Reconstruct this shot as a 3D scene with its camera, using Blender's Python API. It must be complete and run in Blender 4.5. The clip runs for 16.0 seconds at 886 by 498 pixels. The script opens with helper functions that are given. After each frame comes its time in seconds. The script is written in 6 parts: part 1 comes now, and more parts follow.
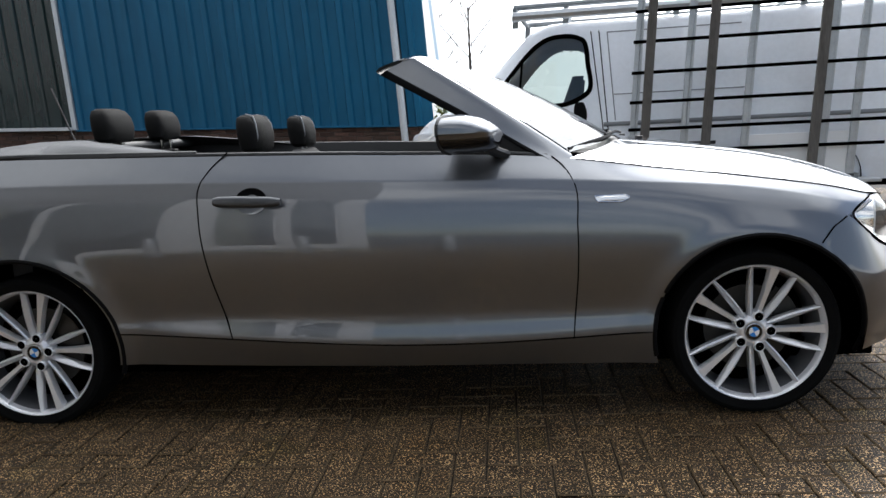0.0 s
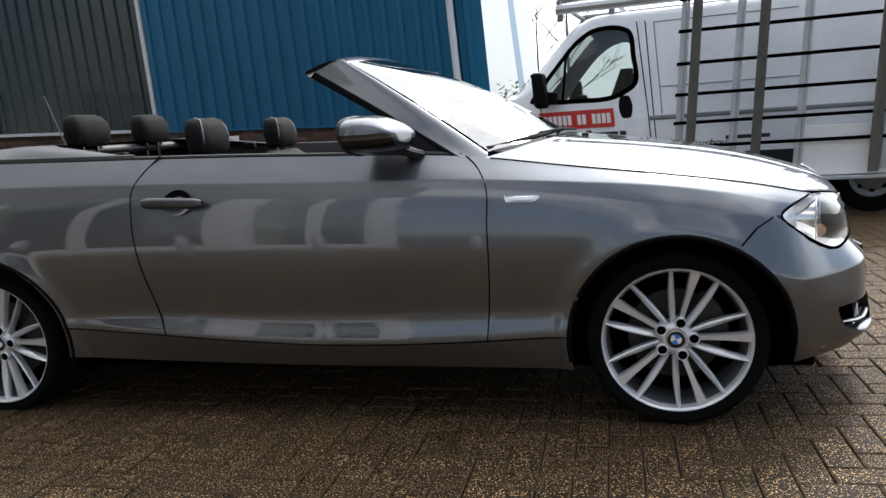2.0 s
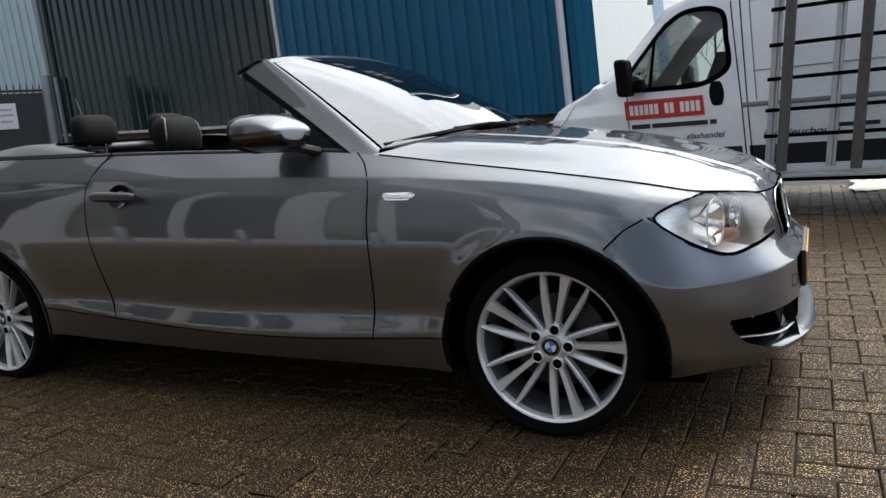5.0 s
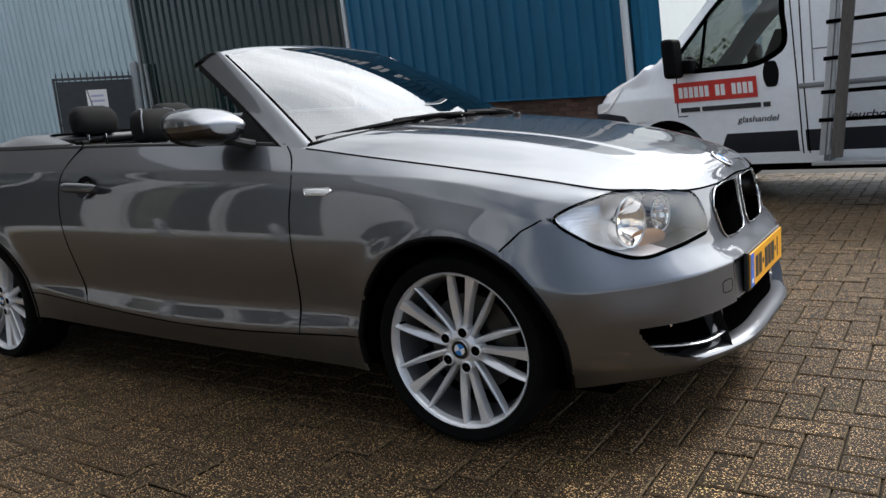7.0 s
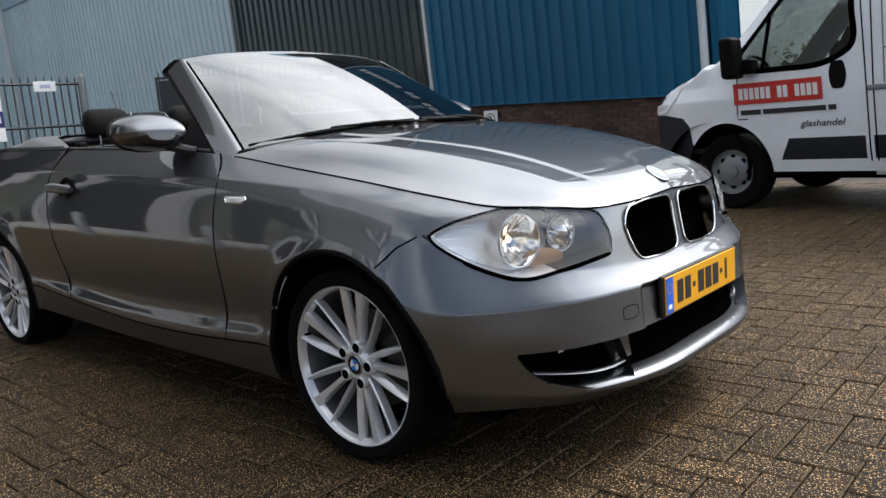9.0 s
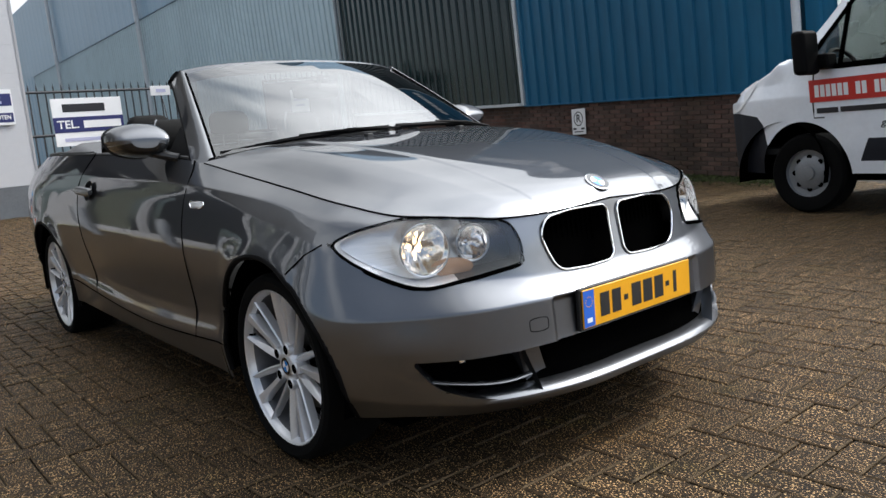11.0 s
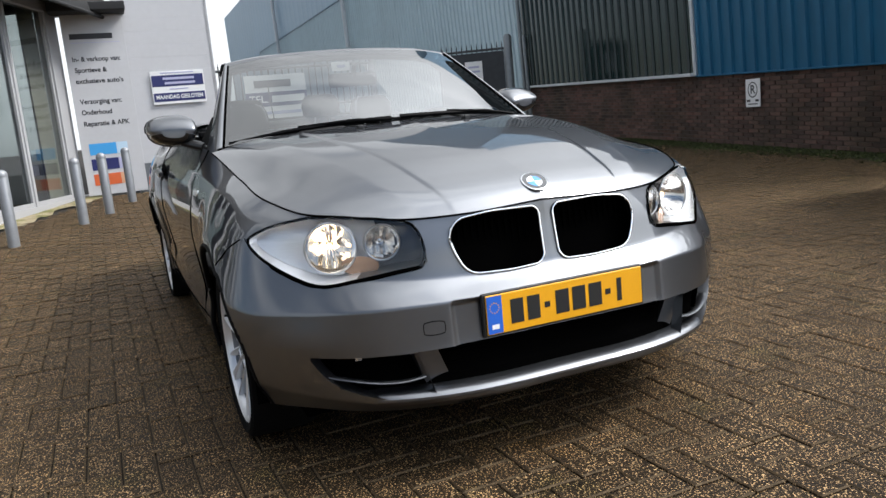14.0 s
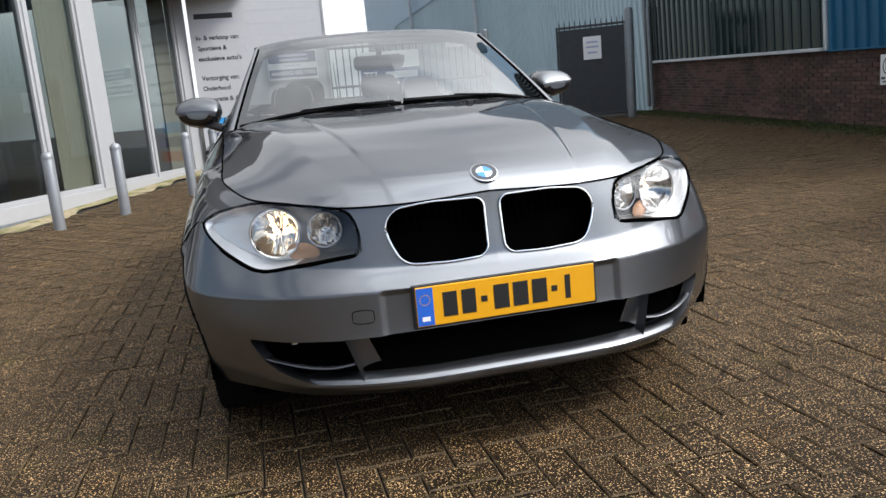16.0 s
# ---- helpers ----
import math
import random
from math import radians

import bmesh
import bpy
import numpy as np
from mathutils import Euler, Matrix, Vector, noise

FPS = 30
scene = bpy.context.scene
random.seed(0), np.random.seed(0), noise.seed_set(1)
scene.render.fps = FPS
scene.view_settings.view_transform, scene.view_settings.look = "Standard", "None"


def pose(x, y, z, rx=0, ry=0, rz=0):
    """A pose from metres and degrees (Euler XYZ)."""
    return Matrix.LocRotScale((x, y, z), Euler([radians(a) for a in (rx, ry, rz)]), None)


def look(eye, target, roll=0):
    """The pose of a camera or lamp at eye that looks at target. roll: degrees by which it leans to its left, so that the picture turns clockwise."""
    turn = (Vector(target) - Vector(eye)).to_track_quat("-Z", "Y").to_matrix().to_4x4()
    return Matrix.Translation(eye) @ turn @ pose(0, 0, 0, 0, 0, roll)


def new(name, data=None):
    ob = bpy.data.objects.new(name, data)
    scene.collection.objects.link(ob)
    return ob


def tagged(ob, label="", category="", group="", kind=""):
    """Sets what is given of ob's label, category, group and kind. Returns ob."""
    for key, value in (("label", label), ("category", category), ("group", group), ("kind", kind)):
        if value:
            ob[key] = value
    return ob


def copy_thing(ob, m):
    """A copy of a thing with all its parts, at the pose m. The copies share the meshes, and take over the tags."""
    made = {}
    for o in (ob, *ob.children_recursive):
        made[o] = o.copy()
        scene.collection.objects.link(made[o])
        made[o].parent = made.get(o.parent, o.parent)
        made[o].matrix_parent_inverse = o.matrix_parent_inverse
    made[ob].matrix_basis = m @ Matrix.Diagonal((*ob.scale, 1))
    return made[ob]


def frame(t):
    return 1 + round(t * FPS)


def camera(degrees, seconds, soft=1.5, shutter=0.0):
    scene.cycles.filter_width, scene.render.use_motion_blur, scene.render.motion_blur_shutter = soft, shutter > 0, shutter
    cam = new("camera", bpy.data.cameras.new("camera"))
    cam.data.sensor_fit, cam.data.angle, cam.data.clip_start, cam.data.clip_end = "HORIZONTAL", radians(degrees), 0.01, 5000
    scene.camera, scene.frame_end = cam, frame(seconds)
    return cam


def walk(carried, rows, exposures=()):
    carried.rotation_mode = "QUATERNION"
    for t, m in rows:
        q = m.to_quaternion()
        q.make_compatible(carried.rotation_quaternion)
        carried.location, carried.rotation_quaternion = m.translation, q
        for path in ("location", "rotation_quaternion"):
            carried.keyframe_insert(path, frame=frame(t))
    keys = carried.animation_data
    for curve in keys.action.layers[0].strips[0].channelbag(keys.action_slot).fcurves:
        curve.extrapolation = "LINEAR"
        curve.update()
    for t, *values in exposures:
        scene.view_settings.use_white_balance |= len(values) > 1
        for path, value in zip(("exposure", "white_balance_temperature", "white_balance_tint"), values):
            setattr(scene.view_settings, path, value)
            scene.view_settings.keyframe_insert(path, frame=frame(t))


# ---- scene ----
cam = camera(60.0, 16.0)
PATH = [
    (0, (-0.852, -3.508, 1.069), (-1.02, -1.541, 0.749), -3.0),
    (0.5, (-0.699, -3.495, 1.067), (-0.926, -1.534, 0.747), -3.1),
    (1, (-0.52, -3.464, 1.056), (-0.822, -1.512, 0.74), -3.4),
    (1.5, (-0.333, -3.43, 1.056), (-0.717, -1.493, 0.737), -3.7),
    (2, (-0.178, -3.387, 1.045), (-0.623, -1.463, 0.73), -4.0),
    (2.5, (-0.018, -3.34, 1.023), (-0.531, -1.432, 0.717), -4.2),
    (3, (0.137, -3.281, 1.02), (-0.444, -1.393, 0.708), -4.3),
    (3.5, (0.287, -3.232, 1.017), (-0.361, -1.366, 0.7), -4.4),
    (4, (0.445, -3.168, 1.009), (-0.276, -1.33, 0.69), -4.8),
    (4.2, (0.515, -3.14, 0.999), (-0.245, -1.317, 0.685), -4.8),
    (6.3, (1.052, -2.853, 0.996), (0.050, -1.156, 0.657), -5.1),
    (6.5, (1.097, -2.808, 1.002), (0.071, -1.126, 0.656), -5.2),
    (7, (1.229, -2.693, 0.99), (0.132, -1.055, 0.653), -5.1),
    (7.5, (1.37, -2.561, 0.984), (0.193, -0.978, 0.653), -5.1),
    (8, (1.487, -2.451, 0.976), (0.256, -0.908, 0.651), -5.0),
    (8.5, (1.595, -2.345, 0.973), (0.315, -0.843, 0.65), -5.0),
    (9, (1.691, -2.255, 0.979), (0.368, -0.79, 0.657), -4.7),
    (9.5, (1.789, -2.167, 0.972), (0.421, -0.742, 0.659), -4.8),
    (9.7, (1.822, -2.132, 0.969), (0.438, -0.723, 0.655), -4.6),
    (11.8, (2.238, -1.672, 0.966), (0.612, -0.548, 0.66), -5.4),
    (12, (2.254, -1.629, 0.977), (0.612, -0.53, 0.666), -5.3),
    (12.5, (2.348, -1.515, 0.975), (0.656, -0.495, 0.663), -5.5),
    (13, (2.427, -1.383, 0.984), (0.687, -0.451, 0.662), -5.6),
    (13.5, (2.49, -1.258, 0.989), (0.71, -0.409, 0.658), -5.7),
    (14, (2.539, -1.15, 0.979), (0.728, -0.37, 0.644), -5.4),
    (14.5, (2.589, -1.028, 0.971), (0.747, -0.327, 0.633), -5.1),
    (15, (2.636, -0.91, 0.979), (0.769, -0.286, 0.628), -5.0),
    (15.5, (2.673, -0.778, 0.977), (0.781, -0.238, 0.616), -5.0),
    (16, (2.698, -0.63, 0.97), (0.783, -0.185, 0.603), -5.1),
]
walk(cam, [(t, look(eye, target, roll)) for t, eye, target, roll in PATH], [(0.0, 0.74), (2.5, 0.55), (4.0, 0.36), (7.0, 0.46), (9.0, 0.46), (16.0, 0.48)])


# ---------------------------------------------------------------- light
world = bpy.data.worlds.new("world")
scene.world = world
world.use_nodes = True
wn, wl = world.node_tree.nodes, world.node_tree.links
wn.clear()
w_out = wn.new("ShaderNodeOutputWorld")
w_bg = wn.new("ShaderNodeBackground")
w_sky = wn.new("ShaderNodeTexSky")
w_sky.sky_type, w_sky.sun_disc = "NISHITA", False
SUN_EL, SUN_AZ = radians(46), radians(22)
w_sky.sun_elevation, w_sky.sun_rotation = SUN_EL, SUN_AZ
w_sky.air_density, w_sky.dust_density = 1.0, 2.0
w_tc = wn.new("ShaderNodeTexCoord")
w_map = wn.new("ShaderNodeMapping")
w_map.inputs["Scale"].default_value = (1.0, 1.0, 2.2)
w_noise = wn.new("ShaderNodeTexNoise")
w_noise.inputs["Scale"].default_value, w_noise.inputs["Detail"].default_value = 1.5, 2.5
w_noise.inputs["Roughness"].default_value = 0.55
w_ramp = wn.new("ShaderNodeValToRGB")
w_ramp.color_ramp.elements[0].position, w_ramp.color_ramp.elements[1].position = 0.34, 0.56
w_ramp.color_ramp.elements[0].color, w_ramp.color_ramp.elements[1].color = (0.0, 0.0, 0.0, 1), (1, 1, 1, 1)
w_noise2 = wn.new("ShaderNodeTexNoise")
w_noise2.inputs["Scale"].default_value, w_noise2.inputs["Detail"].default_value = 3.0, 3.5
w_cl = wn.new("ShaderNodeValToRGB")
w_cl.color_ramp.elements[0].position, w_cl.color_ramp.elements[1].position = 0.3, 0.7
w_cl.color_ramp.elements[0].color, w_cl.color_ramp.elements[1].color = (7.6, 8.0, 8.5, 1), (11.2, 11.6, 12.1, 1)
w_mix = wn.new("ShaderNodeMix")
w_mix.data_type = "RGBA"
wl.new(w_tc.outputs["Generated"], w_map.inputs["Vector"])
wl.new(w_map.outputs["Vector"], w_noise.inputs["Vector"])
wl.new(w_map.outputs["Vector"], w_noise2.inputs["Vector"])
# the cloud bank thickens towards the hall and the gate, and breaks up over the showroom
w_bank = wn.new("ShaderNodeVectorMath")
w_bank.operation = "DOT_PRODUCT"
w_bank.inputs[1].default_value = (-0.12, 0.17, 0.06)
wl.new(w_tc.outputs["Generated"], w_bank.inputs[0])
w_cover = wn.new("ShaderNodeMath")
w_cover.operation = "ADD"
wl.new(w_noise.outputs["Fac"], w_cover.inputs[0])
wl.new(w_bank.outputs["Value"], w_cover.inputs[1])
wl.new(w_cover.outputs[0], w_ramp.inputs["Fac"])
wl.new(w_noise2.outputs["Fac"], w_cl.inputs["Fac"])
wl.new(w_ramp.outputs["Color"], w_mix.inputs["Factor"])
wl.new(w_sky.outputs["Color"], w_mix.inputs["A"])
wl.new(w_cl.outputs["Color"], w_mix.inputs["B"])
# an overcast sky: brightest overhead and round the veiled sun, dimmer towards the horizon
w_sep = wn.new("ShaderNodeSeparateXYZ")
wl.new(w_tc.outputs["Generated"], w_sep.inputs["Vector"])
w_el = wn.new("ShaderNodeMapRange")
w_el.inputs["From Min"].default_value, w_el.inputs["From Max"].default_value = 0.0, 1.0
w_el.inputs["To Min"].default_value, w_el.inputs["To Max"].default_value = 1.20, 1.20
wl.new(w_sep.outputs["Z"], w_el.inputs["Value"])
w_dot = wn.new("ShaderNodeVectorMath")
w_dot.operation = "DOT_PRODUCT"
w_dot.inputs[1].default_value = (math.sin(SUN_AZ) * math.cos(SUN_EL), math.cos(SUN_AZ) * math.cos(SUN_EL), math.sin(SUN_EL))
wl.new(w_tc.outputs["Generated"], w_dot.inputs[0])
w_sd = wn.new("ShaderNodeMapRange")
w_sd.inputs["From Min"].default_value, w_sd.inputs["From Max"].default_value = 0.35, 1.0
w_sd.interpolation_type = "SMOOTHSTEP"
w_sd.inputs["To Min"].default_value, w_sd.inputs["To Max"].default_value = 0.84, 2.8
wl.new(w_dot.outputs["Value"], w_sd.inputs["Value"])
w_mul = wn.new("ShaderNodeMath")
w_mul.operation = "MULTIPLY"
wl.new(w_el.outputs["Result"], w_mul.inputs[0])
wl.new(w_sd.outputs["Result"], w_mul.inputs[1])
w_sc = wn.new("ShaderNodeVectorMath")
w_sc.operation = "SCALE"
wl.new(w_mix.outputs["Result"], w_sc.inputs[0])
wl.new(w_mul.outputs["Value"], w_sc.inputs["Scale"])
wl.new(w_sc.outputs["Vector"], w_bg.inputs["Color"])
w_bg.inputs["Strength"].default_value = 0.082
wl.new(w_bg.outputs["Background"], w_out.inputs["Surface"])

sun_data = bpy.data.lights.new("sun", "SUN")
sun_data.energy, sun_data.angle, sun_data.color = 2.7, radians(16), (1.0, 0.98, 0.95)
sun = new("sun", sun_data)
sun_dir = Vector((math.sin(SUN_AZ) * math.cos(SUN_EL), math.cos(SUN_AZ) * math.cos(SUN_EL), math.sin(SUN_EL)))
sun.matrix_world = look(sun_dir * 50, (0, 0, 0))


# ---------------------------------------------------------------- materials
def mat(name, color, rough=0.5, metal=0.0, var=0.0, scale=8.0, bump=0.0, bump_scale=60.0, coat=0.0, color2=None,
        rand=0.0, island=0.0, spec=0.5, emit=0.0, stretch=(1, 1, 1), rough_var=0.0, speck=None, speck_scale=240.0, patch=None):
    """A surface with two scales of colour change, fine relief and optional change from piece to piece."""
    m = bpy.data.materials.new(name)
    m.use_nodes = True
    n, l = m.node_tree.nodes, m.node_tree.links
    b = n["Principled BSDF"]
    b.inputs["Roughness"].default_value, b.inputs["Metallic"].default_value = rough, metal
    b.inputs["Specular IOR Level"].default_value = spec
    b.inputs["Coat Weight"].default_value, b.inputs["Coat Roughness"].default_value = coat, 0.04
    b.inputs["Base Color"].default_value = (*color, 1)
    if emit:
        b.inputs["Emission Color"].default_value, b.inputs["Emission Strength"].default_value = (*color, 1), emit
    if not (var or bump or rand or island or rough_var):
        return m
    tc = n.new("ShaderNodeTexCoord")
    mp = n.new("ShaderNodeMapping")
    mp.inputs["Scale"].default_value = stretch
    geo = n.new("ShaderNodeNewGeometry")
    l.new(geo.outputs["Position"], mp.inputs["Vector"])
    out = None
    if var:
        n1, n2 = n.new("ShaderNodeTexNoise"), n.new("ShaderNodeTexNoise")
        n1.inputs["Scale"].default_value, n1.inputs["Detail"].default_value = scale, 6
        n2.inputs["Scale"].default_value, n2.inputs["Detail"].default_value = scale * 9.7, 4
        for q in (n1, n2):
            l.new(mp.outputs["Vector"], q.inputs["Vector"])
        add = n.new("ShaderNodeMath")
        add.operation = "ADD"
        l.new(n1.outputs["Fac"], add.inputs[0])
        l.new(n2.outputs["Fac"], add.inputs[1])
        mr = n.new("ShaderNodeMapRange")
        mr.inputs["From Min"].default_value, mr.inputs["From Max"].default_value = 0.7, 1.3
        l.new(add.outputs[0], mr.inputs["Value"])
        mix = n.new("ShaderNodeMix")
        mix.data_type = "RGBA"
        lo = color2 or tuple(c * (1 - var) for c in color)
        mix.inputs["A"].default_value, mix.inputs["B"].default_value = (*lo, 1), (*color, 1)
        l.new(mr.outputs["Result"], mix.inputs["Factor"])
        out = mix.outputs["Result"]
        if rough_var:
            rr = n.new("ShaderNodeMapRange")
            rr.inputs["To Min"].default_value, rr.inputs["To Max"].default_value = rough - rough_var, rough + rough_var
            l.new(n1.outputs["Fac"], rr.inputs["Value"])
            l.new(rr.outputs["Result"], b.inputs["Roughness"])
    if speck:
        ns = n.new("ShaderNodeTexNoise")
        ns.inputs["Scale"].default_value, ns.inputs["Detail"].default_value = speck_scale, 2
        l.new(mp.outputs["Vector"], ns.inputs["Vector"])
        sr = n.new("ShaderNodeMapRange")
        sr.inputs["From Min"].default_value, sr.inputs["From Max"].default_value = 0.59, 0.65
        l.new(ns.outputs["Fac"], sr.inputs["Value"])
        sm = n.new("ShaderNodeMix")
        sm.data_type = "RGBA"
        l.new(sr.outputs["Result"], sm.inputs["Factor"])
        l.new(out, sm.inputs["A"])
        sm.inputs["B"].default_value = (*speck, 1)
        out = sm.outputs["Result"]
    if patch:
        # broad stains: (colour, scale, from, to, weight) each
        for pc, ps, p0, p1, pw in patch:
            np_ = n.new("ShaderNodeTexNoise")
            np_.inputs["Scale"].default_value, np_.inputs["Detail"].default_value = ps, 5
            l.new(mp.outputs["Vector"], np_.inputs["Vector"])
            pr = n.new("ShaderNodeMapRange")
            pr.inputs["From Min"].default_value, pr.inputs["From Max"].default_value, pr.inputs["To Max"].default_value = p0, p1, pw
            l.new(np_.outputs["Fac"], pr.inputs["Value"])
            pm = n.new("ShaderNodeMix")
            pm.data_type, pm.blend_type = "RGBA", "MULTIPLY"
            l.new(pr.outputs["Result"], pm.inputs["Factor"])
            l.new(out, pm.inputs["A"])
            pm.inputs["B"].default_value = (*pc, 1)
            out = pm.outputs["Result"]
    if rand or island:
        hsv = n.new("ShaderNodeHueSaturation")
        if out:
            l.new(out, hsv.inputs["Color"])
        else:
            hsv.inputs["Color"].default_value = (*color, 1)
        src = n.new("ShaderNodeObjectInfo").outputs["Random"] if rand else geo.outputs["Random Per Island"]
        vr = n.new("ShaderNodeMapRange")
        a = rand or island
        vr.inputs["To Min"].default_value, vr.inputs["To Max"].default_value = 1 - a, 1 + a
        l.new(src, vr.inputs["Value"])
        l.new(vr.outputs["Result"], hsv.inputs["Value"])
        out = hsv.outputs["Color"]
    if out:
        l.new(out, b.inputs["Base Color"])
    if bump:
        nb = n.new("ShaderNodeTexNoise")
        nb.inputs["Scale"].default_value, nb.inputs["Detail"].default_value = bump_scale, 5
        l.new(mp.outputs["Vector"], nb.inputs["Vector"])
        bp = n.new("ShaderNodeBump")
        bp.inputs["Strength"].default_value, bp.inputs["Distance"].default_value = min(1, bump), 0.004
        l.new(nb.outputs["Fac"], bp.inputs["Height"])
        l.new(bp.outputs["Normal"], b.inputs["Normal"])
    return m


def glass(name, tint=(0.9, 0.95, 0.93), rough=0.0, clear=0.85, ior=1.6):
    """Thin pane: part see-through, part mirror by the angle."""
    m = bpy.data.materials.new(name)
    m.use_nodes = True
    n, l = m.node_tree.nodes, m.node_tree.links
    n.clear()
    o = n.new("ShaderNodeOutputMaterial")
    tr, gl, mx, fr = (n.new("ShaderNodeBsdfTransparent"), n.new("ShaderNodeBsdfGlossy"), n.new("ShaderNodeMixShader"), n.new("ShaderNodeLayerWeight"))
    tr.inputs["Color"].default_value = (*[c * clear for c in tint], 1)
    gl.inputs["Roughness"].default_value = rough
    fr.inputs["Blend"].default_value = 0.5
    f0 = ((ior - 1) / (ior + 1)) ** 2
    pw, ma = n.new("ShaderNodeMath"), n.new("ShaderNodeMath")
    pw.operation, ma.operation = "POWER", "MULTIPLY_ADD"
    pw.inputs[1].default_value, ma.inputs[1].default_value, ma.inputs[2].default_value = 4.0, 1 - f0, f0
    l.new(fr.outputs["Facing"], pw.inputs[0])
    l.new(pw.outputs[0], ma.inputs[0])
    l.new(ma.outputs[0], mx.inputs["Fac"])
    l.new(tr.outputs[0], mx.inputs[1])
    l.new(gl.outputs[0], mx.inputs[2])
    l.new(mx.outputs[0], o.inputs["Surface"])
    return m


M = {}
M["paint"] = mat("silver_grey_paint", (0.140, 0.145, 0.157), 0.42, 1.0, var=0.05, scale=3, coat=1.0)
M["paint"].node_tree.nodes["Principled BSDF"].inputs["Coat Roughness"].default_value = 0.03
M["paint"].node_tree.nodes["Principled BSDF"].inputs["Coat IOR"].default_value = 1.72
M["paint"].node_tree.nodes["Principled BSDF"].inputs["Specular Tint"].default_value = (0.2, 0.2, 0.2, 1)
# body paint darkened in colour, so the handle shows no bright sky
M["handle_dimmed_paint"] = mat("dimmed_body_paint", (0.045, 0.047, 0.052), 0.3, 0.6, coat=0.6)
M["black"] = mat("black_plastic", (0.012, 0.012, 0.013), 0.5, var=0.4, scale=20, bump=0.15, bump_scale=400)
M["gloss_black"] = mat("gloss_black", (0.008, 0.008, 0.009), 0.12, coat=0.5)
# near-black for gaps; behind openings it stands in for shade
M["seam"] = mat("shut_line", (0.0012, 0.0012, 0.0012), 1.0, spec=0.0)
M["rubber"] = mat("tyre_rubber", (0.0045, 0.0045, 0.0045), 0.9, var=0.35, scale=15, bump=0.3, bump_scale=150, spec=0.1)
M["rim"] = mat("alloy_silver", (0.80, 0.80, 0.815), 0.28, 0.5, var=0.08, scale=12, coat=0.5)
# darker copy of the alloy: the barrel's shade is in the colour
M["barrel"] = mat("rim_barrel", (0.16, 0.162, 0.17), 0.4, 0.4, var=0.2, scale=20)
M["steel"] = mat("brake_steel", (0.06, 0.058, 0.055), 0.45, 0.8, var=0.3, scale=30)
M["chrome"] = mat("chrome", (0.85, 0.86, 0.88), 0.08, 1.0)
M["satin"] = mat("satin_metal", (0.55, 0.56, 0.58), 0.3, 1.0)
M["reflector"] = mat("lamp_reflector", (0.95, 0.91, 0.86), 0.12, 1.0)
M["lamp_grey"] = mat("lamp_housing", (0.97, 0.97, 0.98), 0.28, 0.55, var=0.08, scale=30, bump=0.35, bump_scale=40, stretch=(0.2, 0.2, 5.0))
M["lamp_dark"] = mat("smoked_lamp_trim", (0.045, 0.040, 0.038), 0.3, 0.3)
M["amber"] = mat("amber_plastic", (0.45, 0.25, 0.14), 0.25, 0.4)
M["bulb"] = mat("lit_bulb", (1.0, 0.74, 0.42), 0.3, emit=5)
M["screen"] = glass("windscreen_glass", (0.80, 0.88, 0.86), 0.0, 0.42, 2.7)
M["lamp_lens"] = glass("lamp_lens", (1.0, 1.0, 1.0), 0.0, 0.98, 1.8)
M["van_glass"] = glass("van_window", (0.85, 0.92, 0.90), 0.0, 0.55, 1.7)
M["dark_glass"] = glass("tinted_window", (0.7, 0.75, 0.74), 0.0, 0.8)
M["cloth"] = mat("black_seat_cloth", (0.022, 0.022, 0.023), 0.9, var=0.4, scale=30, bump=0.5, bump_scale=500)
M["leather"] = mat("dark_grey_headrest", (0.008, 0.0078, 0.0076), 0.75, spec=0.12, var=0.3, scale=20, bump=0.4, bump_scale=300)
M["softtop"] = mat("grey_roof_cover", (0.055, 0.055, 0.058), 0.45, var=0.15, scale=12, bump=0.2, bump_scale=300)
M["dash"] = mat("dark_dashboard", (0.02, 0.02, 0.021), 0.6, var=0.3, scale=20, bump=0.3, bump_scale=300)
M["dark_plastic"] = mat("deep_black_plastic", (0.0025, 0.0025, 0.003), 0.65, var=0.3, scale=20, spec=0.1)
M["yellow"] = mat("plate_yellow", (0.80, 0.37, 0.008), 0.35, var=0.06, scale=30)
M["blue"] = mat("plate_blue", (0.02, 0.12, 0.55), 0.35)
M["ink"] = mat("black_ink", (0.01, 0.01, 0.01), 0.5)
M["badge_blue"] = mat("badge_blue", (0.03, 0.22, 0.62), 0.2, coat=0.5)
M["white_enamel"] = mat("white_enamel", (0.85, 0.85, 0.85), 0.2, coat=0.5)
M["sheet_blue"] = mat("blue_steel_sheet", (0.005, 0.108, 0.210), 0.5, spec=0.25, var=0.22, scale=0.8, bump=0.05, bump_scale=30, stretch=(1, 1, 0.25))
M["sheet_green"] = mat("dark_green_steel_sheet", (0.005, 0.020, 0.020), 0.13, var=0.3, scale=0.7, bump=0.05, bump_scale=30, stretch=(1, 1, 0.25), spec=0.38)
M["sheet_grey"] = mat("grey_steel_sheet", (0.44, 0.56, 0.60), 0.4, var=0.15, scale=0.8, stretch=(1, 1, 0.25))
M["sheet_steelblue"] = mat("steel_blue_cladding", (0.16, 0.30, 0.42), 0.4, var=0.12, scale=0.6)
M["sheet_white"] = mat("white_steel_sheet", (0.30, 0.33, 0.32), 0.45, var=0.12, scale=0.9, stretch=(1, 1, 0.25))
M["pipe"] = mat("pale_drainpipe", (0.55, 0.58, 0.60), 0.45, var=0.15, scale=6)
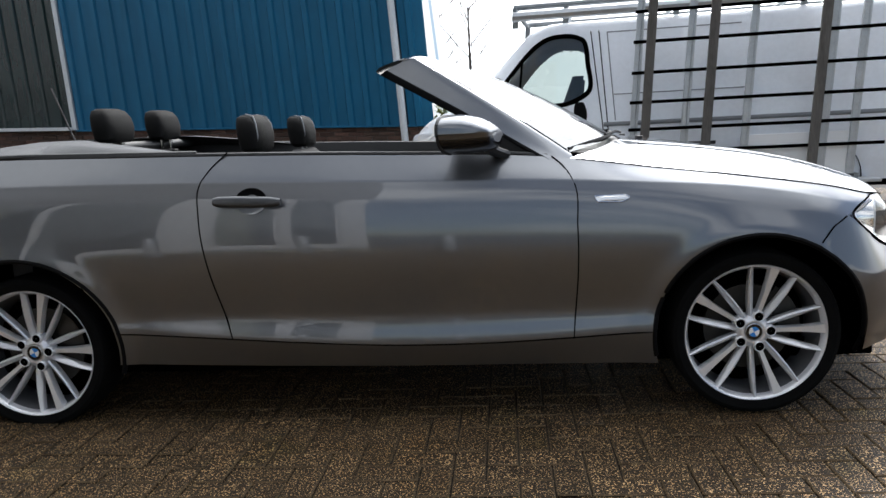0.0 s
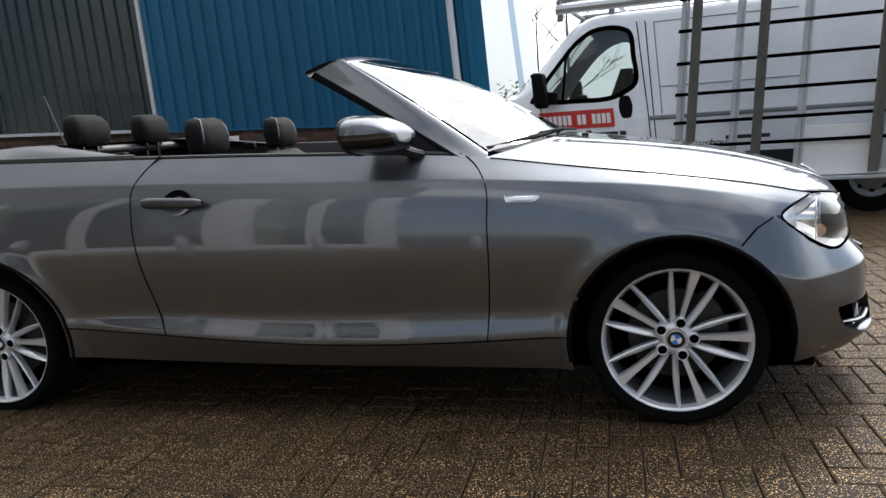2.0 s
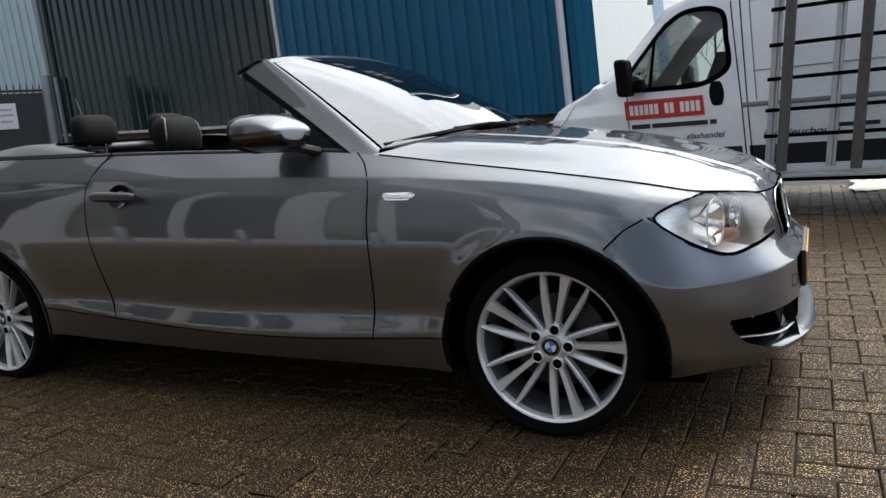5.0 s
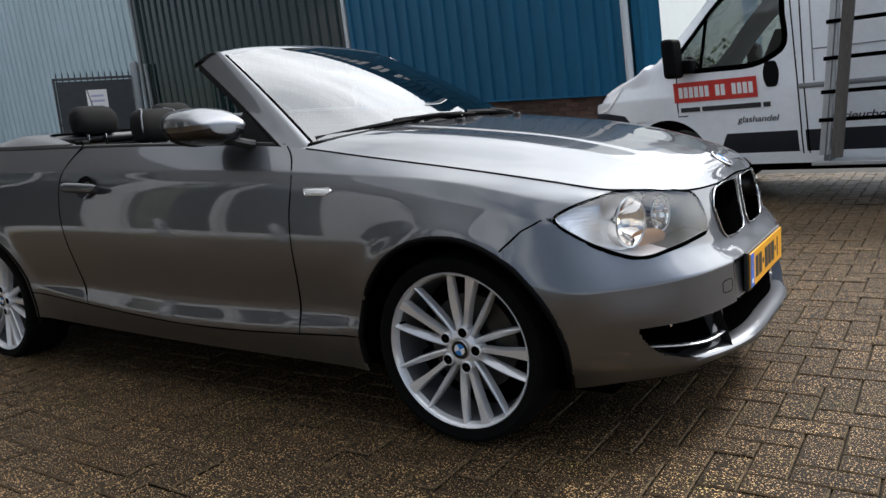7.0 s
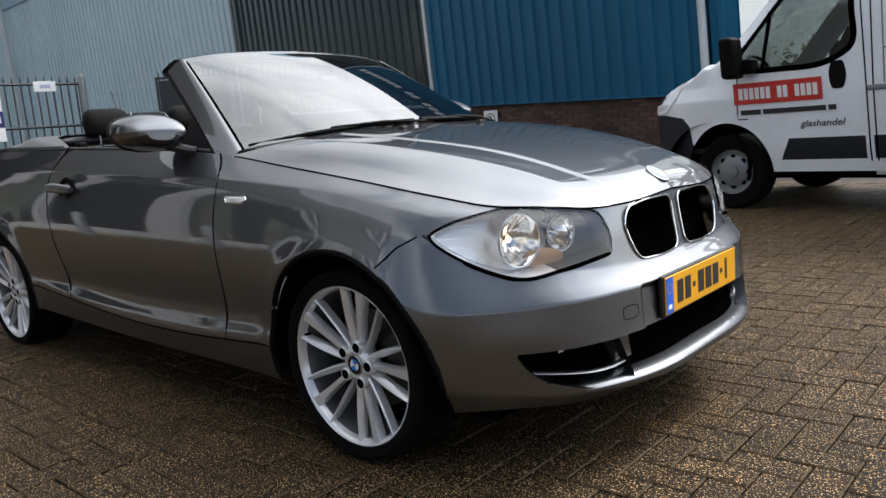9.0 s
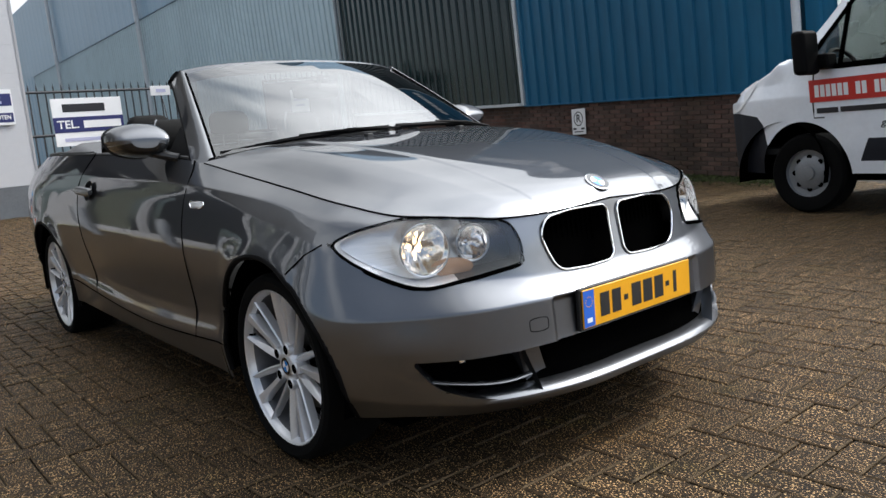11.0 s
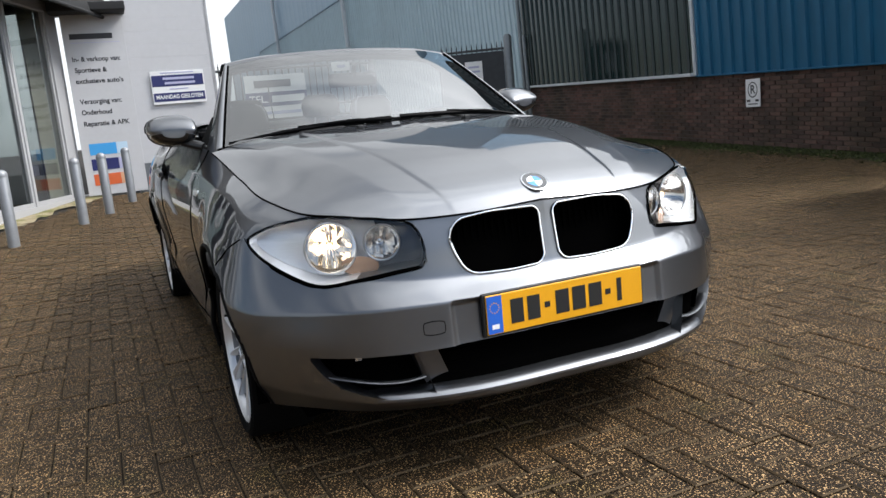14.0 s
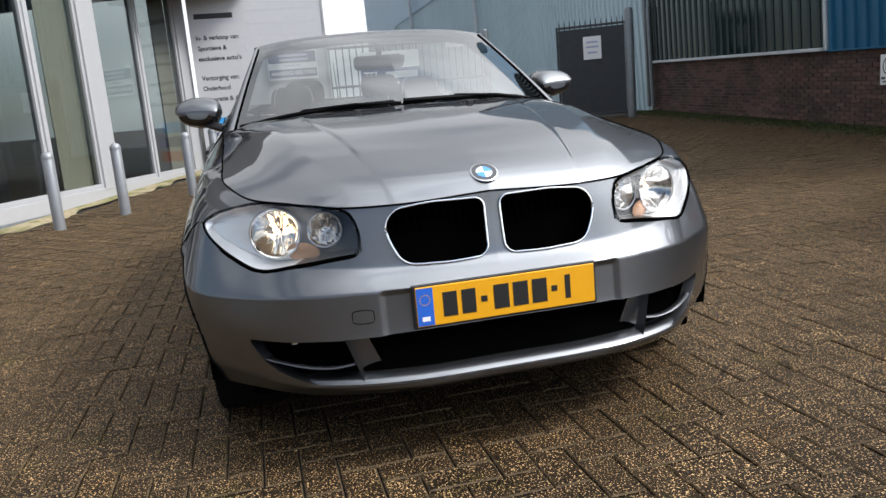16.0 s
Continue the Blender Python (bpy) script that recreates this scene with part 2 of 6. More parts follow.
M["grey_metal"] = mat("galvanised_steel", (0.23, 0.25, 0.26), 0.45, 0.5, var=0.25, scale=9)
M["gate_paint"] = mat("dark_grey_gate_paint", (0.045, 0.05, 0.055), 0.5, 0.2, var=0.3, scale=8)
M["brick"] = mat("brown_brick", (0.118, 0.068, 0.052), 0.85, var=0.45, scale=14, bump=0.6, bump_scale=90, rand=0.45, patch=(((0.45, 0.5, 0.38), 1.1, 0.48, 0.62, 0.85), ((1.0, 0.75, 0.7), 2.7, 0.5, 0.62, 0.6)))
M["brick_stuff"] = mat("brown_brick_rest", (0.118, 0.068, 0.052), 0.85, var=0.45, scale=14, bump=0.6, bump_scale=90, island=0.45, patch=(((0.45, 0.5, 0.38), 1.1, 0.48, 0.62, 0.85), ((1.0, 0.75, 0.7), 2.7, 0.5, 0.62, 0.6)))
M["mortar"] = mat("dark_mortar", (0.105, 0.092, 0.08), 0.95, var=0.3, scale=25, bump=0.4, bump_scale=120)
PAV = dict(color=(0.026, 0.016, 0.0075), color2=(0.0035, 0.0021, 0.0009), rough=0.60, var=0.8, scale=20, bump=1.0, bump_scale=150, rough_var=0.12, speck=(0.62, 0.405, 0.205), speck_scale=185, spec=0.11, patch=(((1.1, 0.92, 0.55), 2.3, 0.58, 0.74, 0.5), ((0.75, 0.95, 0.5), 3.1, 0.58, 0.72, 0.45), ((0.45, 0.45, 0.45), 0.9, 0.5, 0.75, 0.7)))
M["paver"] = mat("concrete_paver", rand=0.16, **PAV)
M["paver_stuff"] = mat("concrete_paver_rest", island=0.16, **PAV)
# paler than the tops: light caught by the chamfers is put into the colour
M["paver_edge"] = mat("sky_lit_paver_edge", (0.125, 0.088, 0.050), 0.85, var=0.8, scale=28, bump=1.0, bump_scale=130, spec=0.15)
M["joint"] = mat("sand_joint", (0.016, 0.012, 0.008), 0.95, var=0.4, scale=8, bump=0.5, bump_scale=120)
M["sand"] = mat("sandy_edge", (0.34, 0.28, 0.17), 0.95, var=0.5, scale=14, bump=1.0, bump_scale=90, patch=(((0.45, 0.55, 0.2), 4.0, 0.48, 0.6, 0.9),))
M["moss_bed"] = mat("moss_bed", (0.062, 0.072, 0.018), 0.95, var=0.7, scale=12, bump=1.0, bump_scale=80, patch=(((0.4, 0.35, 0.3), 2.0, 0.45, 0.6, 0.8),))
M["moss"] = mat("moss", (0.055, 0.070, 0.016), 0.95, var=0.5, scale=20, island=0.4)
M["white_wall"] = mat("white_cladding", (0.54, 0.54, 0.555), 0.5, var=0.05, scale=1.5)
M["white_frame"] = mat("white_window_frame", (0.38, 0.38, 0.39), 0.35, var=0.05, scale=4)
M["plinth"] = mat("grey_plinth", (0.14, 0.15, 0.16), 0.7, var=0.2, scale=5)
# dark tone for the unseen upper front, so the flank reflects less light
M["dark_clad"] = mat("dark_facade_cladding", (0.045, 0.042, 0.038), 0.6, var=0.2, scale=2)
M["awning"] = mat("black_awning", (0.015, 0.015, 0.016), 0.8, var=0.3, scale=10)
M["curtain"] = mat("cream_curtain", (0.74, 0.69, 0.58), 0.9, var=0.1, scale=6)
# near-black puts the darkness of the unlit interior into the colour
M["room"] = mat("room_in_shade", (0.03, 0.03, 0.032), 0.9, var=0.3, scale=3)
M["red"] = mat("red_print", (0.55, 0.03, 0.02), 0.4)
M["navy"] = mat("navy_print", (0.02, 0.025, 0.12), 0.4)
M["sky_print"] = mat("sky_blue_print", (0.05, 0.33, 0.70), 0.4)
M["orange"] = mat("orange_print", (0.65, 0.13, 0.04), 0.4)
M["peach"] = mat("peach_print", (0.66, 0.36, 0.22), 0.4)
M["pale_blue"] = mat("pale_blue_print", (0.50, 0.66, 0.80), 0.4)
M["lilac"] = mat("pale_lilac_print", (0.45, 0.45, 0.62), 0.4)
M["print_white"] = mat("white_print", (0.82, 0.82, 0.82), 0.45)
M["print_black"] = mat("black_print", (0.015, 0.015, 0.018), 0.45)
M["van_white"] = mat("van_white_paint", (0.84, 0.87, 0.92), 0.32, var=0.08, scale=2.5, coat=0.6)
M["van_grey"] = mat("van_grey_plastic", (0.012, 0.014, 0.021), 0.6, spec=0.3, var=0.3, scale=10)
M["van_stripe"] = mat("grey_rubbing_strip", (0.20, 0.21, 0.225), 0.5)
M["timber"] = mat("weathered_beam", (0.13, 0.12, 0.11), 0.85, var=0.45, scale=9, bump=0.5, bump_scale=80, stretch=(1, 1, 0.15))
M["alu"] = mat("aluminium_rail", (0.55, 0.57, 0.59), 0.42, 0.6, var=0.2, scale=9)
M["bollard"] = mat("galvanised_bollard", (0.26, 0.27, 0.285), 0.45, 0.35, var=0.2, scale=9)
M["tarp"] = mat("pale_sheeting", (0.62, 0.57, 0.40), 0.6, var=0.2, scale=5, bump=0.4, bump_scale=40)
M["bark"] = mat("bark", (0.11, 0.095, 0.08), 0.9, var=0.4, scale=12)
M["twig"] = mat("twigs", (0.20, 0.17, 0.15), 0.9)
M["leaf"] = mat("hedge_leaf", (0.11, 0.13, 0.03), 0.7, island=0.5)


# ---------------------------------------------------------------- mesh helpers
def part(name, bm, material, parent=None, label="", smooth=True, kind=""):
    """Link a bmesh, or (verts, faces), as one mesh object under a thing."""
    me = bpy.data.meshes.new(name)
    if isinstance(bm, tuple):
        me.from_pydata([tuple(map(float, v)) for v in bm[0]], [], [tuple(map(int, f)) for f in bm[1]])
    else:
        bm.normal_update()
        bm.to_mesh(me)
        bm.free()
    me.materials.append(material if not isinstance(material, str) else M[material])
    if smooth:
        me.polygons.foreach_set("use_smooth", [True] * len(me.polygons))
        if isinstance(bm, tuple) and len(bm) == 3:
            me.normals_split_custom_set_from_vertices(bm[2])
        elif isinstance(bm, tuple):
            me.set_sharp_from_angle(angle=radians(38))
        else:
            weigh_normals(me)
    ob = new(name, me)
    ob.parent = parent
    return tagged(ob, label=label, kind=kind)


def weigh_normals(me):
    """Large faces keep their own direction and only the bevels turn."""
    faces_at = [[] for _ in me.vertices]
    for p in me.polygons:
        for v in p.vertices:
            faces_at[v].append(p)
    out = []
    for p in me.polygons:
        for v in p.vertices:
            n = Vector()
            for q in faces_at[v]:
                if q.normal.dot(p.normal) > 0.64:
                    n += q.normal * q.area
            out.append(tuple(n.normalized()) if n.length > 0 else tuple(p.normal))
    me.normals_split_custom_set(out)


def root(name, m, label, category, group="", kind=""):
    e = new(name)
    e.empty_display_size = 0.2
    e.matrix_world = m
    return tagged(e, label, category, group, kind)


def box(bm, x0, x1, y0, y1, z0, z1, bevel=0.0, m=None):
    r = bmesh.ops.create_cube(bm, size=1)["verts"]
    for v in r:
        v.co = Vector(((x0 + x1) / 2 + v.co.x * (x1 - x0), (y0 + y1) / 2 + v.co.y * (y1 - y0), (z0 + z1) / 2 + v.co.z * (z1 - z0)))
    if bevel:
        es = {e for v in r for e in v.link_edges}
        q = bmesh.ops.bevel(bm, geom=list(es), offset=bevel, segments=2, affect="EDGES", profile=0.5)
        r = q["verts"]
    if m is not None:
        bmesh.ops.transform(bm, matrix=m, verts=list({v for v in r}))
    return r


def boxed(name, dims, material, parent=None, bevel=0.0, label="", m=None):
    bm = bmesh.new()
    box(bm, *dims, bevel=bevel, m=m)
    return part(name, bm, material, parent, label)


def tube(points, r, closed=False, seg=8, flat=1.0, normals=None):
    """Verts and faces of a tube along points; flat squeezes it along the normals that are given."""
    P = [Vector(p) for p in points]
    n = len(P)
    vs, fs = [], []
    up = Vector((0, 0, 1))
    for i, p in enumerate(P):
        a = P[(i - 1) % n] if closed or i else P[i]
        b = P[(i + 1) % n] if closed or i < n - 1 else P[i]
        d = (b - a).normalized()
        nn = Vector(normals[i]) if normals is not None else (up if abs(d.z) < 0.9 else Vector((1, 0, 0)))
        s = d.cross(nn).normalized()
        nn = s.cross(d).normalized()
        for k in range(seg):
            t = 2 * math.pi * k / seg
            vs.append(p + s * (math.cos(t) * r) + nn * (math.sin(t) * r * flat))
    for i in range(n if closed else n - 1):
        j = (i + 1) % n
        for k in range(seg):
            fs.append((i * seg + k, i * seg + (k + 1) % seg, j * seg + (k + 1) % seg, j * seg + k))
    if not closed:
        fs.append(tuple(range(seg))[::-1])
        fs.append(tuple((n - 1) * seg + k for k in range(seg)))
    return vs, fs


def joined(*vf):
    V, F = [], []
    for v, f in vf:
        o = len(V)
        V += list(v)
        F += [tuple(i + o for i in q) for q in f]
    return V, F


def lathe(profile, seg=64, axis="y"):
    """(radius, along) pairs turned round the axis."""
    vs, fs = [], []
    for r, h in profile:
        for k in range(seg):
            t = 2 * math.pi * k / seg
            a, b = r * math.cos(t), r * math.sin(t)
            vs.append({"y": (a, h, b), "z": (a, b, h), "x": (h, a, b)}[axis])
    for i in range(len(profile) - 1):
        for k in range(seg):
            fs.append((i * seg + k, i * seg + (k + 1) % seg, (i + 1) * seg + (k + 1) % seg, (i + 1) * seg + k))
    return vs, fs


def grid_faces(nu, nv):
    return [(i * nv + j, (i + 1) * nv + j, (i + 1) * nv + j + 1, i * nv + j + 1) for i in range(nu - 1) for j in range(nv - 1)]


def hermite(xs, P, x, sharp=None):
    """Smooth curve through P at xs (first axis); sharp[i] of 1 makes a kink at knot i."""
    xs, P, x = np.asarray(xs, float), np.asarray(P, float), np.asarray(x, float)
    h = np.diff(xs)
    d = np.diff(P, axis=0) / h.reshape(-1, *[1] * (P.ndim - 1))
    m = np.empty_like(P)
    m[0], m[-1] = d[0], d[-1]
    w = (h[:-1] / (h[:-1] + h[1:])).reshape(-1, *[1] * (P.ndim - 1))
    m[1:-1] = d[:-1] * (1 - w) + d[1:] * w
    ml, mr = m.copy(), m.copy()
    if sharp is not None:
        s = np.asarray(sharp, float).reshape(-1, *[1] * (P.ndim - 1))
        ml[1:] = m[1:] * (1 - s[1:]) + d * s[1:]
        mr[:-1] = m[:-1] * (1 - s[:-1]) + d * s[:-1]
    i = np.clip(np.searchsorted(xs, x, side="right") - 1, 0, len(xs) - 2)
    sh = (-1, *[1] * (P.ndim - 1))
    t = ((x - xs[i]) / h[i]).reshape(sh)
    hh = h[i].reshape(sh)
    return ((2 * t**3 - 3 * t**2 + 1) * P[i] + (t**3 - 2 * t**2 + t) * hh * mr[i] + (3 * t**2 - 2 * t**3) * P[i + 1] + (t**3 - t**2) * hh * ml[i + 1])


def dense(poly, step=0.01, closed=False):
    out = []
    n = len(poly)
    for i in range(n if closed else n - 1):
        a, b = np.array(poly[i], float), np.array(poly[(i + 1) % n], float)
        k = max(1, int(np.linalg.norm(b - a) / step))
        out += [a + (b - a) * t / k for t in range(k)]
    if not closed:
        out.append(np.array(poly[-1], float))
    return np.array(out)


def smooth_poly(poly, step=0.01, closed=True, sharp=None):
    p = np.array(list(poly) + ([poly[0]] if closed else []), float)
    t = np.r_[0, np.cumsum(np.linalg.norm(np.diff(p, axis=0), axis=1))]
    if closed:
        p3, L = np.vstack([p[:-1], p[:-1], p]), t[-1]
        t3 = np.r_[t[:-1] - L, t[:-1], t + L]
        s3 = None if sharp is None else list(sharp) * 3 + [sharp[0]]
        x = np.linspace(0, L, max(8, int(L / step)), endpoint=False)
        return hermite(t3, p3, x, s3)
    x = np.linspace(0, t[-1], max(4, int(t[-1] / step)))
    return hermite(t, p, x, sharp)


def inside(poly, q):
    """Which of the 2D points q lie in the polygon."""
    poly, q = np.asarray(poly), np.asarray(q)
    r = np.zeros(len(q), bool)
    n = len(poly)
    for i in range(n):
        (x1, y1), (x2, y2) = poly[i], poly[(i + 1) % n]
        if y1 == y2:
            continue
        c = ((y1 > q[:, 1]) != (y2 > q[:, 1])) & (q[:, 0] < (x2 - x1) * (q[:, 1] - y1) / (y2 - y1) + x1)
        r ^= c
    return r


class Skin:
    """A dense sheet that openings and shut lines are cut into by drawing the nearest vertices onto their outlines."""

    def __init__(self, P):
        self.nu, self.nv = P.shape[:2]
        self.V = P.reshape(-1, 3).copy()
        self.F = np.array(grid_faces(self.nu, self.nv))
        self.tag = np.array(["body"] * len(self.F), dtype=object)
        du, dv = np.gradient(P, axis=0), np.gradient(P, axis=1)
        n = np.cross(du, dv)
        self.N = (n / (np.linalg.norm(n, axis=2, keepdims=True) + 1e-12)).reshape(-1, 3)
        self.fixed = np.zeros(len(self.V), bool)

    def snap(self, line, a, b, where, reach):
        """Draws vertices to a dense line given along the two directions a, b."""
        a, b = np.array(a, float), np.array(b, float)
        ok = np.where(where(self.V) & ~self.fixed)[0]
        q = np.c_[self.V[ok] @ a, self.V[ok] @ b]
        near = (q > line.min(0) - reach).all(1) & (q < line.max(0) + reach).all(1)
        ok, q = ok[near], q[near]
        if not len(ok):
            return
        d = ((q[:, None] - line[None]) ** 2).sum(2)
        k = d.argmin(1)
        hit = np.sqrt(d[np.arange(len(k)), k]) < reach
        delta = line[k[hit]] - q[hit]
        self.V[ok[hit]] += delta[:, :1] * a / (a @ a) + delta[:, 1:] * b / (b @ b)
        self.fixed[ok[hit]] = True

    def centres(self):
        return self.V[self.F].mean(1)

    def cut(self, outline, a, b, where, name, reach=0.0065, only="body"):
        line = dense(outline, 0.002, True)
        self.snap(line, a, b, where, reach)
        c = self.centres()
        q = np.c_[c @ np.array(a, float), c @ np.array(b, float)]
        self.tag[inside(outline, q) & where(c) & (self.tag == only)] = name

    def take(self, name, offset=0.0, flip=False):
        f = self.F[self.tag == name]
        ids, inv = np.unique(f, return_inverse=True)
        inv = inv.reshape(f.shape)
        v = self.V[ids] + self.N[ids] * offset
        if flip:
            v = v * np.array([1, -1, 1])
            inv = inv[:, ::-1]
        return [tuple(p) for p in v], [tuple(p) for p in inv]

    def panel(self, name, flip=False):
        """A cut piece with the normals of the uncut sheet, so that its edges don't ripple."""
        v, f = self.take(name, 0.0, flip)
        n = self.N[np.unique(self.F[self.tag == name])]
        return v, f, [tuple(q) for q in (n * np.array([1, -1, 1]) if flip else n)]

    def at(self, q, a, b, where):
        """Points and normals of the sheet at 2D places q."""
        a, b = np.array(a, float), np.array(b, float)
        ok = np.where(where(self.V))[0]
        s = np.c_[self.V[ok] @ a, self.V[ok] @ b]
        out, nn = [], []
        for p in np.atleast_2d(q):
            d = ((s - p) ** 2).sum(1)
            k = d.argsort()[:4]
            w = 1 / (d[k] + 1e-8)
            w /= w.sum()
            pt = (self.V[ok[k]] * w[:, None]).sum(0)
            e = p - np.array([pt @ a, pt @ b])
            out.append(pt + a * e[0] / (a @ a) + b * e[1] / (b @ b))
            nn.append(self.N[ok[k[0]]])
        return np.array(out), np.array(nn)


def mirror(vf):
    v, f = vf
    return [(p[0], -p[1], p[2]) for p in v], [tuple(q)[::-1] for q in f]


def text_obj(name, body, size, m, material, parent=None, label="", width=None, shear=0.0, bold=0.0):
    """Lettering as a flat mesh."""
    cu = bpy.data.curves.new(name, "FONT")
    cu.body, cu.size, cu.align_x, cu.align_y, cu.shear, cu.offset = body, size, "CENTER", "CENTER", shear, bold
    tmp = bpy.data.objects.new(name, cu)
    scene.collection.objects.link(tmp)
    me = bpy.data.meshes.new_from_object(tmp.evaluated_get(bpy.context.evaluated_depsgraph_get()))
    bpy.data.objects.remove(tmp)
    if width:
        xs = [v.co.x for v in me.vertices]
        k = width / (max(xs) - min(xs))
        for v in me.vertices:
            v.co.x *= k
    me.materials.clear()
    me.materials.append(M[material])
    ob = new(name, me)
    ob.parent = parent
    ob.matrix_local = m
    return tagged(ob, label=label)


# ---------------------------------------------------------------- the car (x forward, origin under the front axle)
def all_v(V):
    return np.ones(len(V), bool)


def front_v(V):
    return (V[:, 0] > 0.36) & (V[:, 1] < 0.80)


def lamp_v(V):
    return (V[:, 0] > 0.27) & (V[:, 1] < 0.84) & (V[:, 2] > 0.5)


def side_v(V):
    return (V[:, 0] < 0.50) & (V[:, 0] > -3.3) & (V[:, 1] > 0.45)


CAR_ROWS = [
    # bottom edge
    [(.692, 0, .196), (.686, .27, .196), (.655, .42, .198), (.588, .575, .202), (.472, .700, .206), (.366, .785, .206), (0, .842, .20), (-.36, .834, .198),
     (-.62, .829, .200), (-1.3, .828, .208), (-1.95, .830, .228), (-2.30, .835, .243), (-2.66, .842, .25), (-3.02, .79, .26), (-3.36, .70, .27), (-3.54, .44, .28), (-3.58, 0, .28)],
    # lip and sill seam
    [(.744, 0, .226), (.738, .27, .226), (.702, .42, .230), (.624, .58, .238), (.487, .715, .252), (.375, .822, .275), (0, .845, .30), (-.36, .849, .313),
     (-.62, .849, .300), (-1.3, .849, .290), (-1.95, .849, .335), (-2.30, .845, .362), (-2.66, .845, .37), (-3.02, .83, .37), (-3.38, .73, .37), (-3.57, .45, .37), (-3.61, 0, .37)],
    # bumper face and lower door
    [(.721, 0, .385), (.716, .27, .385), (.689, .42, .385), (.626, .583, .388), (.507, .729, .393), (.378, .843, .398), (0, .868, .42), (-.36, .840, .405),
     (-.62, .835, .40), (-1.3, .835, .40), (-1.95, .838, .42), (-2.30, .847, .43), (-2.66, .872, .44), (-3.02, .848, .44), (-3.40, .75, .45), (-3.60, .46, .45), (-3.64, 0, .45)],
    # bumper crease and widest line of the flank
    [(.714, 0, .492), (.709, .27, .492), (.683, .421, .493), (.623, .581, .491), (.506, .721, .487), (.388, .842, .496), (0, .872, .64), (-.36, .862, .63),
     (-.62, .860, .63), (-1.3, .862, .645), (-1.95, .866, .66), (-2.30, .872, .67), (-2.66, .880, .68), (-3.02, .862, .68), (-3.42, .76, .68), (-3.62, .46, .68), (-3.66, 0, .68)],
    # step over the plate, lamp middle, upper flank
    [(.660, 0, .548), (.655, .27, .546), (.635, .42, .556), (.568, .58, .575), (.455, .705, .605), (.345, .800, .665), (0, .840, .745), (-.36, .838, .775),
     (-.62, .838, .790), (-1.3, .842, .805), (-1.95, .848, .82), (-2.30, .852, .83), (-2.66, .855, .84), (-3.02, .835, .84), (-3.42, .74, .84), (-3.61, .45, .84), (-3.65, 0, .84)],
    # shoulder crease
    [(.642, 0, .640), (.638, .27, .636), (.615, .42, .642), (.548, .58, .672), (.445, .700, .700), (.325, .772, .735), (0, .803, .803), (-.36, .808, .838),
     (-.62, .810, .856), (-1.3, .812, .882), (-1.95, .818, .904), (-2.30, .818, .914), (-2.66, .815, .922), (-3.02, .79, .925), (-3.40, .70, .925), (-3.58, .43, .925), (-3.62, 0, .925)],
    # bonnet edge and belt line
    [(.632, 0, .722), (.622, .27, .712), (.588, .42, .716), (.505, .57, .738), (.420, .662, .753), (.300, .716, .783), (0, .737, .835), (-.36, .738, .888),
     (-.62, .742, .928), (-1.3, .752, .972), (-1.95, .760, .998), (-2.30, .758, 1.008), (-2.66, .745, 1.018), (-3.02, .71, 1.02), (-3.36, .62, 1.015), (-3.52, .39, 1.012), (-3.56, 0, 1.015)],
]
ROW_SHARP = [0, 0.6, 0.3, 0.0, 0.1, 0.75, 0]
rows = np.array(CAR_ROWS, float).transpose(1, 0, 2)            # rib, row, xyz
seg = np.linalg.norm(np.diff(rows, axis=0), axis=2).mean(1)
rib_u = np.r_[0, np.cumsum(seg)]
n_front = int(rib_u[5] / 0.0085)
us = np.r_[np.linspace(0, rib_u[5], n_front, endpoint=False), np.linspace(rib_u[5], rib_u[13], 300, endpoint=False), np.linspace(rib_u[13], rib_u[16], 40)]
along = hermite(rib_u, rows, us)
v_knots = np.array([0, .07, .22, .37, .50, .60, .74])
vs_ = np.r_[np.linspace(0, .07, 8, endpoint=False), np.linspace(.07, .22, 17, endpoint=False), np.linspace(.22, .37, 18, endpoint=False), np.linspace(.37, .50, 15, endpoint=False), np.linspace(.50, .60, 12, endpoint=False), np.linspace(.60, .74, 17)]
# the bumper crease is crisp round the nose and fades along the flank
fade = np.clip(1 - (us - rib_u[4]) / (rib_u[6] - rib_u[4]), 0, 1)
soft_p = np.array([hermite(v_knots, along[i], vs_, ROW_SHARP) for i in range(len(us))])
crisp = list(ROW_SHARP)
crisp[3], crisp[5], crisp[4] = 1.0, 0.0, 0.55
crisp_p = np.array([hermite(v_knots, along[i], vs_, crisp) for i in range(len(us))])
car_P = soft_p * (1 - fade)[:, None, None] + crisp_p * fade[:, None, None]
# wheel-arch flares stand a little proud
for ax in (0.0, -2.66):
    d = np.hypot(car_P[..., 0] - ax, car_P[..., 2] - 0.295)
    car_P[..., 1] += np.where(car_P[..., 0] > .22, .004, .011) * np.exp(-((d - 0.36) / 0.045) ** 2) * (car_P[..., 1] > 0.6) * (np.abs(car_P[..., 0] - ax) < 0.5)
# shallow recess round the number plate, under the crease
r_y = np.clip((.352 - car_P[..., 1]) / .014, 0, 1) * (car_P[..., 0] > .5)
r_z = np.clip((.494 - car_P[..., 2]) / .012, 0, 1) * np.clip((car_P[..., 2] - .30) / .06, 0, 1)
car_P[..., 0] -= .011 * r_y * r_y * (3 - 2 * r_y) * r_z
car_skin = Skin(car_P)

AX, AY, AZ = (1, 0, 0), (0, 1, 0), (0, 0, 1)
DIAG = (-0.7071, 0.7071, 0)
